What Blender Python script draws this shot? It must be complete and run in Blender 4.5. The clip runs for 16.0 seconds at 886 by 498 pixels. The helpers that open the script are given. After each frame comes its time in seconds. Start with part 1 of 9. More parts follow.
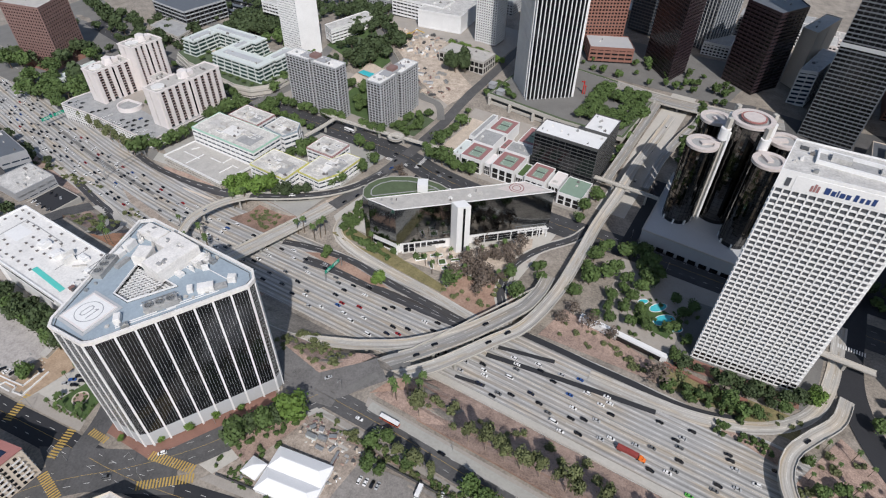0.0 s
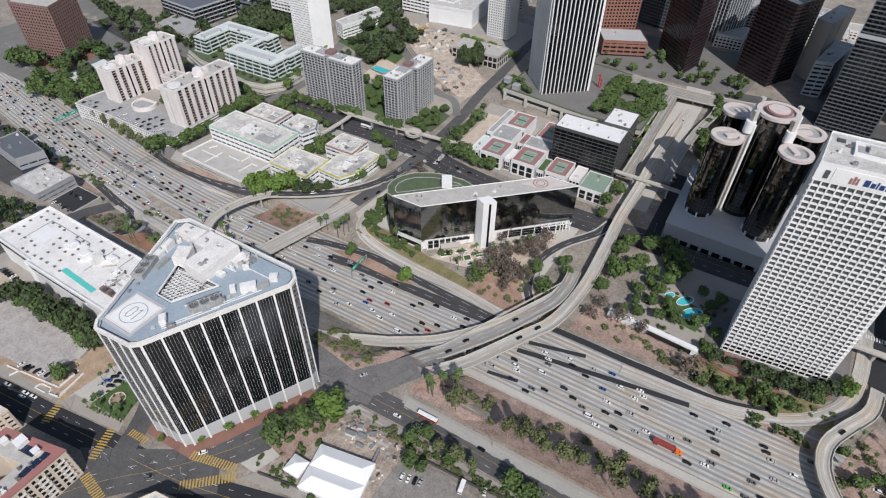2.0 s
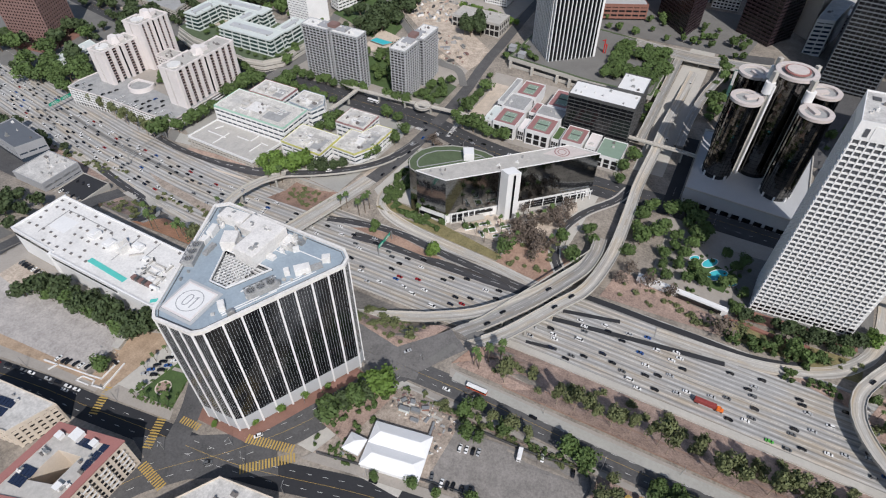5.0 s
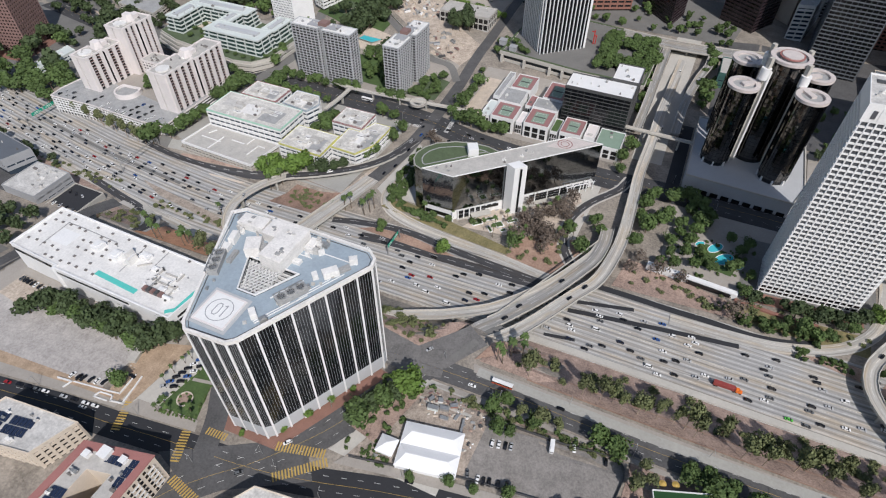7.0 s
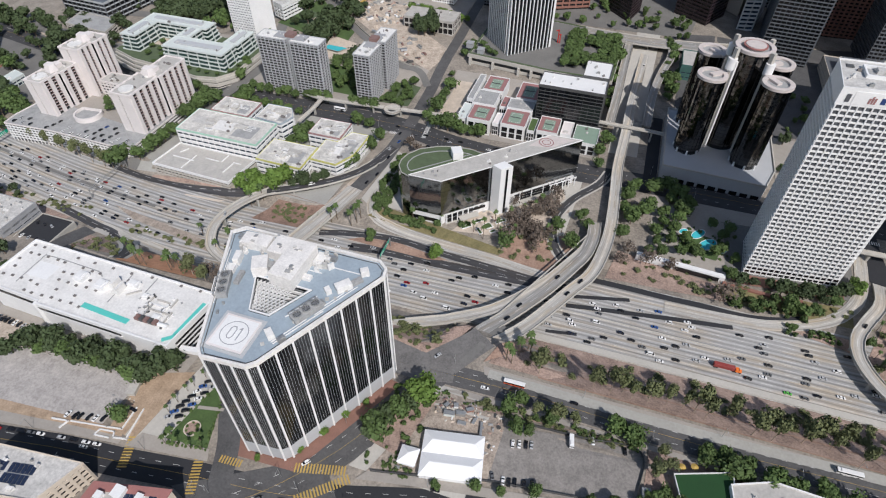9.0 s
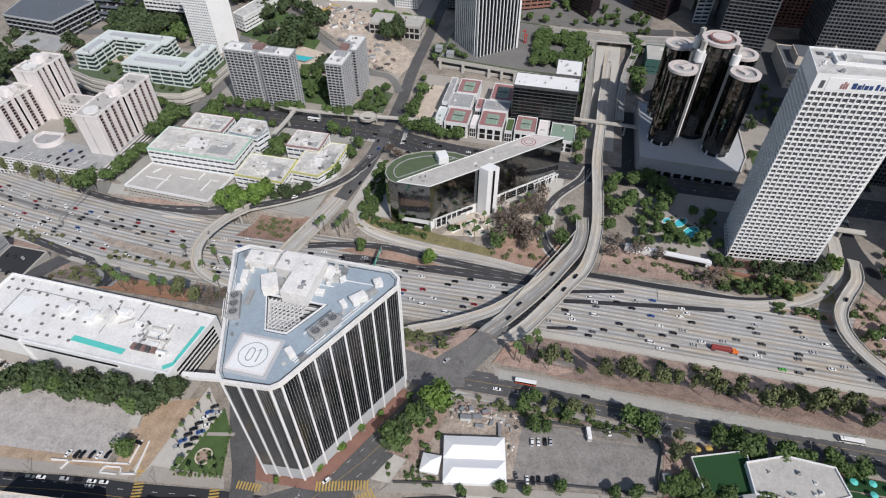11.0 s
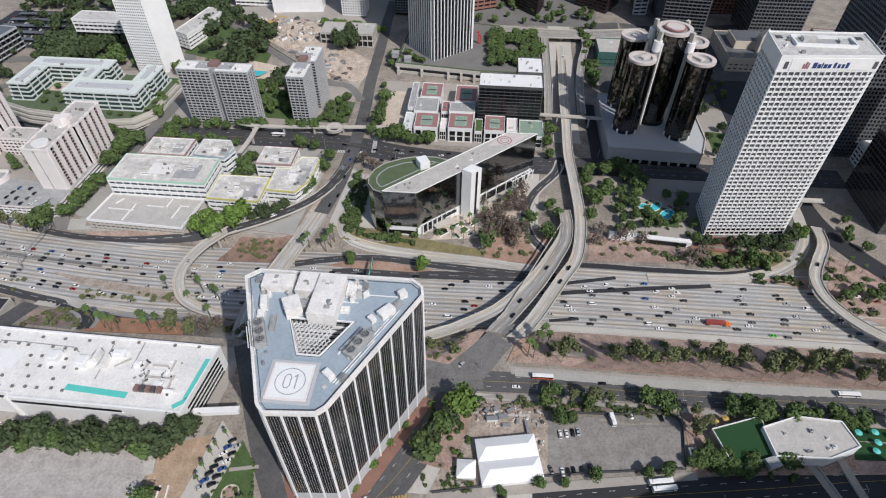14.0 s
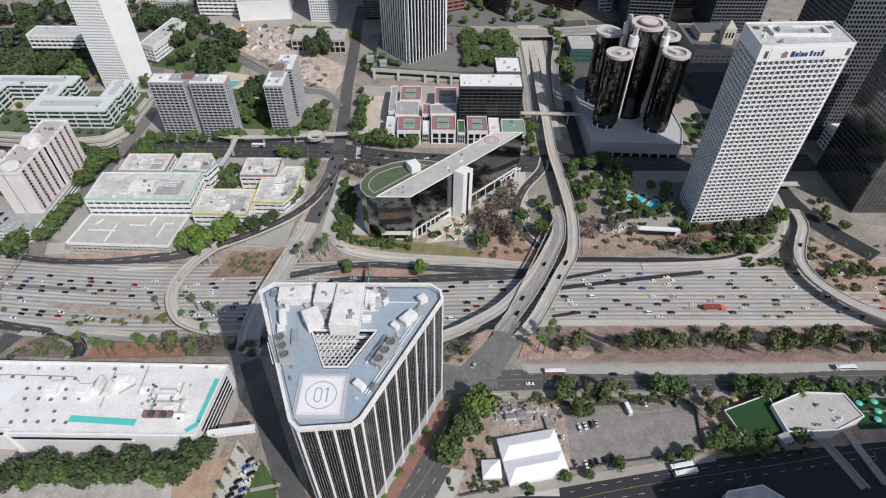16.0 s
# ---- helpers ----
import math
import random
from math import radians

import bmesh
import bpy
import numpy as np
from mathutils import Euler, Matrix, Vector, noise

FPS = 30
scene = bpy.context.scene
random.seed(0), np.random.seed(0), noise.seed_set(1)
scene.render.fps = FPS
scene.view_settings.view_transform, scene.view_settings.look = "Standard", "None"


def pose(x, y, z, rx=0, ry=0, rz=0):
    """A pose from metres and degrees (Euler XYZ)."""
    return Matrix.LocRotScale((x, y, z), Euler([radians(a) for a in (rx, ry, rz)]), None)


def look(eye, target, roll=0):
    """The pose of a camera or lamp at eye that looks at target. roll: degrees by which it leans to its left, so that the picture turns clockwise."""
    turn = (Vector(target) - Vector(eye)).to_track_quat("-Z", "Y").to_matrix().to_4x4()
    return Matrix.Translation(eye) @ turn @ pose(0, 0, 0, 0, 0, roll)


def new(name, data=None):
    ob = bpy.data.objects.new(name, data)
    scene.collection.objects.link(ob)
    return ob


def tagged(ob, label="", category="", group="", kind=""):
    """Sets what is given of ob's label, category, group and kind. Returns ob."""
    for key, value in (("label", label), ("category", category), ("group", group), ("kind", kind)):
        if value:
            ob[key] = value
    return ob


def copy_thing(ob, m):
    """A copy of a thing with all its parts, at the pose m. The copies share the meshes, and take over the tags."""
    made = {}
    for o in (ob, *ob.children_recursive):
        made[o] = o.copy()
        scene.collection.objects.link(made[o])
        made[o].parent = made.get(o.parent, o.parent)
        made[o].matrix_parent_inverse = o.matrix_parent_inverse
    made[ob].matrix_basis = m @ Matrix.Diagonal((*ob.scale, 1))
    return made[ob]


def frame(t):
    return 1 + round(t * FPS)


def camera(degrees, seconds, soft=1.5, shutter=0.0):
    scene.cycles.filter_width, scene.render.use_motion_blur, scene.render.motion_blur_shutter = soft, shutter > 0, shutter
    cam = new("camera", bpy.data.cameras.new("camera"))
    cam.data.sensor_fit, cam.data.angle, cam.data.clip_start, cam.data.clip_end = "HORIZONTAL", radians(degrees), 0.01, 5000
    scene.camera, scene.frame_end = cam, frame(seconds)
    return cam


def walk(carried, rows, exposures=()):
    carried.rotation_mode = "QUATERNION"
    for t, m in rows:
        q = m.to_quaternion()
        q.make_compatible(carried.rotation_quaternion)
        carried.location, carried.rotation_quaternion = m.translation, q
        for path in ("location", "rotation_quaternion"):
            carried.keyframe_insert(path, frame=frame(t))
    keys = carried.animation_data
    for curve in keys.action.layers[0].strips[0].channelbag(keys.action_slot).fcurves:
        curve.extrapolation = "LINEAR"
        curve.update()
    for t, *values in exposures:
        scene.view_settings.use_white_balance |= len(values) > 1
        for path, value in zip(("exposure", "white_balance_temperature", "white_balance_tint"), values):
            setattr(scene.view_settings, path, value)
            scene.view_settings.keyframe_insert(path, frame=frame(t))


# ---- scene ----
cam = camera(75.6, 16.0, 1.15)
METRES, EYE, TILT, LEAN, TURN = 191.8, 286.0, 0.0, 0.0, 30.6
ROWS = [
    (0.0, 0.0, 0.0, 0.0, 0.92, -41.76, -1.03),
    (0.5, -0.0256, 0.0006, 0.0021, 0.82, -41.79, -1.01),
    (1.0, -0.0533, 0.0008, 0.0026, 0.66, -41.79, -0.92),
    (1.5, -0.0819, 0.0008, 0.0028, 0.49, -41.82, -0.8),
    (2.0, -0.1112, 0.0015, 0.0036, 0.28, -42.28, -0.67),
    (2.5, -0.1411, 0.0027, 0.0044, -0.11, -42.81, -0.57),
    (3.0, -0.1717, 0.0038, 0.0048, -0.55, -43.31, -0.51),
    (3.5, -0.2022, 0.0049, 0.0056, -1.06, -43.81, -0.43),
    (4.0, -0.2336, 0.0065, 0.0059, -1.66, -44.3, -0.38),
    (4.5, -0.2653, 0.0087, 0.0061, -2.31, -44.8, -0.33),
    (7.0, -0.4231, 0.0273, 0.0076, -6.31, -45.51, -0.2),
    (7.5, -0.4542, 0.0332, 0.0093, -7.75, -45.45, -0.19),
    (8.0, -0.4862, 0.0385, 0.0089, -9.21, -45.33, -0.19),
    (8.5, -0.5174, 0.0447, 0.0086, -10.67, -45.21, -0.18),
    (9.0, -0.5489, 0.0518, 0.0086, -12.09, -45.1, -0.18),
    (11.5, -0.7003, 0.0998, 0.013, -19.04, -44.69, -0.25),
    (12.0, -0.7302, 0.1117, 0.0137, -20.41, -44.61, -0.27),
    (12.5, -0.7597, 0.124, 0.014, -21.76, -44.56, -0.29),
    (13.0, -0.7885, 0.1369, 0.0136, -23.08, -44.51, -0.29),
    (13.5, -0.8178, 0.1509, 0.0143, -24.38, -44.48, -0.33),
    (14.0, -0.8463, 0.1654, 0.0144, -25.69, -44.45, -0.34),
    (14.5, -0.8746, 0.1802, 0.0141, -26.98, -44.4, -0.37),
    (15.0, -0.9025, 0.1958, 0.0143, -28.2, -44.35, -0.39),
    (15.5, -0.9303, 0.2118, 0.0143, -29.43, -44.29, -0.4),
    (16.0, -0.9577, 0.2285, 0.0144, -30.65, -44.24, -0.42),
]
walk(cam, [(t, pose(0, 0, EYE, TILT, LEAN, TURN) @ pose(METRES * x, METRES * y, METRES * z, 90 + pitch, roll, yaw)) for t, x, y, z, yaw, pitch, roll in ROWS])

# ---- daylight ----
SUN_AZ, SUN_EL = -48.0, 46.0
world = bpy.data.worlds.new("sky")
scene.world = world
world.use_nodes = True
sky = world.node_tree.nodes.new("ShaderNodeTexSky")
sky.sky_type, sky.sun_disc = "NISHITA", False
sky.sun_elevation, sky.sun_rotation = radians(SUN_EL), radians(90 - SUN_AZ)
sky.dust_density = 1.2
world.node_tree.links.new(sky.outputs[0], world.node_tree.nodes["Background"].inputs[0])
world.node_tree.nodes["Background"].inputs[1].default_value = 0.1
sun_data = bpy.data.lights.new("sun", "SUN")
sun_data.energy, sun_data.angle, sun_data.color = 3.7, radians(0.55), (1.0, 0.965, 0.95)
sun = new("sun", sun_data)
sun.matrix_world = look((400 * math.cos(radians(SUN_AZ)), 400 * math.sin(radians(SUN_AZ)), 400 * math.tan(radians(SUN_EL))), (0, 0, 0))
scene.view_settings.exposure = 0.0


# ---- materials ----
def material(name, color, rough=0.8, metal=0.0, vary=0.25, big=30.0, small=1.2, bump=0.0, tint=None, per_object=0.0, spec=0.5):
    """A principled surface with stains at a large scale, grain at a small one and a little variation from piece to piece."""
    m = bpy.data.materials.new(name)
    m.use_nodes = True
    nt = m.node_tree
    bsdf = nt.nodes["Principled BSDF"]
    bsdf.inputs["Roughness"].default_value, bsdf.inputs["Metallic"].default_value = rough, metal
    bsdf.inputs["Specular IOR Level"].default_value = spec
    geo = nt.nodes.new("ShaderNodeNewGeometry")

    def noise_at(size, detail):
        n = nt.nodes.new("ShaderNodeTexNoise")
        n.inputs["Scale"].default_value, n.inputs["Detail"].default_value = 1.0 / size, detail
        n.inputs["Roughness"].default_value = 0.65
        nt.links.new(geo.outputs["Position"], n.inputs["Vector"])
        return n
    a, b = noise_at(big, 4), noise_at(small, 3)
    add = nt.nodes.new("ShaderNodeMath")
    add.operation = "ADD"
    nt.links.new(a.outputs["Fac"], add.inputs[0])
    nt.links.new(b.outputs["Fac"], add.inputs[1])
    last = add
    if per_object:
        info = nt.nodes.new("ShaderNodeObjectInfo")
        mul = nt.nodes.new("ShaderNodeMath")
        mul.operation = "MULTIPLY_ADD"
        mul.inputs[1].default_value = per_object
        nt.links.new(info.outputs["Random"], mul.inputs[0])
        nt.links.new(add.outputs[0], mul.inputs[2])
        last = mul
    ramp = nt.nodes.new("ShaderNodeMapRange")
    ramp.inputs["From Min"].default_value, ramp.inputs["From Max"].default_value = 0.6, 1.4 + per_object
    nt.links.new(last.outputs[0], ramp.inputs["Value"])
    mix = nt.nodes.new("ShaderNodeMix")
    mix.data_type = "RGBA"
    dark = [c * (1 - vary) for c in color]
    lite = [min(1.0, c * (1 + vary)) for c in (tint or color)]
    mix.inputs[6].default_value, mix.inputs[7].default_value = (*dark, 1), (*lite, 1)
    nt.links.new(ramp.outputs[0], mix.inputs[0])
    nt.links.new(mix.outputs[2], bsdf.inputs["Base Color"])
    if bump:
        bp = nt.nodes.new("ShaderNodeBump")
        bp.inputs["Strength"].default_value, bp.inputs["Distance"].default_value = 0.6, bump
        nt.links.new(b.outputs["Fac"], bp.inputs["Height"])
        nt.links.new(bp.outputs[0], bsdf.inputs["Normal"])
    return m


def freeway_surface(name, color, lane=3.65, streak=0.22):
    """Grooved concrete: oil and tyre streaks along the lanes, pale dashed lane lines, slab joints. UV runs in metres along and across."""
    m = material(name, color, 0.85, 0, 0.16, 45, 1.5)
    nt = m.node_tree
    bsdf = nt.nodes["Principled BSDF"]
    base = bsdf.inputs["Base Color"].links[0].from_socket
    uv = nt.nodes.new("ShaderNodeUVMap")
    sep = nt.nodes.new("ShaderNodeSeparateXYZ")
    nt.links.new(uv.outputs[0], sep.inputs[0])

    def math_node(op, a, b=None, c=None):
        n = nt.nodes.new("ShaderNodeMath")
        n.operation = op
        for i, v in enumerate((a, b, c)):
            if v is None:
                continue
            if isinstance(v, (int, float)):
                n.inputs[i].default_value = v
            else:
                nt.links.new(v, n.inputs[i])
        return n.outputs[0]
    across = math_node("FRACT", math_node("DIVIDE", sep.outputs["Y"], lane))
    centre = math_node("ABSOLUTE", math_node("SUBTRACT", across, 0.5))
    oil = math_node("SMOOTH_MIN", 1.0, math_node("MULTIPLY", centre, 2.6), 0.2)
    comb = nt.nodes.new("ShaderNodeCombineXYZ")
    nt.links.new(math_node("MULTIPLY", sep.outputs["X"], 0.012), comb.inputs[0])
    nt.links.new(math_node("MULTIPLY", sep.outputs["Y"], 0.95), comb.inputs[1])
    lines = nt.nodes.new("ShaderNodeTexNoise")
    lines.inputs["Scale"].default_value, lines.inputs["Detail"].default_value = 1.0, 4
    nt.links.new(comb.outputs[0], lines.inputs["Vector"])
    wear = math_node("ADD", math_node("MULTIPLY", oil, streak), math_node("MULTIPLY", lines.outputs["Fac"], 1.5))
    shade = math_node("ADD", wear, 0.16 - streak * 0.4)
    mul = nt.nodes.new("ShaderNodeMix")
    mul.data_type, mul.blend_type = "RGBA", "MULTIPLY"
    mul.inputs[0].default_value = 1.0
    nt.links.new(base, mul.inputs[6])
    nt.links.new(shade, mul.inputs[7])
    slab = nt.nodes.new("ShaderNodeCombineXYZ")
    nt.links.new(math_node("MULTIPLY", sep.outputs["X"], 0.022), slab.inputs[0])
    nt.links.new(math_node("MULTIPLY", sep.outputs["Y"], 0.21), slab.inputs[1])
    warm = nt.nodes.new("ShaderNodeTexNoise")
    warm.inputs["Scale"].default_value, warm.inputs["Detail"].default_value = 1.0, 5
    nt.links.new(slab.outputs[0], warm.inputs["Vector"])
    tan = nt.nodes.new("ShaderNodeMix")
    tan.data_type, tan.blend_type = "RGBA", "MULTIPLY"
    tan.inputs[7].default_value = (1.12, 0.98, 0.80, 1)
    amount = nt.nodes.new("ShaderNodeMapRange")
    amount.inputs["From Min"].default_value, amount.inputs["From Max"].default_value = 0.46, 0.68
    nt.links.new(warm.outputs["Fac"], amount.inputs["Value"])
    nt.links.new(amount.outputs[0], tan.inputs[0])
    nt.links.new(mul.outputs[2], tan.inputs[6])
    edge = math_node("GREATER_THAN", centre, 0.465)
    dash = math_node("LESS_THAN", math_node("FRACT", math_node("DIVIDE", sep.outputs["X"], 14.6)), 0.5)
    paint = math_node("MULTIPLY", math_node("MULTIPLY", edge, dash), 0.55)
    top = nt.nodes.new("ShaderNodeMix")
    top.data_type = "RGBA"
    top.inputs[7].default_value = (0.75, 0.75, 0.72, 1)
    nt.links.new(paint, top.inputs[0])
    nt.links.new(tan.outputs[2], top.inputs[6])
    nt.links.new(top.outputs[2], bsdf.inputs["Base Color"])
    return m


M_GROUND = material("dry_ground", (0.20, 0.175, 0.148), 0.95, 0, 0.45, 16, 1.6, 0.1, (0.29, 0.255, 0.215))
M_DIRT = material("brown_dirt", (0.26, 0.178, 0.145), 0.95, 0, 0.42, 8, 1.0, 0.15, (0.37, 0.27, 0.22))
M_REDDIRT = material("red_dirt", (0.31, 0.18, 0.13), 0.95, 0, 0.35, 10, 1.5, 0.1, (0.36, 0.25, 0.19))
M_ORANGE = material("orange_soil", (0.60, 0.27, 0.135), 0.95, 0, 0.3, 7, 1.2, 0.1, (0.56, 0.30, 0.18))
M_GREYDIRT = material("grey_brown_dirt", (0.25, 0.198, 0.16), 0.95, 0, 0.45, 6, 1.0, 0.15, (0.36, 0.305, 0.255))
M_SAND = material("pale_site_earth", (0.38, 0.305, 0.24), 0.95, 0, 0.42, 8, 1.6, 0.2, (0.47, 0.40, 0.33))
M_DRYGRASS = material("dry_grass", (0.13, 0.125, 0.055), 0.95, 0, 0.4, 9, 1.0, 0.1, (0.22, 0.185, 0.09))
M_LAWN = material("lawn", (0.065, 0.108, 0.034), 0.95, 0, 0.35, 6, 0.8, 0.05)
M_TURF = material("artificial_turf", (0.012, 0.055, 0.014), 0.9, 0, 0.15, 9, 0.6)
M_ASPHALT = material("asphalt", (0.09, 0.088, 0.088), 0.9, 0, 0.4, 14, 1.2, 0.02)
M_JUNCTION = material("dusty_junction_asphalt", (0.155, 0.148, 0.142), 0.9, 0, 0.4, 9, 1.2, 0.02)
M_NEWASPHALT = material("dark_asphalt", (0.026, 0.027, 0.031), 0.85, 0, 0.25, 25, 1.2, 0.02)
M_OLDASPHALT = material("worn_asphalt", (0.17, 0.165, 0.155), 0.9, 0, 0.22, 16, 1.4, 0.02)
M_LOT = material("pale_parking_asphalt", (0.40, 0.372, 0.35), 0.9, 0, 0.38, 8, 1.4, 0.02)
M_STAINEDLOT = material("stained_parking_asphalt", (0.235, 0.217, 0.2), 0.9, 0, 0.42, 6, 1.0, 0.02)
M_CONC = material("concrete", (0.36, 0.35, 0.32), 0.85, 0, 0.16, 20, 1.5)
M_PALECONC = material("pale_concrete", (0.47, 0.445, 0.40), 0.85, 0, 0.14, 20, 1.5)
M_WALK = material("sidewalk", (0.34, 0.31, 0.275), 0.9, 0, 0.15, 12, 1.2)
M_BRICKWALK = material("red_brick_paving", (0.235, 0.125, 0.095), 0.85, 0, 0.2, 9, 0.6)
M_FREEWAY = freeway_surface("freeway_concrete", (0.335, 0.329, 0.318), 3.65, 0.5)
M_GREYDECK = freeway_surface("worn_deck_asphalt", (0.305, 0.296, 0.280), 3.6, 0.12)
M_DECK = freeway_surface("overpass_concrete", (0.44, 0.42, 0.385), 3.7, 0.15)
M_RAMP = freeway_surface("ramp_asphalt", (0.055, 0.055, 0.06), 4.2, 0.05)
M_PAINT = material("road_paint", (0.70, 0.69, 0.66), 0.7, 0, 0.15, 8, 0.5)
M_YELLOW = material("yellow_road_paint", (0.46, 0.31, 0.08), 0.7, 0, 0.25, 8, 0.5)
M_WHITE = material("white_paint", (0.755, 0.75, 0.74), 0.6, 0, 0.09, 12, 1.0)
M_WHITEROOF = material("white_roof_membrane", (0.50, 0.485, 0.46), 0.8, 0, 0.38, 7, 1.3)
M_BRIGHTROOF = material("bright_white_roof", (0.70, 0.685, 0.66), 0.75, 0, 0.2, 11, 1.4)
M_TENT = material("white_tent_fabric", (0.82, 0.82, 0.82), 0.6, 0, 0.04, 10, 1.0)
M_BLUEROOF = material("blue_grey_roof_coating", (0.30, 0.36, 0.41), 0.75, 0, 0.14, 12, 1.5)
M_GREYROOF = material("grey_gravel_roof", (0.33, 0.33, 0.325), 0.9, 0, 0.28, 7, 1.2)
M_BEIGEROOF = material("beige_roof", (0.44, 0.42, 0.39), 0.9, 0, 0.22, 8, 1.5)
M_PINK = material("pink_terracotta_tile", (0.33, 0.145, 0.13), 0.85, 0, 0.15, 8, 0.6)
M_CREAM = material("cream_stucco", (0.60, 0.52, 0.43), 0.85, 0, 0.08, 8, 1.0)
M_PALEPINK = material("pale_pink_concrete", (0.70, 0.65, 0.63), 0.85, 0, 0.1, 12, 1.0)
M_GREYCONC = material("grey_precast", (0.33, 0.335, 0.345), 0.8, 0, 0.1, 12, 1.0)
M_SPANDREL = material("light_grey_spandrel", (0.45, 0.46, 0.47), 0.6, 0, 0.08, 10, 1.0)
M_GREENPANEL = material("pale_green_panel", (0.58, 0.62, 0.595), 0.7, 0, 0.07, 10, 1.0)
M_BRICK = material("red_brick", (0.26, 0.125, 0.095), 0.85, 0, 0.12, 9, 0.8)
M_BROWNSTONE = material("dusky_brown_cladding", (0.22, 0.135, 0.12), 0.8, 0, 0.1, 9, 0.8)
M_DARKGRANITE = material("dark_red_granite", (0.034, 0.022, 0.026), 0.35, 0, 0.15, 9, 0.8)
M_DARKSTEEL = material("dark_grey_cladding", (0.14, 0.15, 0.165), 0.5, 0.2, 0.12, 9, 0.8)
M_GLASS = material("black_glass", (0.008, 0.009, 0.011), 0.12, 0, 0.4, 7, 1.5, per_object=0.2, spec=0.6)
M_SMOKEGLASS = material("smoked_glass", (0.26, 0.275, 0.285), 0.09, 1.0, 0.25, 9, 2.0)
M_BRONZEGLASS = material("bronze_mirror_glass", (0.15, 0.142, 0.132), 0.06, 1.0, 0.35, 9, 2.0)
M_TOWERGLASS = material("shaded_tower_glass", (0.012, 0.014, 0.017), 0.08, 0, 0.4, 7, 1.5, per_object=0.2, spec=0.8)
M_BLUEGLASS = material("blue_window_glass", (0.035, 0.05, 0.07), 0.1, 0, 0.3, 6, 1.2, per_object=0.3, spec=0.7)
M_CAPSTONE = material("pinkish_cap_concrete", (0.56, 0.50, 0.47), 0.8, 0, 0.16, 4, 0.8)
M_PENTHOUSE = material("cream_penthouse_render", (0.70, 0.675, 0.645), 0.8, 0, 0.22, 6, 1.0)
M_VENT = material("brown_grey_vent", (0.20, 0.185, 0.175), 0.7, 0.2, 0.3, 3, 0.5)
M_METAL = material("galvanised_metal", (0.42, 0.42, 0.41), 0.45, 0.6, 0.2, 4, 0.5)
# Dark metal; also colours the solid cores that stand in for shade inside decks.
M_DARKMETALSHADE = material("dark_metal_and_shade", (0.10, 0.10, 0.10), 0.6, 0.3, 0.3, 3, 0.5)
M_TEAL = material("turquoise_paint", (0.10, 0.52, 0.46), 0.6, 0, 0.08, 6, 0.5)
M_SIGNBLUE = material("sign_blue", (0.022, 0.05, 0.16), 0.5, 0, 0.05, 4, 0.5)
M_WATER = material("pool_water", (0.07, 0.50, 0.56), 0.05, 0, 0.08, 6, 0.8)
M_SIGN = material("green_sign_sheeting", (0.0, 0.30, 0.19), 0.5, 0, 0.05, 4, 0.5)
M_CTPINK = material("court_surround_red", (0.30, 0.15, 0.145), 0.85, 0, 0.1, 6, 0.6)
M_CTGREEN = material("court_green", (0.22, 0.30, 0.235), 0.85, 0, 0.1, 6, 0.6)
M_ROOFGREEN = material("planted_roof", (0.085, 0.115, 0.06), 0.95, 0, 0.3, 5, 0.7)
M_RED = material("red_paint", (0.50, 0.03, 0.025), 0.45, 0, 0.1, 5, 0.5)
M_SOLAR = material("solar_panel", (0.02, 0.03, 0.06), 0.15, 0, 0.15, 5, 0.5)
M_BARK = material("bark", (0.16, 0.125, 0.09), 0.95, 0, 0.3, 3, 0.3)
M_PALEBARK = material("pale_bark", (0.36, 0.29, 0.22), 0.9, 0, 0.25, 3, 0.3)
LEAF = {
    "dark": material("dark_leaves", (0.050, 0.075, 0.028), 0.8, 0, 0.45, 6, 0.9, per_object=0.5),
    "mid": material("green_leaves", (0.078, 0.124, 0.034), 0.8, 0, 0.45, 6, 0.9, per_object=0.5),
    "bright": material("bright_leaves", (0.115, 0.19, 0.035), 0.75, 0, 0.4, 6, 0.9, per_object=0.4),
    "olive": material("olive_leaves", (0.125, 0.142, 0.06), 0.85, 0, 0.45, 6, 0.9, per_object=0.5),
    "bare": material("dry_twigs", (0.14, 0.11, 0.088), 0.95, 0, 0.35, 5, 0.9, per_object=0.4),
}
M_SCHOOLROOF = material("stained_beige_roof", (0.50, 0.475, 0.435), 0.9, 0, 0.45, 7, 1.1, 0, (0.58, 0.56, 0.52))
M_LIME = material("lime_yellow_paint", (0.52, 0.50, 0.12), 0.7, 0, 0.1, 6, 0.6)
M_AVENUE = material("avenue_asphalt", (0.05, 0.05, 0.053), 0.9, 0, 0.4, 12, 1.2, 0.02)
M_GREYGLASS = material("grey_window_glass", (0.085, 0.09, 0.10), 0.15, 0, 0.35, 5, 1.2, per_object=0.3, spec=0.6)
M_MINT = material("mint_green_paint", (0.34, 0.58, 0.45), 0.7, 0, 0.1, 6, 0.6)
M_EARTH = material("dark_reddish_earth", (0.175, 0.115, 0.09), 0.95, 0, 0.4, 8, 1.2, 0.1, (0.26, 0.17, 0.13))
M_TAN = material("tan_bare_soil", (0.33, 0.235, 0.155), 0.95, 0, 0.3, 6, 1.0, 0.1, (0.40, 0.30, 0.215))
M_PLAZATILE = material("pale_plaza_tile", (0.52, 0.44, 0.36), 0.85, 0, 0.3, 5, 0.9)
M_TEALGLASS = material("dark_green_glass", (0.03, 0.062, 0.055), 0.12, 0, 0.5, 5, 1.5, per_object=0.3, spec=0.7)
M_TEALCLAD = material("dark_teal_cladding", (0.05, 0.125, 0.11), 0.6, 0, 0.2, 8, 0.8)
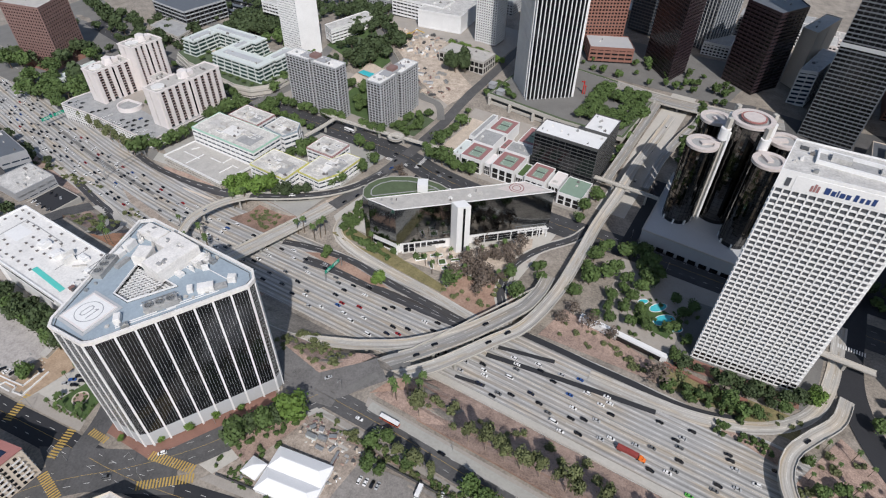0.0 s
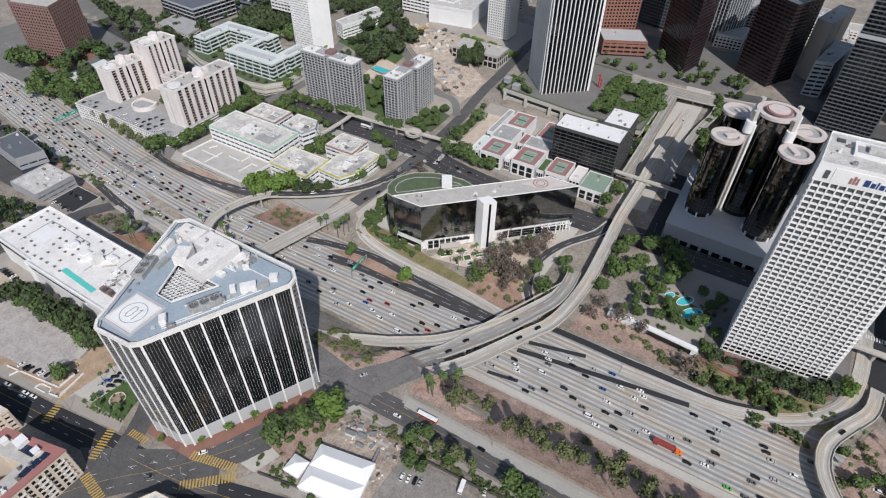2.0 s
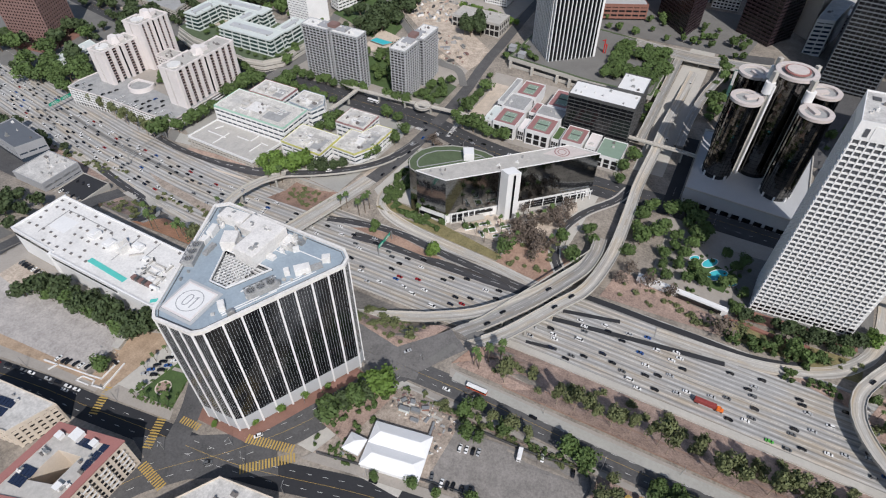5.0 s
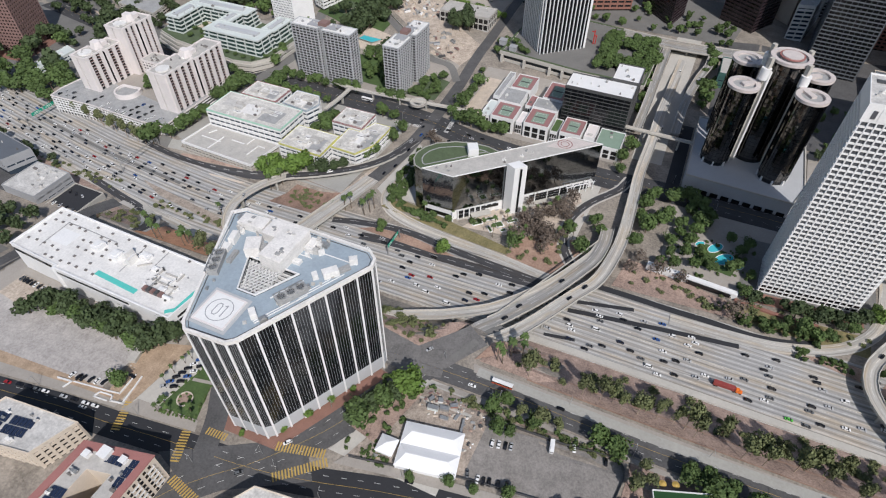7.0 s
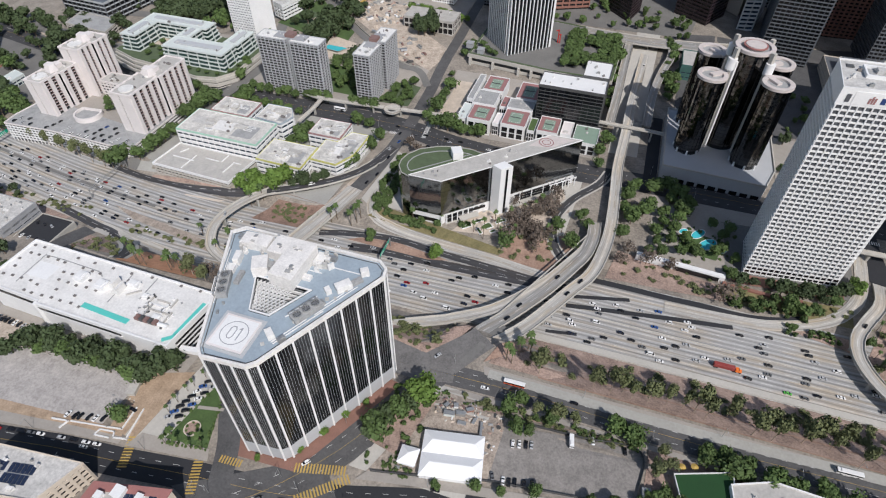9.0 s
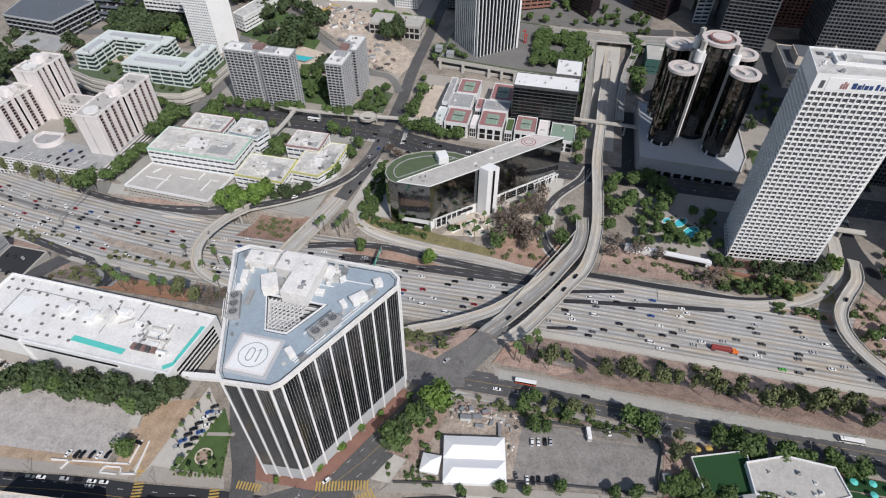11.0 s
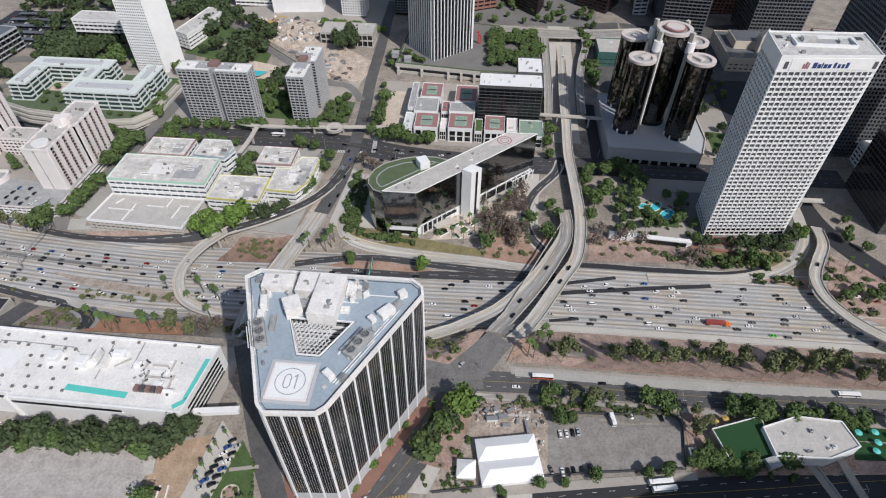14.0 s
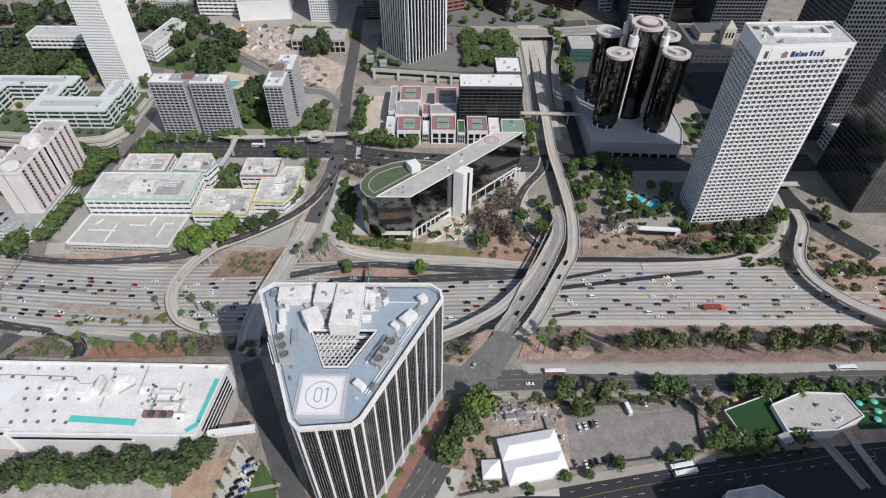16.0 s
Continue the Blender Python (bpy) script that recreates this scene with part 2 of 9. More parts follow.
M_TYRE = material("tyre_rubber", (0.015, 0.015, 0.015), 0.85)
M_LAMPGLASS = material("lamp_lens", (0.6, 0.1, 0.08), 0.3)
CAR_PAINT = [material("car_paint_" + n, c, 0.25, 0.0, 0.05, 5, 1, spec=0.7) for n, c in (
    ("white", (0.78, 0.78, 0.77)), ("black", (0.012, 0.012, 0.014)), ("silver", (0.42, 0.43, 0.44)), ("grey", (0.12, 0.125, 0.13)),
    ("red", (0.30, 0.02, 0.025)), ("blue", (0.03, 0.09, 0.28)), ("navy", (0.015, 0.02, 0.04)), ("green", (0.09, 0.42, 0.06)))]


# ---- the lie of the land ----
def interp(x, xs, ys):
    return float(np.interp(x, xs, ys))


def bend(x):
    """How far the freeway swings northwards at x."""
    return interp(x, (-1400, -900, -760, -640, -547, -467, -400), (178, 79, 52, 31, 15, 6, 0))


def z_freeway(x):
    return interp(x, (-1400, -700, -500, -290, -80, 400), (-55, -36, -30, -24.5, -16.7, -14))


def land(x, y):
    """Height of the ground: a plateau to the south, the freeway's cutting, the lower town to the north and a hill behind it."""
    v = y - bend(x)
    south = interp(x, (-1400, -450, -330, -260, 100, 600), (-30, -5, 1, 0, 0, 4))
    south += interp(x, (-175, -145, 60, 160), (0, 3, 3, 0)) * interp(v, (30, 75, 110, 121), (0.4, 1, 1, 0))
    f = z_freeway(x)
    north = interp(x, (-1400, -660, -520, -440, -300, -100, 50, 400), (-52, -36, -25, -21, -19.5, -18.5, -17, -13))
    north += interp(y, (470, 530, 640), (0, 12, 19)) * interp(x, (-640, -480, -330, -290, 0, 60), (0.25, 1, 1, 0.75, 0.75, 0.2))
    brow = 146 + 22 * interp(x, (-168, -155, -128, -84), (0, 1, 1, 0)) - 76 * interp(x, (-462, -446), (1, 0))
    if v < brow:
        return south
    if v < 181:
        return south + (f - south) * (v - brow) / (181 - brow)
    if v < 253:
        return f
    if v < 262:
        return f + (north - f) * (v - 253) / 9
    return north


# ---- building blocks ----
def part(name, bm, mat, parent=None, label=""):
    """Links a bmesh as one mesh object under a thing or a part."""
    me = bpy.data.meshes.new(name)
    bm.to_mesh(me)
    bm.free()
    me.materials.append(mat)
    return piece(name, me, parent, label)


def piece(name, me, parent=None, label="", m=None):
    ob = new(name, me)
    if parent:
        ob.parent = parent
    if m is not None:
        ob.matrix_basis = m
    if label:
        ob["label"] = label
    return ob


def mesh_of(name, bm, mat):
    me = bpy.data.meshes.new(name)
    bm.to_mesh(me)
    bm.free()
    me.materials.append(mat)
    return me


def thing(name, label, category, group="", at=(0, 0, 0), kind="", turn=0):
    ob = new(name)
    ob.empty_display_size = 0.5
    ob.matrix_basis = pose(*at, 0, 0, turn)
    return tagged(ob, label, category, group, kind)


def add_prism(bm, poly, z0, z1, poly_top=None):
    lo = [bm.verts.new((x, y, z0)) for x, y in poly]
    hi = [bm.verts.new((x, y, z1)) for x, y in (poly_top or poly)]
    n = len(lo)
    for i in range(n):
        bm.faces.new((lo[i], lo[(i + 1) % n], hi[(i + 1) % n], hi[i]))
    bm.faces.new(hi)
    bm.faces.new(lo[::-1])
    return bm


def add_box(bm, cx, cy, z0, sx, sy, sz, turn=0.0):
    c, s = math.cos(radians(turn)), math.sin(radians(turn))
    poly = [(cx + c * a - s * b, cy + s * a + c * b) for a, b in ((-sx / 2, -sy / 2), (sx / 2, -sy / 2), (sx / 2, sy / 2), (-sx / 2, sy / 2))]
    return add_prism(bm, poly, z0, z0 + sz)


def box(cx, cy, z0, sx, sy, sz, turn=0.0):
    return add_box(bmesh.new(), cx, cy, z0, sx, sy, sz, turn)


def prism(poly, z0, z1, top=None):
    return add_prism(bmesh.new(), poly, z0, z1, top)


def rect(x0, y0, x1, y1):
    return [(x0, y0), (x1, y0), (x1, y1), (x0, y1)]


def ccw(poly):
    a = sum(p[0] * q[1] - q[0] * p[1] for p, q in zip(poly, poly[1:] + poly[:1]))
    return list(poly) if a > 0 else list(poly)[::-1]


def grow(poly, d):
    """A polygon with all its edges moved out by d."""
    n, out = len(poly), []
    for i in range(n):
        p, q, r = (Vector(poly[(i + k) % n]) for k in (-1, 0, 1))
        a, b = (q - p).normalized(), (r - q).normalized()
        na, nb = Vector((a.y, -a.x)), Vector((b.y, -b.x))
        k = na + nb
        out.append(tuple(q + k * (d / max(0.3, 1 + na.dot(nb)))))
    return out


def circle(cx, cy, r, n=32, a0=0.0, a1=360.0):
    full = abs(a1 - a0) >= 360
    return [(cx + r * math.cos(radians(a0 + (a1 - a0) * i / (n if full else n - 1))), cy + r * math.sin(radians(a0 + (a1 - a0) * i / (n if full else n - 1)))) for i in range(n)]


def ring(poly, width, z0, z1):
    """A rim along the inside of a polygon."""
    inner = grow(poly, -width)
    bm = bmesh.new()
    n = len(poly)
    o0, o1, i0, i1 = ([bm.verts.new((x, y, z)) for x, y in p] for p, z in ((poly, z0), (poly, z1), (inner, z0), (inner, z1)))
    for k in range(n):
        j = (k + 1) % n
        bm.faces.new((o0[k], o0[j], o1[j], o1[k]))
        bm.faces.new((i0[j], i0[k], i1[k], i1[j]))
        bm.faces.new((o1[k], o1[j], i1[j], i1[k]))
        bm.faces.new((o0[j], o0[k], i0[k], i0[j]))
    return bm


def smooth_line(pts, step=4.0):
    """A Catmull-Rom line through the points, of any dimension."""
    p = [np.array(a, float) for a in pts]
    p = [2 * p[0] - p[1]] + p + [2 * p[-1] - p[-2]]
    out = []
    for i in range(1, len(p) - 2):
        n = max(1, int(np.linalg.norm(p[i + 1][:2] - p[i][:2]) / step))
        for k in range(n):
            u = k / n
            a, b, c, d = p[i - 1:i + 3]
            out.append(0.5 * (2 * b + (c - a) * u + (2 * a - 5 * b + 4 * c - d) * u * u + (3 * b - a - 3 * c + d) * u ** 3))
    out.append(p[-2])
    return out


def sides(line, width):
    """For each point of a line: the point, the unit vector to its left, and the length so far."""
    out, run = [], 0.0
    for i, q in enumerate(line):
        a, b = line[max(0, i - 1)][:2], line[min(len(line) - 1, i + 1)][:2]
        d = (b - a) / max(1e-6, np.linalg.norm(b - a))
        if i:
            run += float(np.linalg.norm(q[:2] - line[i - 1][:2]))
        out.append((q, np.array((-d[1], d[0])), run))
    return out


def ribbon_mesh(pts, width, lift, cells=3, step=4.0, v0=0.0):
    """A strip laid on the land along a line, with a UV in metres."""
    bm = bmesh.new()
    uv = bm.loops.layers.uv.new("UVMap")
    rows = []
    for q, left, run in sides(smooth_line(pts, step), width):
        row = []
        for k in range(cells + 1):
            off = width * (k / cells - 0.5)
            x, y = q[0] + left[0] * off, q[1] + left[1] * off
            z = (q[2] if len(q) > 2 else land(x, y)) + lift
            row.append((bm.verts.new((x, y, z)), (run, v0 + off + width / 2)))
        rows.append(row)
    for r, s in zip(rows, rows[1:]):
        for k in range(cells):
            quad = (r[k + 1], r[k], s[k], s[k + 1])
            f = bm.faces.new([c[0] for c in quad])
            for loop, c in zip(f.loops, quad):
                loop[uv].uv = c[1]
    bmesh.ops.recalc_face_normals(bm, faces=bm.faces)
    if sum(f.normal.z for f in bm.faces) < 0:
        bmesh.ops.reverse_faces(bm, faces=bm.faces)
    return bm


def laid(name, pts, width, mat, lift, label, category="road", cells=3, v0=0.0):
    ob = part(name, ribbon_mesh(pts, width, lift, cells, v0=v0), mat)
    return tagged(ob, label, category, kind="structure")


def patch(name, corners, mat, lift, label, category, cell=7.0):
    """A four-cornered sheet laid on the land."""
    p = [np.array(c, float) for c in corners]
    nu = max(1, int(max(np.linalg.norm(p[1] - p[0]), np.linalg.norm(p[2] - p[3])) / cell))
    nv = max(1, int(max(np.linalg.norm(p[3] - p[0]), np.linalg.norm(p[2] - p[1])) / cell))
    bm = bmesh.new()
    grid = []
    for j in range(nv + 1):
        v = j / nv
        row = []
        for i in range(nu + 1):
            u = i / nu
            q = (p[0] * (1 - u) + p[1] * u) * (1 - v) + (p[3] * (1 - u) + p[2] * u) * v
            row.append(bm.verts.new((q[0], q[1], land(q[0], q[1]) + lift)))
        grid.append(row)
    for r, s in zip(grid, grid[1:]):
        for i in range(nu):
            bm.faces.new((r[i], r[i + 1], s[i + 1], s[i]))
    bm.normal_update()
    if sum(f.normal.z for f in bm.faces) < 0:
        bmesh.ops.reverse_faces(bm, faces=bm.faces)
    return tagged(part(name, bm, mat), label, category, kind="structure")


def wall_line(name, pts, height, thick, mat, label, category="wall", lift=0.0, parent=None):
    """A low wall or barrier along a line (x, y) on the land or (x, y, z)."""
    bm = bmesh.new()
    last = None
    for q, left, run in sides(smooth_line(pts, 5.0), thick):
        z = (q[2] if len(q) > 2 else land(q[0], q[1])) + lift
        a, b = q[:2] + left * thick / 2, q[:2] - left * thick / 2
        cur = [bm.verts.new((*a, z - 0.4)), bm.verts.new((*a, z + height)), bm.verts.new((*b, z + height)), bm.verts.new((*b, z - 0.4))]
        if last:
            for k in range(4):
                bm.faces.new((last[k], last[(k + 1) % 4], cur[(k + 1) % 4], cur[k]))
        else:
            bm.faces.new(cur)
        last = cur
    bm.faces.new(last[::-1])
    bmesh.ops.recalc_face_normals(bm, faces=bm.faces)
    ob = part(name, bm, mat, parent)
    if parent is None:
        tagged(ob, label, category, kind="structure")
    return ob


def elevated(name, pts, width, mat, label, thick=1.5, lane_mat=None, bare=()):
    """A bridge deck along (x, y, z) with its slab, two parapets and the piers below it; bare: (side, y0, y1) without parapet."""
    root = thing(name, label, "overpass", at=(0, 0, 0), kind="structure")
    line = sides(smooth_line(pts, 4.0), width)
    bm = bmesh.new()
    last = None
    for q, left, run in line:
        a, b = q[:2] + left * width / 2, q[:2] - left * width / 2
        c, d = q[:2] + left * width * 0.3, q[:2] - left * width * 0.3
        cur = [bm.verts.new((*a, q[2])), bm.verts.new((*b, q[2])), bm.verts.new((*b, q[2] - thick * 0.5)), bm.verts.new((*d, q[2] - thick)), bm.verts.new((*c, q[2] - thick)), bm.verts.new((*a, q[2] - thick * 0.5))]
        if last:
            for k in range(6):
                bm.faces.new((last[k], last[(k + 1) % 6], cur[(k + 1) % 6], cur[k]))
        last = cur
    bmesh.ops.recalc_face_normals(bm, faces=bm.faces)
    part("slab", bm, M_CONC, root)
    part("carriageway", ribbon_mesh(pts, width - 0.8, 0.06, 2), mat, root)
    for s in (-1, 1):
        edge = [(*(q[:2] + s * left * (width / 2 - 0.2)), q[2]) for q, left, run in line[::2] if q[2] - land(q[0], q[1]) > 1.4 and not any(s == side and y0 < q[1] < y1 for side, y0, y1 in bare)]
        if len(edge) > 1:
            wall_line("parapet", edge, 1.0, 0.4, M_PALECONC, "", parent=root)
    for q, left, run in line[4:-4:7]:
        g = land(q[0], q[1])
        if q[2] - thick - g > 2.0:
            part("pier", box(q[0], q[1], g - 0.5, 1.6, width * 0.5, q[2] - thick - g + 0.6, math.degrees(math.atan2(left[1], left[0])) + 90), M_CONC, root)
    return root


def joined(name, items, label, category):
    """Many small pieces, given as (mesh, matrix), in one object of kind stuff."""
    verts, faces, slots, mats, base = [], [], [], [], 0
    cache = {}
    for me, m in items:
        if me not in cache:
            co = np.empty(len(me.vertices) * 3)
            me.vertices.foreach_get("co", co)
            cache[me] = (co.reshape(-1, 3), [tuple(p.vertices) for p in me.polygons])
        co, polys = cache[me]
        r = np.array(m.to_3x3())
        verts.append(co @ r.T + np.array(m.translation))
        faces += [tuple(i + base for i in p) for p in polys]
        if me.materials[0] not in mats:
            mats.append(me.materials[0])
        slots += [mats.index(me.materials[0])] * len(polys)
        base += len(co)
    out = bpy.data.meshes.new(name)
    out.from_pydata(np.concatenate(verts).tolist(), [], faces)
    for mt in mats:
        out.materials.append(mt)
    out.polygons.foreach_set("material_index", slots)
    return tagged(new(name, out), label, category, kind="stuff")


# ---- ground, freeway and streets ----
def build_ground():
    xs = sorted(set([-4500, -3000, -2200, -1700, 700, 1000, 1500, 2400, 4500] + list(range(-1400, 601, 20)) + [-547, -467, -330, -290, -175, -145, -520, -440, -480]))
    vs = sorted(set([-3500, -2000, -1200, -800, -500, -300, -200, -100, 1400, 2000, 3000, 4800] + list(range(-60, 146, 12)) + [30, 75, 110, 121, 146, 155, 163, 172, 181, 200, 217, 235, 253, 262] + list(range(275, 1200, 25)) + [470, 530, 640]))
    verts = [(x, v + bend(x), land(x, v + bend(x))) for v in vs for x in xs]
    n = len(xs)
    faces = [(j * n + i, j * n + i + 1, (j + 1) * n + i + 1, (j + 1) * n + i) for j in range(len(vs) - 1) for i in range(n - 1)]
    me = bpy.data.meshes.new("ground")
    me.from_pydata(verts, [], faces)
    me.materials.append(M_GROUND)
    return tagged(new("ground", me), "dry earth and dusty verges between the streets", "ground", kind="structure")


def along(v, x0, x1, step=40):
    """Points of a line that follows the freeway at v."""
    n = max(2, int(abs(x1 - x0) / step))
    return [(x0 + (x1 - x0) * i / n, v + bend(x0 + (x1 - x0) * i / n)) for i in range(n + 1)]


build_ground()
laid("freeway", along(217, -1300, 420), 66, M_FREEWAY, 0.10, "wide pale grooved concrete freeway with many lanes", "freeway", 12)
wall_line("median_barrier", along(213.5, -1300, 420), 0.9, 0.5, M_PALECONC, "low concrete barrier between the two carriageways", "barrier")
wall_line("edge_barrier_south", along(184.6, -330, 420), 0.9, 0.4, M_PALECONC, "pale concrete barrier along the freeway's edge", "barrier")
laid("freeway_shoulder_south", along(187.2, -130, 420), 4.6, M_PALECONC, 0.16, "pale concrete shoulder beside the lanes", "shoulder", 1)
laid("asphalt_strip", [(-103, 193), (-83, 196)], 2.6, M_NEWASPHALT, 0.17, "short dark asphalt patch between lanes", "road", 1)
laid("asphalt_gore", [(-94, 218.5), (-60, 223.5), (-20, 229.5), (14, 234)], 3.8, M_NEWASPHALT, 0.17, "dark asphalt strip between freeway and collector road", "road", 1)
laid("asphalt_strip_north", [(-90, 228), (-70, 232.5), (-53, 236.5)], 3.2, M_NEWASPHALT, 0.18, "dark asphalt strip beside the collector lanes", "road", 1)
laid("asphalt_lane", along(221, -650, -440), 3.0, M_OLDASPHALT, 0.17, "worn darker asphalt lane strip", "road", 1)
laid("collector_lane", [(-262, 229), (-230, 231.5), (-186, 231), (-131, 232), (-95, 233)], 8.5, M_RAMP, 0.20, "dark asphalt collector lanes beside the freeway", "road", 2)

# dirt, grass and paved areas
patch("embankment", [(-130, 145), (420, 146), (420, 183.5), (-112, 183.5)], M_DIRT, 0.45, "bare reddish dirt embankment above the freeway", "embankment")
patch("embankment_top", [(-100, 144), (420, 146), (420, 157), (-100, 156)], M_REDDIRT, 0.55, "strip of red soil along the pavement", "embankment")
patch("verge_loop", [(-354, 235), (-300, 236.5), (-295, 262), (-338, 266)], M_EARTH, 0.4, "brown dirt inside the curve of the ramp", "verge")
patch("verge_median_west", [(-475, 216), (-428, 209.5), (-413, 200.5), (-446, 205)], M_GREYDIRT, 0.4, "brown dirt strip between freeway and collector road", "verge")
patch("verge_median", [(-428, 209.5), (-371, 201), (-351, 188), (-413, 200.5)], M_GREYDIRT, 0.4, "brown dirt strip between freeway and collector road", "verge")
patch("verge_flyover", [(90, 225), (150, 190), (180, 230), (112, 275)], M_DIRT, 0.3, "brown dirt under the flyover", "verge")
patch("verge_orange", [(-402, 146), (-334, 146), (-345, 168), (-404, 172)], M_ORANGE, 0.45, "orange soil beside the ramp", "verge")
patch("verge_slab", [(-418, 187), (-364, 177), (-378, 171), (-405, 175)], M_PALECONC, 0.5, "pale concrete slope paving beside the ramp", "embankment", 3.0)
patch("ramp_scrub", [(-468, 178), (-442, 176), (-414, 152), (-455, 150)], M_DIRT, 0.3, "brown scrubby slope inside the ramp's bend", "verge", 3.0)
patch("gore_paint", [(-428, 246), (-388, 248), (-392, 245), (-424, 244.4)], M_CREAM, 0.22, "worn yellowish paint on the gore", "road marking")
patch("deck_verge", [(-470, 260), (-398, 261), (-398, 258), (-470, 257)], M_DIRT, 0.3, "dirt strip below the parking deck", "verge")
patch("brown_lot", [(-440, 84), (-397, 82), (-405, 62), (-442, 66)], M_SAND, 0.42, "tan paved lot with parked cars", "parking lot")
patch("far_left_lot", [(-620, 40), (-478, 60), (-480, 100), (-620, 100)], M_OLDASPHALT, 0.3, "worn asphalt lot", "parking lot")
patch("verge_island", [(-268, 235.5), (-200, 232.5), (-184, 236), (-246, 246)], M_REDDIRT, 0.35, "narrow island of red soil between roads", "verge")
patch("verge_west", [(-330, 172), (-250, 150), (-262, 184), (-330, 186)], M_DIRT, 0.25, "brown dirt slope with scrub", "verge")
patch("verge_point", [(-205, 158), (-170, 140), (-150, 160), (-172, 166)], M_DIRT, 0.3, "brown dirt wedge beneath the curved ramp", "verge")
patch("dry_lawn", [(-262, 262), (-150, 252), (-150, 259), (-250, 276)], M_DRYGRASS, 0.3, "dry yellowing grass bank", "lawn")
patch("dirt_bank", [(-150, 250), (-100, 244), (-100, 290), (-146, 276)], M_REDDIRT, 0.3, "brown dirt bank with scrub", "verge")
patch("dirt_park_edge", [(-72, 252), (45, 258), (14, 270), (-66, 285)], M_DIRT, 0.3, "brown dirt bank above the freeway", "verge")
patch("dry_bank", [(10, 256), (90, 258), (92, 276), (12, 272)], M_DRYGRASS, 0.32, "dry grass bank below the tower", "verge")
patch("plaza_floor", [(-45, 284), (20, 276), (20, 340), (-45, 350)], M_WALK, 0.35, "pale paved garden plaza", "plaza")
patch("plaza_lawn", [(-22, 300), (4, 296), (10, 318), (-20, 325)], M_LAWN, 0.45, "green lawn beside the pools", "lawn")
patch("tower_forecourt", [(10, 276), (96, 284), (98, 345), (10, 345)], M_OLDASPHALT, 0.38, "paved forecourt round the office tower", "plaza")
patch("tower_terrace", [(14, 277), (88, 283), (88, 291), (14, 288)], M_BRICKWALK, 0.45, "red brick terrace in front of the tower", "plaza")
patch("yard_black_office", [(-262, 276), (-108, 276), (-104, 360), (-262, 330)], M_PALECONC, 0.28, "pale paved yard round the black office", "plaza")
patch("block_school", [(-492, 262), (-300, 262), (-292, 382), (-480, 384)], M_CONC, 0.26, "paved school block", "block")
patch("block_apartments", [(-470, 405), (-290, 405), (-292, 500), (-480, 500)], M_WALK, 0.26, "paved block under the apartment towers", "block")
patch("block_apartment_lawn", [(-410, 432), (-345, 428), (-345, 480), (-410, 480)], M_LAWN, 0.4, "green garden between the apartment towers", "lawn")
patch("block_courts", [(-262, 396), (-98, 396), (-98, 505), (-262, 505)], M_WALK, 0.26, "paved block under the roof courts", "block")
patch("court_lot", [(-256, 412), (-234, 412), (-234, 488), (-256, 488)], M_PLAZATILE, 0.4, "pale empty terrace", "plaza")
patch("parking_west", [(-644, 282), (-505, 262), (-500, 298), (-625, 330)], M_LOT, 0.3, "pale open parking lot full of cars", "parking lot")
patch("block_west", [(-660, 330), (-500, 300), (-486, 400), (-640, 420)], M_CONC, 0.26, "paved block under the pale towers", "block")
patch("building_site", [(-488, 632), (-345, 519), (-316, 560), (-372, 662)], M_SAND, 0.3, "bare sandy building site with rubble", "building site")
patch("site_far", [(-346, 520), (-292, 496), (-279, 536), (-316, 561)], M_SAND, 0.34, "sandy rubble strewn ground beside the site", "building site")
laid("site_road", [(-284, 470), (-302, 492), (-330, 497), (-365, 519), (-401, 547), (-432, 575), (-462, 603), (-493, 632)], 8, M_OLDASPHALT, 0.6, "worn asphalt road curving round the site", "street", 2)
wall_line("site_road_wall", [(-304, 497), (-330, 502), (-362, 523), (-398, 551.5), (-429, 579.5), (-459, 608), (-490, 637)], 1.6, 0.5, M_CONC, "concrete wall between road and site", lift=0.3)
laid("west_cross_street", [(-466, 60), (-468, 101), (-474, 139), (-476, 162), (-471, 184)], 15, M_ASPHALT, 0.4, "asphalt street passing under the freeway", "street", 3)
patch("hill_park", [(-505, 545), (-400, 500), (-400, 546), (-494, 626)], M_LAWN, 0.5, "planted green slope beside the site", "lawn")
patch("federal_garden", [(-640, 420), (-470, 410), (-480, 510), (-660, 520)], M_WALK, 0.26, "garden ground round the green-white offices", "lawn")
patch("lot_left", [(-480, 22), (-318, 36), (-316, 72), (-480, 66)], M_LOT, 0.25, "pale cracked parking lot, mostly empty", "parking lot")
patch("lot_left_edge", [(-313, 40), (-296, 38), (-290, 84), (-317, 74)], M_TAN, 0.3, "sandy bare strip beside the lot", "verge")
patch("lot_left_verge", [(-470, 20), (-303, 36), (-304, 41), (-470, 29)], M_TAN, 0.33, "tan verge with low walls", "verge")
patch("white_building_yard", [(-470, 66), (-296, 76), (-292, 140), (-470, 140)], M_WALK, 0.2, "paved yard round the long white building", "yard")
patch("triangle_garden", [(-281, 44.5), (-256, 46), (-264, 70), (-273.5, 82)], M_LAWN, 0.3, "small green garden with a hedge ring", "garden")
patch("garden_parking", [(-296, 37), (-281.5, 40), (-273.8, 78), (-288.5, 92)], M_PALECONC, 0.4, "pale narrow parking strip", "parking lot")
patch("tower_plaza", [(-241, 48), (-207, 50), (-173.5, 115), (-267, 132)], M_BRICKWALK, 0.3, "red brick pavement round the dark tower", "pavement")
patch("corner_pavement", [(-182, 62), (-120, 62), (-120, 122), (-152, 122)], M_PALECONC, 0.25, "pale corner pavement", "pavement")
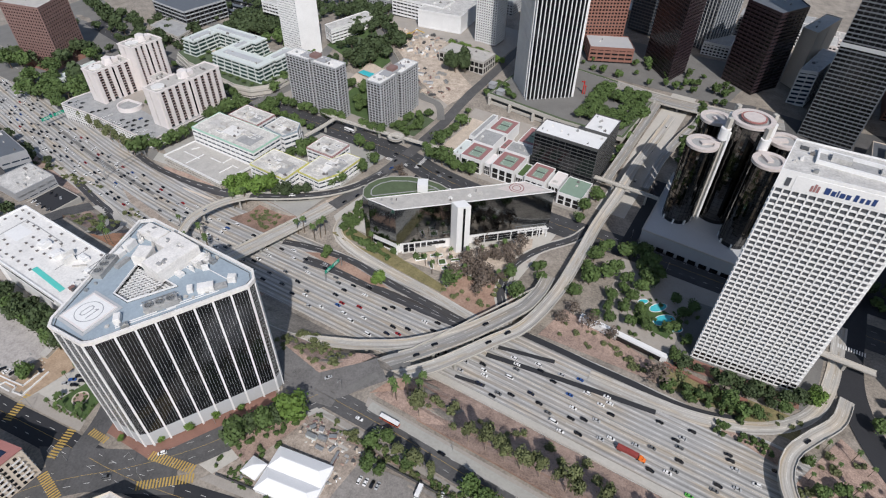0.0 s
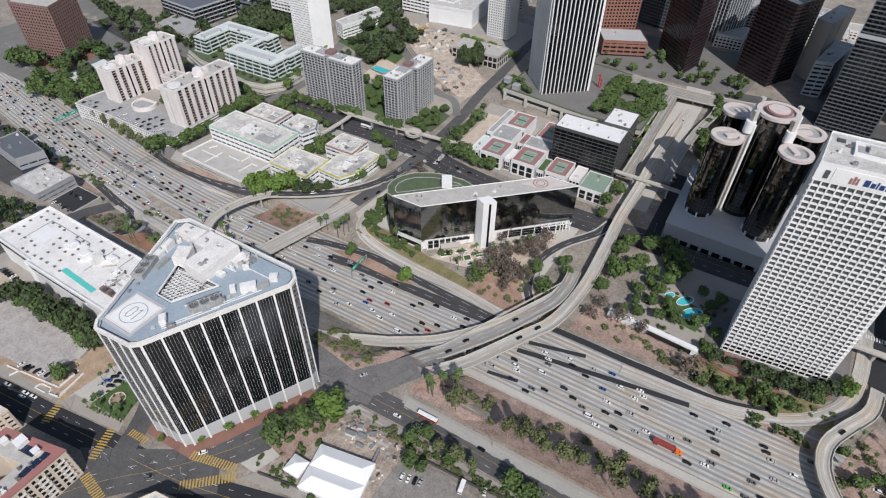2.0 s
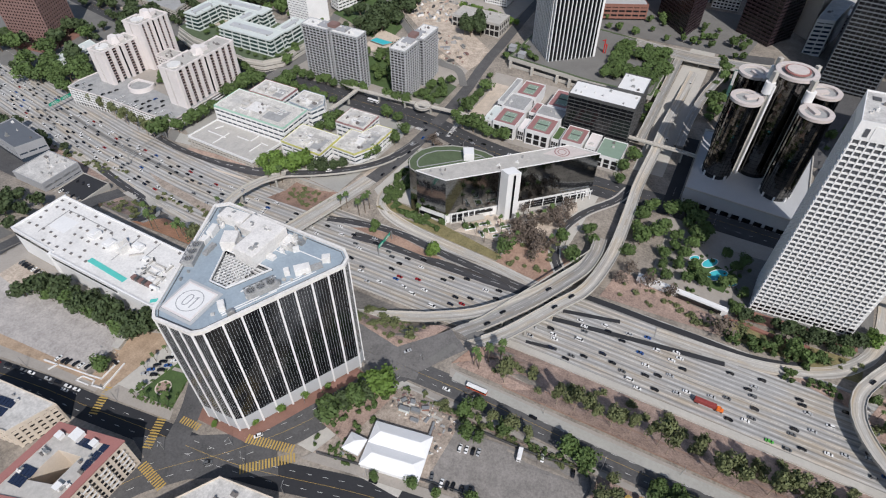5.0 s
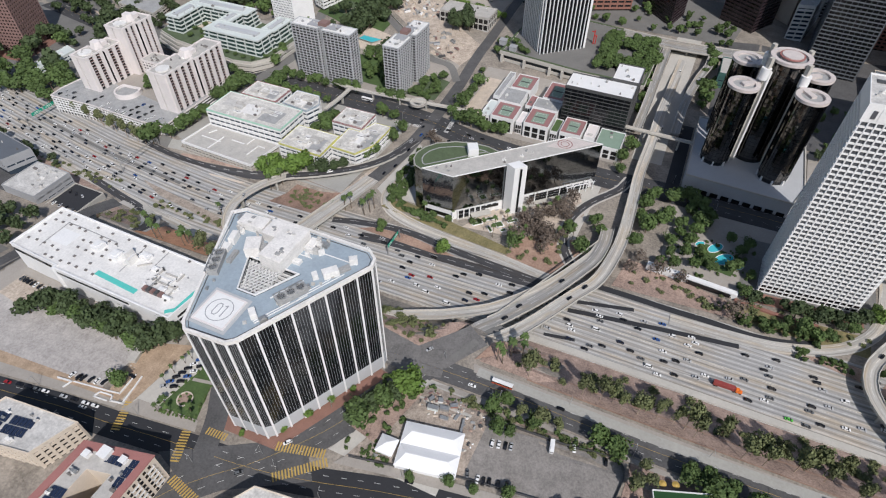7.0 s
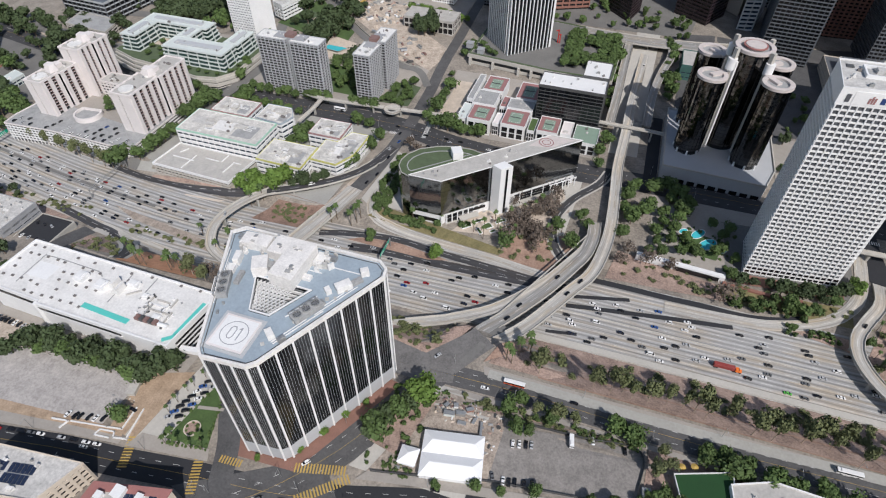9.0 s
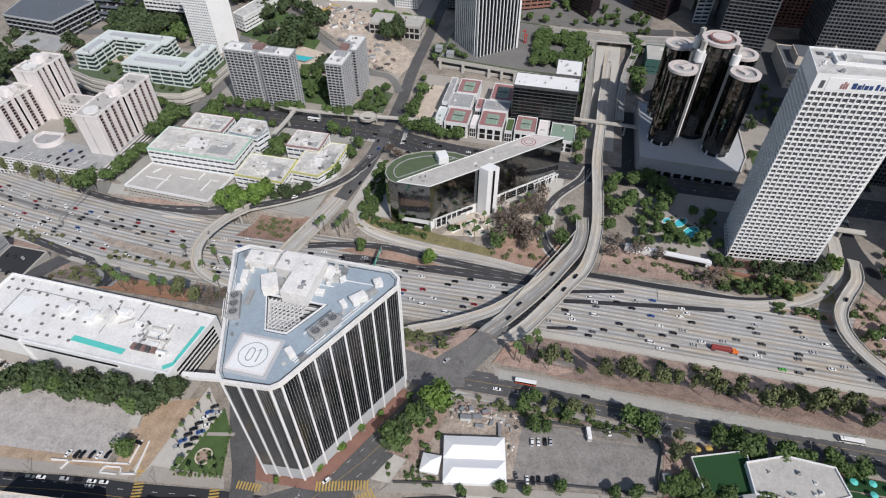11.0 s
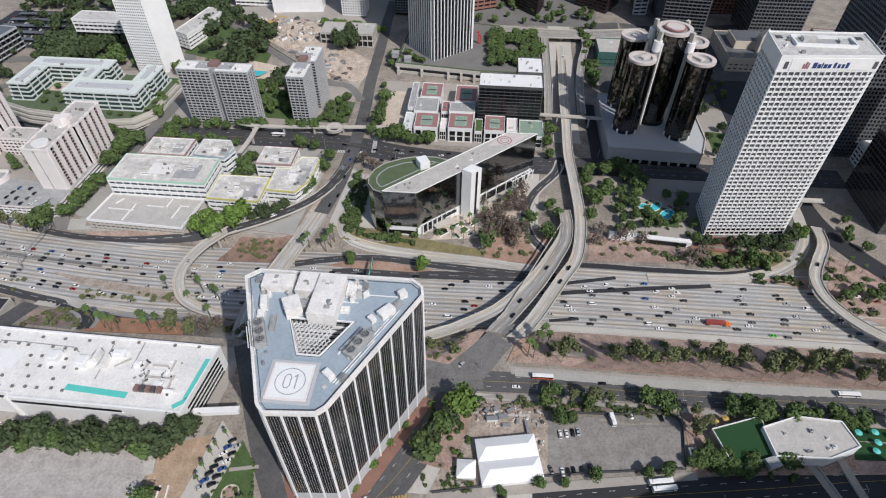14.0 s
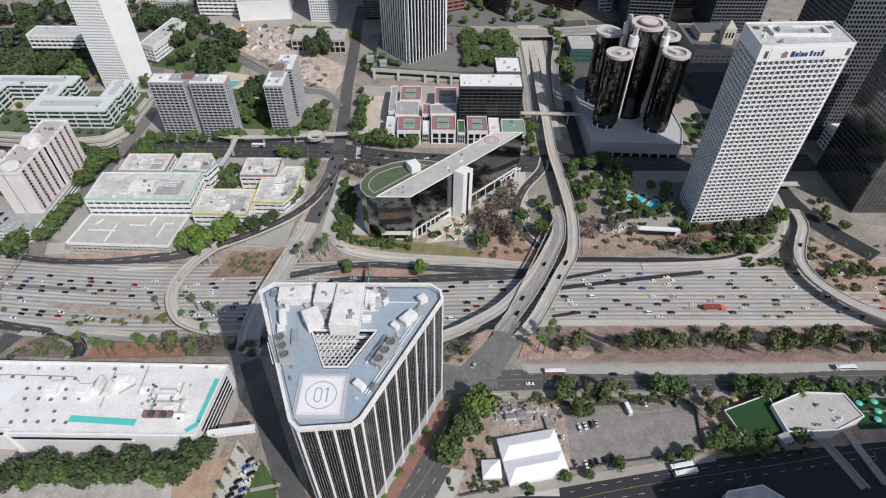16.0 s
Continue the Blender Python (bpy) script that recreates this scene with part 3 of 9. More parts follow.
patch("tent_yard", [(-172, 62), (-112, 74), (-110, 118), (-150, 118)], M_GREYDIRT, 0.4, "dusty yard round the tents", "yard")
patch("parking_right", [(-117, 74), (-43, 84), (-37, 118), (-114, 107)], M_STAINEDLOT, 0.36, "worn grey asphalt parking lot", "parking lot")
patch("school_block_right", [(-38, 82), (110, 96), (110, 122), (-36, 120)], M_DIRT, 0.3, "dusty planted ground round the low hall", "yard")
patch("frontage_pavement_north", [(-130, 136.5), (420, 141), (420, 145.5), (-132, 142)], M_WALK, 0.3, "pale pavement along the frontage street", "pavement")
patch("frontage_pavement_south", [(-150, 119), (420, 121), (420, 123.5), (-138, 122.5)], M_WALK, 0.45, "pale pavement along the frontage street", "pavement")
patch("lower_pavement", [(-176, 56.5), (-36, 80), (-36, 84.5), (-172, 62)], M_WALK, 0.42, "narrow pavement along the dark street", "pavement")

patch("office_dirt", [(-160, 300), (-134, 274), (-108, 318), (-118, 344)], M_SAND, 0.36, "pale bare soil with dry shrubs beside the office", "verge", 3.0)
patch("office_plaza", [(-192, 266), (-176, 297), (-134, 300), (-150, 272)], M_PLAZATILE, 0.42, "beige tiled plaza before the black office", "plaza")
patch("third_street_shoulder", [(-275, 280), (-263, 272), (-260, 345), (-270, 352)], M_PALECONC, 0.34, "pale concrete shoulder beside the street", "shoulder")
patch("third_street_verge", [(-300, 262), (-290, 262), (-282, 310), (-290, 318)], M_SAND, 0.32, "pale dirt between ramp and street", "verge")
patch("ramp_point", [(-208, 146), (-167, 140), (-151, 158.5), (-144, 172), (-150, 178), (-172, 167), (-200, 153)], M_DIRT, 0.36, "bare brown dirt wedge with scrub", "verge")
patch("yard_verge", [(-150, 110), (-112, 116), (-40, 117.5), (-40, 121), (-146, 120)], M_DIRT, 0.48, "strip of brown dirt with bushes along the pavement", "verge")
patch("west_freeway_verge", [(-660, 205), (-500, 184), (-500, 192), (-660, 215)], M_DIRT, 0.4, "dry brown bank along the freeway", "verge")

patch("far_terrace", [(-500, 632), (-290, 612), (-290, 705), (-520, 705)], M_WALK, 0.36, "pale paved ground beyond the building site", "plaza")
patch("tennis_court", [(-481, 551), (-478.5, 580), (-449, 568), (-450, 538)], M_ROOFGREEN, 0.9, "dark green tennis court on the slope", "court")
patch("pool_deck", [(-424, 490), (-390, 486), (-388, 520), (-422, 528)], M_PLAZATILE, 0.55, "pale tiled deck round the swimming pool", "terrace")

patch("garden_apron", [(-298, 34), (-252, 40.5), (-255, 46.5), (-294, 43)], M_WALK, 0.44, "pale paved corner before the small garden", "pavement")

# streets
FRONT = [(-200, 128), (-156, 130), (-105, 131.5), (-40, 131), (25, 132.5), (85, 135), (250, 137), (420, 138)]
laid("frontage_street", FRONT, 14, M_ASPHALT, 0.22, "dark asphalt street beside the embankment", "street", 3)
laid("bus_lane", [(-128, 138), (-40, 137.6), (25, 139), (85, 141.4), (250, 143.4), (420, 144.4)], 5.6, M_CONC, 0.33, "pale concrete bus lane along the embankment", "road", 2)
DIAGONAL = [(-262, -30), (-246, 5), (-231, 23), (-212, 41), (-193, 64), (-180, 85), (-168, 108), (-158, 128)]
laid("diagonal_street", DIAGONAL, 19, M_ASPHALT, 0.24, "asphalt street beside the dark tower", "street", 3)
LOWER = [(-700, -32), (-500, -3), (-370, 15.5), (-330, 21.5), (-297, 25.5), (-260, 31), (-206, 38), (-150, 52), (-106, 62), (-70, 68.5), (0, 79), (58, 88), (200, 105)]
laid("lower_street", LOWER, 15, M_NEWASPHALT, 0.2, "dark resurfaced asphalt street", "street", 3)
patch("crossing_asphalt", [(-262, 24), (-232, 14), (-180, 44), (-196, 62)], M_ASPHALT, 0.27, "worn asphalt of the wide crossing", "street")
patch("lower_street_pavement", [(-470, 11), (-302, 33.5), (-302, 37.5), (-470, 20)], M_WALK, 0.36, "pale pavement along the parked cars", "pavement")
patch("dark_court", [(-112, 30), (110, 40), (110, 92), (-108, 60)], M_NEWASPHALT, 0.16, "dark asphalt court beside the street", "parking lot")
laid("court_ramp_pavement", [(23, 96), (28, 82), (34, 66)], 4.2, M_WALK, 0.55, "pale pavement strip beside the sunken ramp", "pavement", 1)
laid("court_ramp_pavement_east", [(40.5, 99), (43, 84), (47, 68)], 4.2, M_WALK, 0.55, "pale pavement strip beside the sunken ramp", "pavement", 1)
wall_line("court_ramp_wall", [(25.6, 96), (30.6, 82), (36.6, 66)], 1.1, 0.4, M_PALECONC, "low concrete wall of the sunken ramp", lift=0.4)
wall_line("court_ramp_wall_east", [(38, 98), (40.6, 84), (44.4, 68)], 1.1, 0.4, M_PALECONC, "low concrete wall of the sunken ramp", lift=0.4)
SIDE = [(-236, 22), (-246, 50), (-257, 69), (-270, 94), (-281, 117), (-294, 143)]
laid("side_street", SIDE, 12, M_ASPHALT, 0.42, "narrow asphalt street between two buildings", "street", 3)
laid("junction_street", [(-200, 134), (-170, 132), (-148, 136)], 22, M_JUNCTION, 0.28, "wide asphalt junction", "street", 3)
FIG = [(-900, 470), (-700, 430), (-560, 408), (-478, 395), (-380, 394), (-290, 392), (-235, 380), (-183, 374), (-110, 372), (-40, 374), (60, 372), (160, 372)]
laid("avenue", FIG, 26, M_AVENUE, 0.34, "broad asphalt avenue with planted edges", "street", 4)
laid("far_road", [(-1100, 570), (-974, 530), (-894, 505), (-819, 479), (-769, 473), (-731, 476), (-700, 492), (-672, 540), (-660, 590), (-655, 680)], 10, M_OLDASPHALT, 0.5, "grey road curving past far halls", "street", 2)
patch("far_road_verge", [(-905, 498), (-790, 462), (-770, 470), (-890, 504)], M_SAND, 0.42, "pale bare verge beside the far road", "verge")
patch("brick_tower_plaza", [(-872, 322), (-776, 332), (-790, 410), (-880, 400)], M_BRICKWALK, 0.3, "dark red paving round the brick tower", "plaza")
patch("far_west_streets", [(-1000, 300), (-700, 285), (-660, 470), (-1000, 520)], M_OLDASPHALT, 0.16, "worn asphalt among far trees", "street", 20.0)
laid("hill_street", [(-276, 392), (-277, 436), (-280, 496), (-280, 560), (-284, 700)], 12, M_ASPHALT, 0.4, "asphalt street climbing the hill", "street", 3)
laid("west_street", [(-497, 262), (-492, 300), (-486, 340), (-482, 395), (-478, 470), (-500, 560)], 14, M_OLDASPHALT, 0.4, "worn asphalt side street", "street", 3)
laid("north_west_street", [(-560, 570), (-660, 560), (-800, 540)], 16, M_OLDASPHALT, 0.4, "worn asphalt street with trees", "street", 3)
laid("exit_ramp", [(-520, 262), (-470, 254.5), (-400, 255), (-360, 262), (-330, 274), (-307, 291), (-290, 318), (-281, 350), (-277, 385)], 6.2, M_RAMP, 0.42, "dark asphalt exit ramp curving to the avenue", "ramp", 2)
laid("entry_ramp", [(-258, 345), (-262, 312), (-265, 285), (-262, 271), (-252, 261), (-221, 254), (-160, 248), (-128, 243), (-100, 238)], 8, M_DECK, 0.42, "pale concrete entry ramp round the black office", "ramp", 2)
laid("service_ramp", [(-292, 236), (-268, 242), (-230, 246), (-188, 241), (-131, 236), (-96, 234)], 6.5, M_RAMP, 0.5, "dark asphalt ramp beside the freeway", "ramp", 2)
laid("south_west_ramp_shoulder", [(-468, 189), (-454, 187), (-437, 181.5), (-422, 174), (-410, 162), (-402, 148)], 12, M_PALECONC, 0.68, "pale concrete edges of the bending ramp", "shoulder", 2)
laid("south_west_ramp", [(-520, 200), (-472, 190), (-454, 187), (-437, 181.5), (-422, 174), (-410, 162), (-402, 148)], 7, M_RAMP, 0.75, "dark asphalt exit ramp bending south", "ramp", 2)
laid("south_collector", [(-560, 204), (-493, 195), (-446, 188), (-405, 183), (-372, 179.5), (-330, 177), (-280, 178)], 8, M_DECK, 0.42, "pale concrete collector road", "ramp", 2)
laid("tower_ramp_inner", [(-84, 247), (-53, 247), (-30, 246.5), (-6, 246.8), (20, 246), (42, 249.5), (58, 256)], 5.0, M_NEWASPHALT, 0.5, "dark asphalt lane beside the curving ramp", "ramp", 1)
laid("tower_ramp", [(-30, 238.5), (5, 240), (30, 242), (48, 246.5), (67, 254.5), (85, 269), (98, 290), (104, 324), (105, 372)], 9, M_DECK, 0.55, "curving dark ramp beside the white tower", "ramp", 2)
# Dark asphalt streets; their near-black colour also carries the shade between towers.
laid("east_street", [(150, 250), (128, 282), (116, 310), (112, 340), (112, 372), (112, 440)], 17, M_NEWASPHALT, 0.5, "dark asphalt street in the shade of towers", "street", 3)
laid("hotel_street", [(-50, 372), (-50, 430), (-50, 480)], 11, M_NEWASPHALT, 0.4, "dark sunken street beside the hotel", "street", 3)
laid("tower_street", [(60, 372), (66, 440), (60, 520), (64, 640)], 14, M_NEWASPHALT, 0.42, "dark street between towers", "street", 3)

laid("sunken_road", [(-76, 410), (-76, 470), (-75, 540), (-73, 640)], 26, M_PALECONC, 0.3, "pale concrete sunken road between walls", "road", 3)

# bridges
elevated("overpass_east", [(-134, 158, -1.6), (-121, 174.5, -4.8), (-111, 191.5, -7.5), (-93, 226, -9.6), (-81, 249, -9.8), (-75, 290, -10), (-76, 340, -10.5), (-78, 381, -11), (-77, 433, -9), (-77, 477, -7), (-75, 526, -6.5), (-73, 603, -6)], 9, M_DECK, "pale concrete overpass deck with low parapets")
elevated("overpass_west", [(-147, 156.5, -1.8), (-140, 172, -5), (-132, 184.5, -7.4), (-117, 208.3, -8.9), (-106.2, 227.2, -9.5), (-94.2, 252.2, -9.8), (-88.5, 266, -9.9), (-86, 285, -10), (-87, 302, -10)], 9.5, M_GREYDECK, "pale concrete overpass deck carrying a street", bare=((1, 190, 284),))
elevated("overpass_gore", [(-140, 157.5, -2.1), (-134, 168, -4.7), (-127.5, 179.5, -6.7)], 6.5, M_OLDASPHALT, "worn paved wedge between the two overpass decks", bare=((1, 0, 400), (-1, 0, 400)))
elevated("curved_ramp", [(-232, 150, -4), (-206, 155, -6.5), (-171, 172, -8.5), (-164, 175.9, -8.6), (-143.7, 189.1, -8.7), (-132.3, 200, -8.8), (-120.4, 214.8, -9.3), (-108.3, 233.1, -9.72), (-95.5, 258, -9.98), (-89.6, 271, -10.06), (-87.2, 284, -10.12)], 7.4, M_DECK, "curving concrete ramp bridge merging into the overpass", bare=((-1, 189, 400),))
elevated("loop_ramp_north", [(-276, 356, -18.6), (-285, 322, -17.6), (-300, 297, -16.4), (-325, 275, -15.6), (-351, 259, -15.6)], 9, M_RAMP, "dark asphalt loop ramp curving to the avenue")
elevated("loop_ramp", [(-345, 263, -15.6), (-350, 260, -15.6), (-364, 240, -16), (-370, 217, -16.6), (-365, 199, -17.4), (-353, 187, -18.5), (-330, 181, -20), (-300, 183, -22)], 8, M_DECK, "curving concrete loop ramp over the freeway")
elevated("west_bridge", [(-285, 290, -18.6), (-291, 262, -18.3), (-297, 238, -18), (-303, 205, -15.5), (-303, 175, -9), (-298, 150, -2.2), (-293, 139, 0.6)], 14, M_DECK, "pale concrete street bridge over the freeway")
laid("overpass_approach_west", [(-172, 126), (-160, 140), (-146, 156), (-140, 164)], 11, M_JUNCTION, 0.46, "asphalt approach to the overpass", "street", 3)
laid("overpass_approach_east", [(-150, 134), (-140, 150), (-133, 160)], 9, M_JUNCTION, 0.48, "asphalt approach from the overpass", "street", 3)
patch("approach_island", [(-147.5, 138.5), (-141, 141.5), (-134.4, 157), (-138.6, 158.5)], M_OLDASPHALT, 0.64, "pale concrete traffic island between the two decks", "island", 3.0)
patch("embankment_corner", [(-133, 144.5), (-127, 160), (-112, 172), (-96, 174), (-117, 144)], M_REDDIRT, 0.62, "bare reddish dirt at the corner of the embankment", "embankment", 3.0)
laid("third_street", [(-276, 385), (-277, 349), (-279, 322), (-285, 286)], 13, M_ASPHALT, 0.6, "worn asphalt street leading to the bridge", "street", 2)
laid("hill_loop", [(-84, 380), (-90, 361), (-107, 336), (-116, 313), (-117, 293), (-113, 276), (-104, 262)], 6.5, M_RAMP, 0.5, "narrow dark ramp winding up beside the viaduct", "ramp", 2)
laid("hill_loop_kerb", [(-84, 380), (-90, 361), (-107, 336), (-116, 313), (-117, 293), (-113, 276), (-104, 262)], 9.5, M_PALECONC, 0.42, "pale kerb strips along the narrow ramp", "kerb", 2)
elevated("east_flyover", [(150, 166, -5), (120, 182, -6), (98, 200, -7), (86, 222, -8), (86, 242, -8.6), (95, 260, -9.5), (108, 282, -12), (113, 306, -15.4)], 8.5, M_DECK, "curving concrete flyover over the freeway")
elevated("foot_bridge_hotel", [(-103, 440, -7), (-60, 439, -7), (-40, 438, -7)], 4, M_PALECONC, "pale concrete footbridge over the street", 1.0)
elevated("foot_bridge_avenue", [(-392, 405, -12), (-372, 402, -12), (-330, 404, -12), (-298, 407, -12), (-252, 411, -12), (-240, 411, -12)], 4, M_PALECONC, "pale concrete footbridge along the avenue", 1.0)
elevated("foot_bridge_school", [(-372, 402, -12), (-372, 380, -12), (-374, 357, -12)], 4, M_PALECONC, "pale concrete footbridge across the avenue", 1.0)
elevated("foot_bridge_tower", [(92, 331, -9), (125, 331, -9)], 5, M_PALECONC, "pale concrete footbridge beside the tower", 1.0)
rot = thing("footbridge_rotunda", "round concrete landing of the footbridge", "footbridge", at=(-298, 406, -12), kind="structure")
part("ring_deck", ring(circle(0, 0, 8.5, 40), 4.0, -1.0, 0.1), M_PALECONC, rot)
part("ring_parapet", ring(circle(0, 0, 8.6, 40), 0.35, 0.1, 1.1), M_WALK, rot)
part("column", prism(circle(0, 6.5, 0.8, 12), -8, -0.8), M_CONC, rot)
elevated("upper_street_bridge", [(-145, 612, 1.2), (-100, 608, 1.2), (-60, 608, 1.2), (-20, 612, 1.2), (30, 622, 1.0)], 22, M_GREYDECK, "broad worn street bridge above the sunken road")
elevated("flank_road_west", [(-93, 446, -9), (-92, 490, -4.5), (-92, 540, -1), (-92, 600, 1.0)], 8.5, M_GREYDECK, "worn concrete side road rising to the plaza")
elevated("flank_road_east", [(-60, 452, -10), (-59, 500, -5.5), (-53, 548, -1.5), (-47, 575, 0.4), (-46, 600, 1.0)], 8, M_GREYDECK, "worn concrete side road rising beside the hotel")
patch("flyover_bed", [(45, 243.5), (84, 236), (86, 247), (60, 249)], M_DIRT, 0.34, "planted dirt wedge between ramp and freeway", "verge")
# Asphalt with the towers' shade put into its near-black colour.
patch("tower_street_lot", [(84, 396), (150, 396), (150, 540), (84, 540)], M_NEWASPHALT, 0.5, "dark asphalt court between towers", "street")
patch("hotel_forecourt", [(-48, 340), (60, 345), (60, 360), (-48, 360)], M_WALK, 0.4, "paved forecourt opposite the hotel", "plaza")
patch("dusty_corner", [(-178, 78), (-160, 74), (-150, 112), (-160, 118)], M_DIRT, 0.5, "brown dirt under the corner trees", "verge")
patch("far_lot", [(-700, 620), (-600, 615), (-600, 720), (-720, 720)], M_OLDASPHALT, 0.4, "worn asphalt lot among trees", "parking lot")
patch("east_streets", [(-36, 484), (170, 484), (170, 690), (-36, 650)], M_ASPHALT, 0.46, "worn asphalt streets between towers", "street", 15.0)
patch("far_plaza", [(-260, 640), (-30, 640), (-10, 760), (-270, 760)], M_OLDASPHALT, 0.4, "pale paved plazas between towers", "plaza")
wall_line("yard_fence", [(-170, 62.5), (-140, 68), (-112, 75), (-75, 80.5), (-41, 85)], 1.8, 0.2, M_DARKMETALSHADE, "dark mesh fence along the yard", lift=0.3)
wall_line("lot_fence", [(-108, 111.5), (-70, 114), (-40, 116), (-41, 86)], 1.8, 0.2, M_DARKMETALSHADE, "dark mesh fence round the parking lot", lift=0.3)


# ---- buildings ----
def pane_wall(poly, z0, z1, wide, high, seed, tilt=0.035):
    """A curtain wall of single mirror panes, each a little out of true, as hung glass is. Returns a bmesh."""
    rng = random.Random(seed)
    bm = bmesh.new()
    rows = max(1, int(round((z1 - z0) / high)))
    for p, q in zip(poly, poly[1:] + poly[:1]):
        L = math.hypot(q[0] - p[0], q[1] - p[1])
        n = max(1, int(round(L / wide)))
        d = ((q[0] - p[0]) / L, (q[1] - p[1]) / L)
        for i in range(n):
            for j in range(rows):
                a, b = rng.gauss(0, tilt) * high * 0.5, rng.gauss(0, tilt) * wide * 0.5
                quad = []
                for u, v in ((0, 0), (1, 0), (1, 1), (0, 1)):
                    o = a * (v - 0.5) + b * (u - 0.5)
                    x, y = p[0] + (q[0] - p[0]) * (i + u) / n + d[1] * o, p[1] + (q[1] - p[1]) * (i + u) / n - d[0] * o
                    quad.append(bm.verts.new((x, y, z0 + (z1 - z0) * (j + v) / rows)))
                bm.faces.new(quad)
    return bm


def roof_clutter(root, poly, z, seed, count, mat=M_METAL):
    """Vents and air handlers inside a roof's outline."""
    rng = random.Random(seed)
    xs, ys = [p[0] for p in poly], [p[1] for p in poly]
    inner = grow(poly, -3.0)
    done = 0
    for _ in range(count * 12):
        x, y = rng.uniform(min(xs), max(xs)), rng.uniform(min(ys), max(ys))
        if all((b[0] - a[0]) * (y - a[1]) - (b[1] - a[1]) * (x - a[0]) > 0 for a, b in zip(inner, inner[1:] + inner[:1])):
            s = rng.uniform(0.7, 2.1)
            bm = box(x, y, z, s * rng.uniform(0.8, 2.0), s, rng.uniform(0.6, 1.8))
            add_box(bm, x + 0.2, y, z + 0.5, s * 0.5, s * 0.6, 1.6)
            part("air_handler", bm, rng.choice((M_GREYROOF if mat == M_DARKMETALSHADE else mat, M_WHITEROOF, M_BRIGHTROOF, M_VENT)), root)
            done += 1
        if done >= count:
            break


def tower(name, label, poly, z0, z1, floor=3.6, bay=4.0, glass=None, band=None, pier=None, band_h=1.2, pier_w=0.9, proud=0.5, roof=None,
          crown=0.0, base_h=0.0, base=None, base_piers=True, clutter=6, category="office tower", group="", kind="", far=False):
    """A storeyed block: a glazed core, a band at each floor, upright piers between the bays, and a roof with its parapet."""
    poly = ccw(poly)
    cx, cy = sum(p[0] for p in poly) / len(poly), sum(p[1] for p in poly) / len(poly)
    loc = [(x - cx, y - cy) for x, y in poly]
    h = z1 - z0
    root = thing(name, label, category, group, (cx, cy, z0), kind)
    part("glazing", prism(loc, -16.0 if z0 < -9 else -3.0, h - 0.1), glass or M_GLASS, root)
    out = grow(loc, proud)
    top = h - crown
    if band_h > 0:
        n = max(1, int(round((top - base_h) / floor)))
        me = mesh_of("floor_band", prism(out, 0, band_h), band)
        levels = [pose(0, 0, min(base_h + (top - base_h) * i / n - band_h * 0.5, h - band_h - 0.12)) for i in range(n + 1)]
        if far:
            joined("floor_banding", [(me, m) for m in levels], "", "").parent = root
        else:
            for m in levels:
                piece("floor_band", me, root, m=m)
    if crown:
        part("crown", prism(grow(loc, proud + 0.05), top, h), band or pier, root)
    if base_h:
        part("base", prism(grow(loc, proud * 0.9), -2.0, base_h), base or band, root)
    if pier_w > 0:
        low = 0.0 if base_piers else base_h
        me = mesh_of("pier", box(0, 0, low - 1.5, pier_w, proud * 2.4, top - low + 1.5), pier or band)
        where = []
        for a, b in zip(loc, loc[1:] + loc[:1]):
            L = math.hypot(b[0] - a[0], b[1] - a[1])
            k = max(1, int(round(L / bay)))
            ang = math.degrees(math.atan2(b[1] - a[1], b[0] - a[0]))
            for i in range(k):
                u = i / k
                where.append(pose(a[0] + (b[0] - a[0]) * u, a[1] + (b[1] - a[1]) * u, 0, 0, 0, ang))
        if far:
            joined("pier_screen", [(me, m) for m in where], "", "").parent = root
        else:
            for m in where:
                piece("pier", me, root, m=m)
    part("roof", prism(grow(loc, proud * 0.8), h - 0.1, h + 0.15), roof or M_WHITEROOF, root)
    part("parapet", ring(grow(loc, proud + 0.1), 0.45, h - 0.3, h + 1.0), band or pier, root)
    if clutter:
        roof_clutter(root, loc, h + 0.15, len(name) + int(abs(cx)), min(clutter, 2) if far else clutter)
    return root


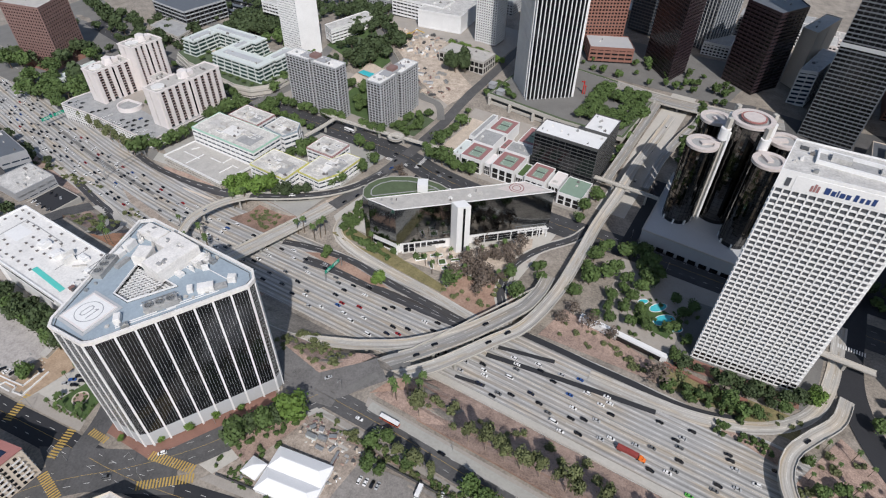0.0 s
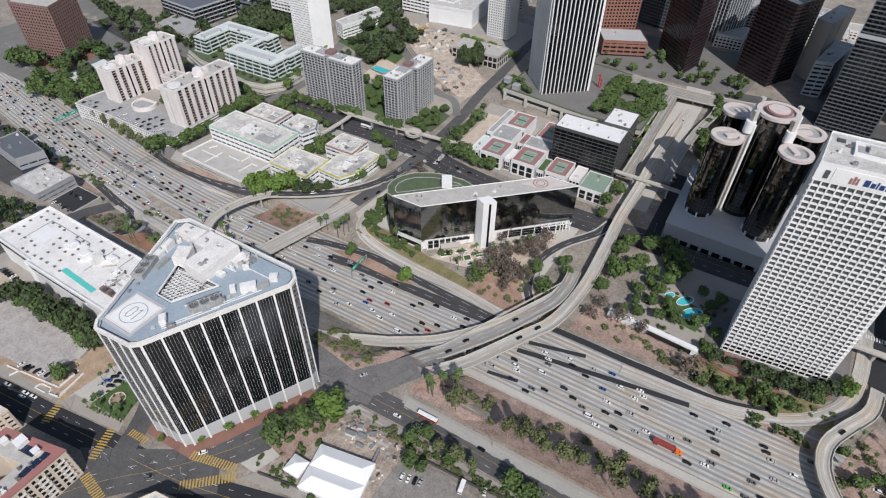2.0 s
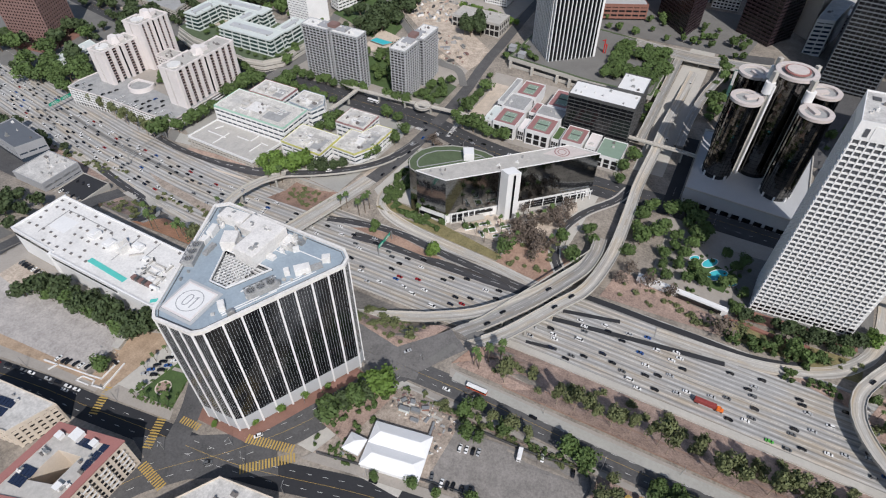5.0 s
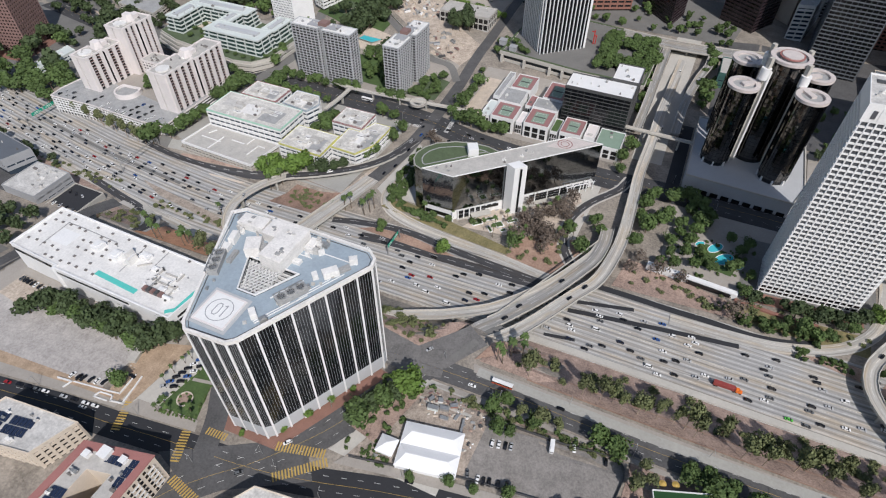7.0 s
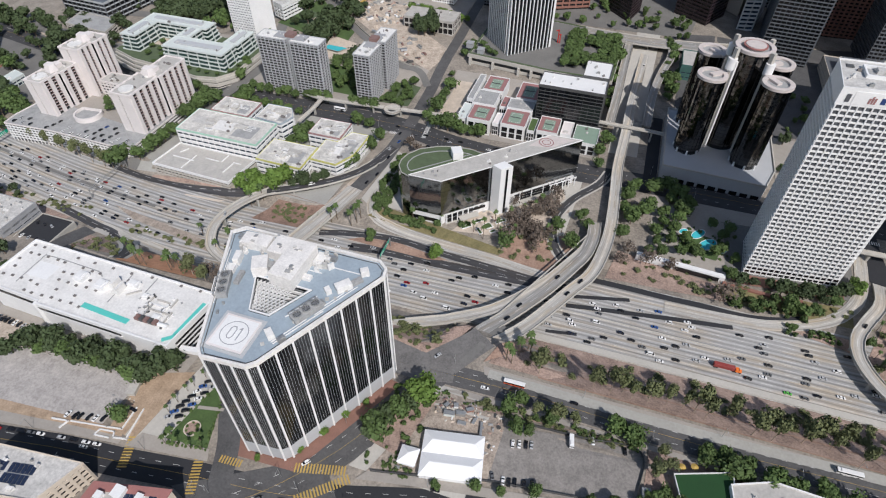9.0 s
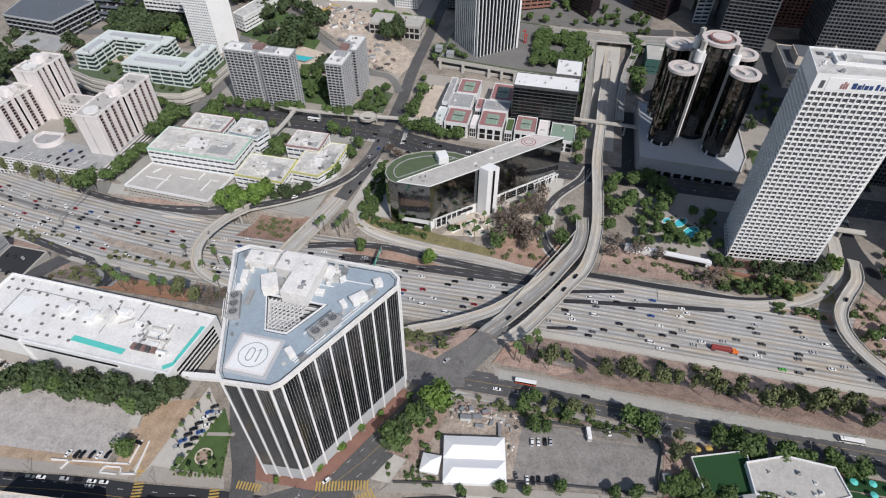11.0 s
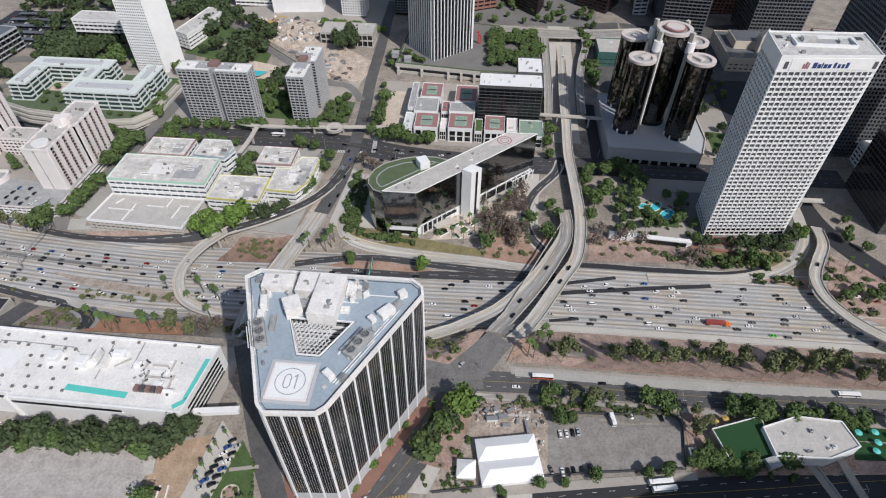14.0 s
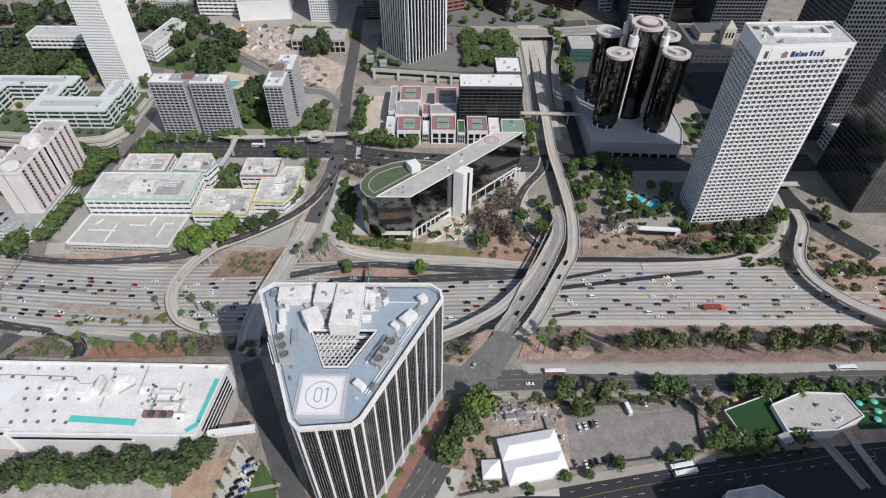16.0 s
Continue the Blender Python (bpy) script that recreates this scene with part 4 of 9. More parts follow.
def dark_tower():
    """The dark three-sided tower with white piers, a helipad and a latticed well in its roof."""
    poly = ccw([(-238, 56), (-234.5, 52.5), (-214, 54), (-210.5, 57), (-179, 118), (-180, 123), (-185, 127), (-259, 127), (-264.5, 122)])
    cx, cy, H = -222.0, 92.0, 87.0
    loc = [(x - cx, y - cy) for x, y in poly]
    root = thing("three_sided_tower", "dark glass three-sided office tower with white piers and helipad", "office tower", at=(cx, cy, 0))
    part("dark_glazing", ring(loc, 1.0, 9.5, H - 1.4), M_GLASS, root)
    part("lobby", prism(grow(loc, -2.5), -1, 9.5), M_GLASS, root)
    part("grey_base", ring(grow(loc, 0.2), 1.2, 1.6, 12.0), M_SPANDREL, root)
    part("white_crown", ring(grow(loc, 0.6), 1.3, H - 1.5, H + 0.7), M_PENTHOUSE, root)
    mull = mesh_of("mullion", box(0, 0, 11.5, 0.07, 0.2, H - 13.0), M_SPANDREL)
    for a, b in zip(loc, loc[1:] + loc[:1]):
        L = math.hypot(b[0] - a[0], b[1] - a[1])
        ang = math.degrees(math.atan2(b[1] - a[1], b[0] - a[0]))
        k = max(1, int(round(L / 8.2)))
        for i in range(k + 1 if L > 12 else 1):
            u = i / k
            x, y = a[0] + (b[0] - a[0]) * u, a[1] + (b[1] - a[1]) * u
            part("white_pier", box(x, y, -0.5, 1.0, 0.6, H - 1, ang), M_WHITE, root)
        m = k * 6
        for i in range(m):
            if i % 6:
                u = i / m
                piece("mullion", mull, root, m=pose(a[0] + (b[0] - a[0]) * u, a[1] + (b[1] - a[1]) * u, 0, 0, 0, ang))
    # roof deck with the well
    well = [(x - cx, y - cy) for x, y in ((-236.5, 99.5), (-228.5, 81), (-219, 81), (-208.5, 99.5))]
    well = ccw(well)
    bm = bmesh.new()
    edges = []
    for loop in (grow(loc, -0.2), well):
        vs = [bm.verts.new((x, y, H - 0.6)) for x, y in loop]
        edges += [bm.edges.new((vs[i], vs[(i + 1) % len(vs)])) for i in range(len(vs))]
    bmesh.ops.triangle_fill(bm, edges=edges, use_beauty=True)
    bmesh.ops.recalc_face_normals(bm, faces=bm.faces)
    if sum(f.normal.z for f in bm.faces) < 0:
        bmesh.ops.reverse_faces(bm, faces=bm.faces)
    part("roof_deck", bm, M_BLUEROOF, root)
    part("well_rim", ring(grow(well, 0.5), 0.5, H - 0.6, H + 0.3), M_WHITE, root)
    part("well_glass", ring(grow(well, 0.8), 0.3, 40, H - 0.6), M_SMOKEGLASS, root)
    part("well_floor", prism(grow(well, 0.6), 39.5, 40), M_DARKMETALSHADE, root)
    wband = mesh_of("well_band", ring(grow(well, 0.3), 0.7, 0, 1.5), M_WHITE)
    for i in range(9):
        piece("well_band", wband, root, m=pose(0, 0, H - 5.4 - i * 3.4))
    # white lattice roof of the well, sloping down
    bm = bmesh.new()
    w = [Vector(p) for p in well]
    lo = min(p.y for p in w)
    hi = max(p.y for p in w)
    for s in (-1, 1):
        for i in range(-14, 15):
            p0 = Vector((i * 2.0 - 4, lo))
            d = Vector((s * 0.55, 1.0)).normalized()
            t = 0.0
            run = []
            while t < 24:
                q = p0 + d * t
                if q.x < 5.5 and all((b - a).cross(q - a) > 0 for a, b in zip(w, w[1:] + w[:1])):
                    run.append(q.copy())
                t += 0.5
            if len(run) > 2:
                a, b = run[0], run[-1]
                za, zb = (H - 2.2 for q in (a, b))
                c = (a + b) / 2
                add_box(bm, c.x, c.y, (za + zb) / 2, (b - a).length, 0.35, 0.5, math.degrees(math.atan2((b - a).y, (b - a).x)))
    part("well_lattice", bm, M_WHITE, root, "white diamond lattice")
    # helipad
    px0, py0 = -227.6 - cx, 67.2 - cy
    part("helipad", box(px0, py0, H - 0.6, 17.2, 17.2, 0.9), M_WHITE, root, "white helipad slab with grey markings")
    part("helipad_border", ring(rect(px0 - 8.7, py0 - 8.7, px0 + 8.7, py0 + 8.7), 0.9, H + 0.25, H + 0.36), M_PALEPINK, root)
    part("helipad_net", ring(rect(px0 - 10.2, py0 - 10.2, px0 + 10.2, py0 + 10.2), 1.4, H - 0.3, H - 0.2), M_SPANDREL, root, "grey safety net round the pad")
    part("helipad_circle", ring(circle(px0, py0, 6.3, 48), 0.4, H + 0.3, H + 0.34), M_GREYCONC, root)
    zero = [(-1.6, -2.1), (-0.7, -3.4), (0.7, -3.4), (1.6, -2.1), (1.6, 2.1), (0.7, 3.4), (-0.7, 3.4), (-1.6, 2.1)]
    part("helipad_digit", ring([(px0 - 1.2 + u, py0 + v) for u, v in zero], 0.5, H + 0.3, H + 0.34), M_GREYCONC, root)
    one = [(0, -3.4), (0.55, -3.4), (0.55, 3.4), (0, 3.4), (-0.9, 2.5), (-0.9, 2.0), (0, 2.4)]
    part("helipad_digit", prism([(px0 + 2.2 + u, py0 + v) for u, v in one], H + 0.3, H + 0.34), M_GREYCONC, root)
    # plant on the roof
    for n, x, y, sx, sy, h, t in (("penthouse", -221.5, 109.5, 12.6, 24, 7.2, -2), ("penthouse", -232.5, 117.5, 10, 11, 5.4, 0), ("penthouse", -247, 118.5, 15, 8, 4.2, 4), ("penthouse", -236.5, 104.2, 7.5, 9, 5.6, 28),
                                  ("plant_room", -194.2, 106, 7.5, 4.6, 3.2, 48), ("plant_room", -200, 101.5, 2.6, 3.6, 2.6, 48), ("plant_room", -188.4, 117.2, 4, 3.4, 3.2, 35), ("plant_room", -212.6, 71.3, 5.2, 3.0, 2.6, -40),
                                  ("plant_room", -250.3, 106, 3, 6.5, 4.0, 14), ("plant_room", -249.8, 99.6, 3.4, 4.4, 2.6, 10)):
        bm = box(x - cx, y - cy, H - 0.6, sx, sy, h, t)
        add_box(bm, x - cx, y - cy, H - 0.6 + h, sx - 0.8, sy - 0.8, 0.25, t)
        part(n, bm, M_PENTHOUSE if n == "penthouse" else M_BRIGHTROOF, root)
    for x, y, t in ((-203.4, 87.6, 62), (-247.4, 89.6, 113)):
        unit = part("cooling_tower", box(x - cx, y - cy, H - 0.6, 15, 5.0, 2.8, t), M_GREYROOF, root)
        for k in (-4.8, 0, 4.8):
            fx, fy = x - cx + k * math.cos(radians(t)), y - cy + k * math.sin(radians(t))
            part("fan_ring", ring(circle(fx, fy, 2.0, 24), 0.25, H + 2.2, H + 3.0), M_METAL, unit)
            part("fan_well", prism(circle(fx, fy, 1.75, 20), H + 2.2, H + 2.3), M_DARKMETALSHADE, unit)
            bm = bmesh.new()
            for a in range(0, 180, 45):
                add_box(bm, fx, fy, H + 2.55, 3.4, 0.35, 0.08, a)
            part("fan_rotor", bm, M_METAL, unit)
    rng = random.Random(5)
    for i in range(26):
        u = rng.random()
        x, y = (-258 + 60 * u, 124.3) if i % 3 == 0 else ((-212 + 26 * u + rng.uniform(-4, 0), 62 + 50 * u + rng.uniform(0, 3)) if i % 3 == 1 else (-258 + 16 * u + rng.uniform(2, 5), 116 - 50 * u))
        bm = box(x - cx, y - cy, H - 0.6, rng.uniform(0.6, 2.2), rng.uniform(0.6, 1.6), rng.uniform(0.6, 1.6), rng.uniform(0, 90))
        part("roof_vent", bm, rng.choice((M_WHITEROOF, M_METAL, M_BEIGEROOF)), root)
    for x, y, L, t in ((-203, 79, 26, 62), (-206, 76, 18, 62), (-199, 116, 26, 0), (-255, 100, 26, -70)):
        bm = box(x - cx, y - cy, H - 0.2, L, 0.4, 0.4, t)
        part("roof_pipe", bm, M_WHITE, root)
    for x, y, sx, sy, h, t in ((-206.5, 70.5, 3.4, 2.2, 2.4, 62), (-205, 92, 5, 3.2, 1.2, 58), (-199.5, 94, 3, 2.4, 2.0, 58), (-190, 111, 6, 3, 1.6, 55), (-240, 106, 3, 3, 2.2, 0), (-243.5, 96, 2.4, 8, 1.6, 8),
                               (-213, 106, 4, 3, 1.8, 0), (-212, 118, 5, 8, 2.6, 0), (-207, 121, 4, 3, 1.8, 0), (-256, 121, 6, 3, 1.8, 10), (-241.5, 122, 6, 3, 2.4, 0), (-232, 106.5, 5, 4, 3.2, 0)):
        bm = box(x - cx, y - cy, H - 0.6, sx, sy, h, t)
        add_box(bm, x - cx + 0.3, y - cy, H - 0.6 + h, sx * 0.45, sy * 0.5, 0.5, t)
        part("air_handler", bm, rng.choice((M_BRIGHTROOF, M_METAL, M_GREYROOF)), root)
    for x, y, t in ((-203.4, 87.6, 62), (-247.4, 89.6, 113)):
        c, s2 = math.cos(radians(t)), math.sin(radians(t))
        for k in range(6):
            o = -7 + k * 2.8
            part("frame_post", box(x - cx + o * c - 3.4 * s2, y - cy + o * s2 + 3.4 * c, H - 0.6, 0.25, 0.25, 3.0), M_METAL, root)
        part("frame_rail", box(x - cx - 3.4 * s2, y - cy + 3.4 * c, H + 2.2, 15, 0.25, 0.3, t), M_METAL, root)
        part("pipe_run", add_box(box(x - cx - 4.4 * s2, y - cy + 4.4 * c, H - 0.3, 17, 0.5, 0.5, t), x - cx - 5.4 * s2, y - cy + 5.4 * c, H - 0.3, 12, 0.35, 0.35, t), M_WHITE, root)
    for x, y, L, t in ((-252, 95, 34, -70), (-250.5, 93, 22, -70), (-194, 98, 24, 62), (-196.5, 96, 16, 62), (-214, 111, 12, 0), (-230, 101.5, 18, 0)):
        part("roof_pipe", box(x - cx, y - cy, H - 0.35, L, 0.3, 0.35, t), M_WHITE, root)
    for i in range(20):
        x, y = rng.choice(((-243, 111), (-239, 122), (-211, 112), (-209, 118), (-229.5, 109), (-254, 114)))
        x, y = x + rng.uniform(-4, 4), y + rng.uniform(-4, 4)
        bm = box(x - cx, y - cy, H - 0.6, rng.uniform(0.8, 3.4), rng.uniform(0.8, 2.4), rng.uniform(0.8, 3.6), rng.choice((0, 0, 10, 48)))
        add_box(bm, x - cx, y - cy, H, 0.5, 0.5, rng.uniform(2.5, 5.0))
        part("plant_unit", bm, rng.choice((M_BRIGHTROOF, M_METAL, M_WHITEROOF, M_GREYROOF)), root)
    for x, y, z in ((-222, 117, 6.9), (-247, 118.5, 3.9), (-233, 118, 5.1), (-221.5, 102.5, 6.9)):
        for k in range(3):
            part("roof_hatch", box(x - cx + rng.uniform(-3, 3), y - cy + rng.uniform(-2.5, 2.5), H + z - 0.5, rng.uniform(0.8, 2.4), rng.uniform(0.8, 2.0), rng.uniform(0.6, 1.5)), rng.choice((M_METAL, M_GREYROOF, M_WHITEROOF)), root)
    part("window_washing_rail", ring(grow(loc, -1.6), 0.25, H - 0.55, H - 0.2), M_DARKMETALSHADE, root)
    return root


def loft_cylinder(x, y, z, length, r, n=14):
    """A lying cylinder along x."""
    bm = bmesh.new()
    lo, hi = ([bm.verts.new((x + o, y + r * math.cos(k * math.tau / n), z + r * math.sin(k * math.tau / n))) for k in range(n)] for o in (-length / 2, length / 2))
    for k in range(n):
        bm.faces.new((lo[k], hi[k], hi[(k + 1) % n], lo[(k + 1) % n]))
    bm.faces.new(lo)
    bm.faces.new(hi[::-1])
    bmesh.ops.recalc_face_normals(bm, faces=bm.faces)
    return bm


def long_white_building():
    poly = ccw([(-444, 90), (-399.5, 88), (-399.5, 86), (-303.5, 85), (-298, 127.5), (-442, 130)])
    root = thing("long_white_building", "long low white building with a white roof full of vents", "building", at=(-372, 108, 0))
    loc = [(x + 372, y - 108) for x, y in poly]
    H = 18.5
    part("wall_block", prism(loc, -6, H), M_WHITE, root)
    part("roof", prism(grow(loc, -0.8), H - 0.1, H + 0.05), M_BRIGHTROOF, root)
    part("parapet", ring(grow(loc, 0.1), 0.9, H - 0.4, H + 1.1), M_WHITE, root)
    part("window_strip", box(4.5, -22.3, H - 4.4, 61, 0.8, 2.4, -0.6), M_GLASS, root)
    part("window_strip", box(-49.5, -19.0, H - 4.6, 42, 0.8, 2.2, -2.5), M_GLASS, root)
    part("wall_fin", prism([(-28.2, -23.4), (-26.8, -23.4), (-25.6, -21.6), (-28.2, -19.6)], -6, H + 0.8), M_WHITE, root)
    part("front_parapet", box(20.5, -22.5, H - 1.9, 94, 0.8, 2.9, -0.6), M_WHITE, root)
    part("roof_patch", box(-44, 1.5, H + 0.05, 16, 12, 0.07), M_WHITE, root, "brighter square of new membrane")
    for x, y, L, t in ((-45.5, 13, 15, 1), (-24, 12.5, 30, -2), (-6.5, 10.5, 5, -37), (-53, 1, 25, 91), (13, 5, 24, 92), (30, 10, 18, 91)):
        part("walkway_strip", box(x, y, H + 0.05, L, 0.7, 0.12, t), M_GREYROOF, root)
    part("wall_rib", box(4.5, -22.4, H - 5.1, 63, 1.0, 0.6, -0.6), M_WHITE, root)
    for i in range(5):
        part("ribbon_window", box(71.25, -1.6, H - 4.4 - i * 3.4, 0.6, 33, 1.5, -7.4), M_GLASS, root)
    part("turquoise_walkway", box(18, -14.3, H + 0.05, 35, 3.6, 0.25, -3.5), M_TEAL, root, "turquoise painted roof path")
    part("turquoise_walkway", box(69.2, -2, H + 0.05, 3.6, 26, 0.25, -6), M_TEAL, root)
    part("turquoise_walkway", box(65.6, -17.5, H + 0.05, 8, 2.6, 0.25, 40), M_TEAL, root)
    me = mesh_of("roof_vent", add_box(box(0, 0, 0, 1.3, 1.3, 0.6), 0, 0, 0.6, 1.6, 1.6, 0.25), M_VENT)
    rng = random.Random(3)
    for i in range(19):
        for j in range(6):
            x, y = -66 + i * 7.1 + (j % 2) * 2.4 + rng.uniform(-0.6, 0.6), 17.5 - j * 6.6 + rng.uniform(-0.8, 0.8)
            if rng.random() < (0.75 if x < 12 else 0.35) and not (5 < x < 62 and y < 4) and not (-52 < x < -36 and -5 < y < 8):
                piece("roof_vent", me, root, m=pose(x, y, H))
    for x, y, sx, sy, h in ((-15.5, 4, 6.5, 7, 3), (2, 2, 7, 7, 3.2), (20, 9.5, 7.5, 4.5, 2.6), (33, 4, 4, 3, 1.6), (50, -8, 5, 4, 1.8)):
        part("air_handler", add_box(box(x, y, H, sx, sy, h), x, y, H + h, sx * 0.6, sy * 0.6, 0.6), M_WHITE, root)
    for x, y in ((7, 6), (13, 3)):
        part("gabled_unit", prism(rect(x - 3.6, y - 3.6, x + 3.6, y + 3.6), H, H + 5.2, rect(x + 1.6, y - 3.4, x + 3.4, y + 3.4)), M_BRIGHTROOF, root)
    for i, x in enumerate((39.5, 42.6, 45.7, 48.8, 51.9)):
        part("compressor", add_box(box(x, -11.2, H, 2.6, 3.4, 2.2), x, -11.2, H + 2.2, 1.8, 2.6, 0.35), (M_BROWNSTONE, M_DARKMETALSHADE)[i % 2], root)
    part("tank", loft_cylinder(57.5, -11.6, H + 1.4, 6.0, 1.3), M_WHITE, root)
    for x, y, L, t in ((44, 0.5, 13, 0), (48, -3.5, 15, 0), (41, -4, 9, 90), (50.5, -1, 8, 90), (56, -6, 9, 90), (46, 4, 9, 0), (38, 1, 8, 90), (53, 4.5, 7, 90), (24, 4, 9, 40)):
        part("duct", box(x, y, H + 0.3, L, 0.9, 0.8, t), rng.choice((M_GREYROOF, M_WHITE, M_BEIGEROOF)), root)
    for i in range(26):
        x, y = rng.uniform(34, 60), rng.uniform(-15, 8)
        part("roof_box", box(x, y, H, rng.uniform(0.6, 1.8), rng.uniform(0.6, 1.8), rng.uniform(0.5, 1.4), rng.uniform(0, 90)), rng.choice((M_GREYROOF, M_WHITE, M_DARKMETALSHADE, M_METAL)), root)
    part("footbridge", add_box(box(83, -16, 9, 24, 3, 3.0, 8), 83, -16, 12, 24.5, 3.4, 0.3, 8), M_WHITE, root, "white enclosed footbridge to the tower")
    return root


def black_office():
    poly = ccw([(-227, 270), (-202, 270), (-170, 300), (-111, 356.5), (-136, 356)])
    H = 24.5
    root = thing("black_glass_office", "black glass office wedge on a white base", "office building", at=(-175, 310, -19))
    loc = [(x + 175, y - 310) for x, y in poly]
    h = H + 19
    part("glass_wall", pane_wall(grow(loc, 0.02), 10, h - 0.4, 1.9, 3.8, 3, 0.007), M_SMOKEGLASS, root)
    part("wall_core", prism(grow(loc, -0.5), 10, h - 0.4), M_GLASS, root)
    part("white_base", prism(grow(loc, -0.6), -1, 8.6), M_WHITE, root)
    part("base_slot", prism(grow(loc, -1.4), 8.6, 10), M_DARKMETALSHADE, root)
    # Garage slots are black strips on the solid base, standing in for shade inside.
    for i in range(3):
        part("garage_opening", box(40.9, 24.6, 0.9 + 2.5 * i, 54, 1.4, 1.25, 43.76), M_GLASS, root)
    for i in range(5):
        u = (i + 0.5) / 5
        part("base_post", box(20.6 + 40.6 * u, 5.2 + 38.8 * u, -1, 0.7, 1.7, 9.6, 43.76), M_WHITE, root)
    # More black strips painting the shade of the garage slots.
    part("garage_opening", box(-11.1, -24.9, 5.2, 34, 1.4, 2.4, 43.2), M_GLASS, root)
    part("garage_opening", box(-15, -28.6, 0.4, 24, 1.4, 3.4, 43.2), M_GLASS, root)
    part("garage_opening", box(-40, -39.6, 2.0, 20, 0.8, 3.0, 0), M_GLASS, root)
    me = mesh_of("glass_joint", ring(grow(loc, 0.03), 0.2, 0, 0.1), M_GLASS)
    for i in range(8):
        piece("glass_joint", me, root, m=pose(0, 0, 13.5 + i * 3.8))
    part("roof", prism(grow(loc, 0.15), h - 0.4, h), M_BEIGEROOF, root)
    part("parapet", ring(grow(loc, 0.25), 0.4, h - 0.3, h + 0.5), M_WHITE, root)
    part("lift_shaft", prism([(5, -11.5), (12.5, -15), (20, -8), (12, -4)], -1, h + 2.5), M_WHITE, root, "white stair shaft")
    part("shaft_slot", box(16.6, -11.9, 2, 1.6, 0.6, h - 1, 43), M_GLASS, root)
    part("helipad", prism([(24.5, 25.5), (42.5, 28.8), (58, 44.5), (38, 45), (32, 38)], h, h + 0.08), M_CAPSTONE, root)
    part("helipad_circle", ring(circle(37, 34.5, 6.0, 32), 0.8, h + 0.1, h + 0.14), M_CTPINK, root)
    part("helipad_inner_circle", ring(circle(37, 34.5, 3.6, 32), 0.7, h + 0.1, h + 0.14), M_CTPINK, root)
    roof_clutter(root, loc, h, 9, 10, M_DARKMETALSHADE)
    for i in range(9):
        u = i / 8
        part("base_column", box(-27 + 27 * u + 0.6, -40 + 29 * u * 0.93 - 0.8, -1, 0.9, 0.9, 10.2, 43), M_WHITE, root)
    part("entrance_canopy", box(-8, -27, 3.6, 16, 6, 0.5, 43), M_PALECONC, root)
    # the curved wing with its planted roof
    wing = ccw([(-227, 270.4), (-235, 273.5), (-240, 281), (-241, 289), (-238.5, 298), (-232, 307), (-219, 315), (-206, 319), (-193, 319.5), (-183, 317), (-178, 316.5)])
    wl = [(x + 175, y - 310) for x, y in wing]
    w = thing("curved_wing", "curved dark glass wing with a planted green roof", "office building", at=(-175, 310, -19))
    part("glass_wall", pane_wall(grow(wl, 0.02), -1, h - 2.6, 1.9, 3.8, 4, 0.007), M_SMOKEGLASS, w)
    part("wall_core", prism(grow(wl, -0.5), -1, h - 2.6), M_GLASS, w)
    part("planted_roof", prism([(x * 1.0, y) for x, y in wl], h - 2.6, h - 2.4), M_ROOFGREEN, w, "green planted roof")
    part("pale_rim", ring(wl, 0.7, h - 2.6, h - 1.9), M_CONC, w)
    part("inner_path", ring(grow(wl, -6), 0.9, h - 2.4, h - 2.25), M_GREYROOF, w)
    part("penthouse", box(-26, -3.5, h - 2.4, 8, 9, 6.5, 30), M_WHITE, w)
    me = mesh_of("glass_joint", ring(grow(wl, 0.03), 0.2, 0, 0.1), M_GLASS)
    for i in range(9):
        piece("glass_joint", me, w, m=pose(0, 0, 5 + i * 3.8))
    return root


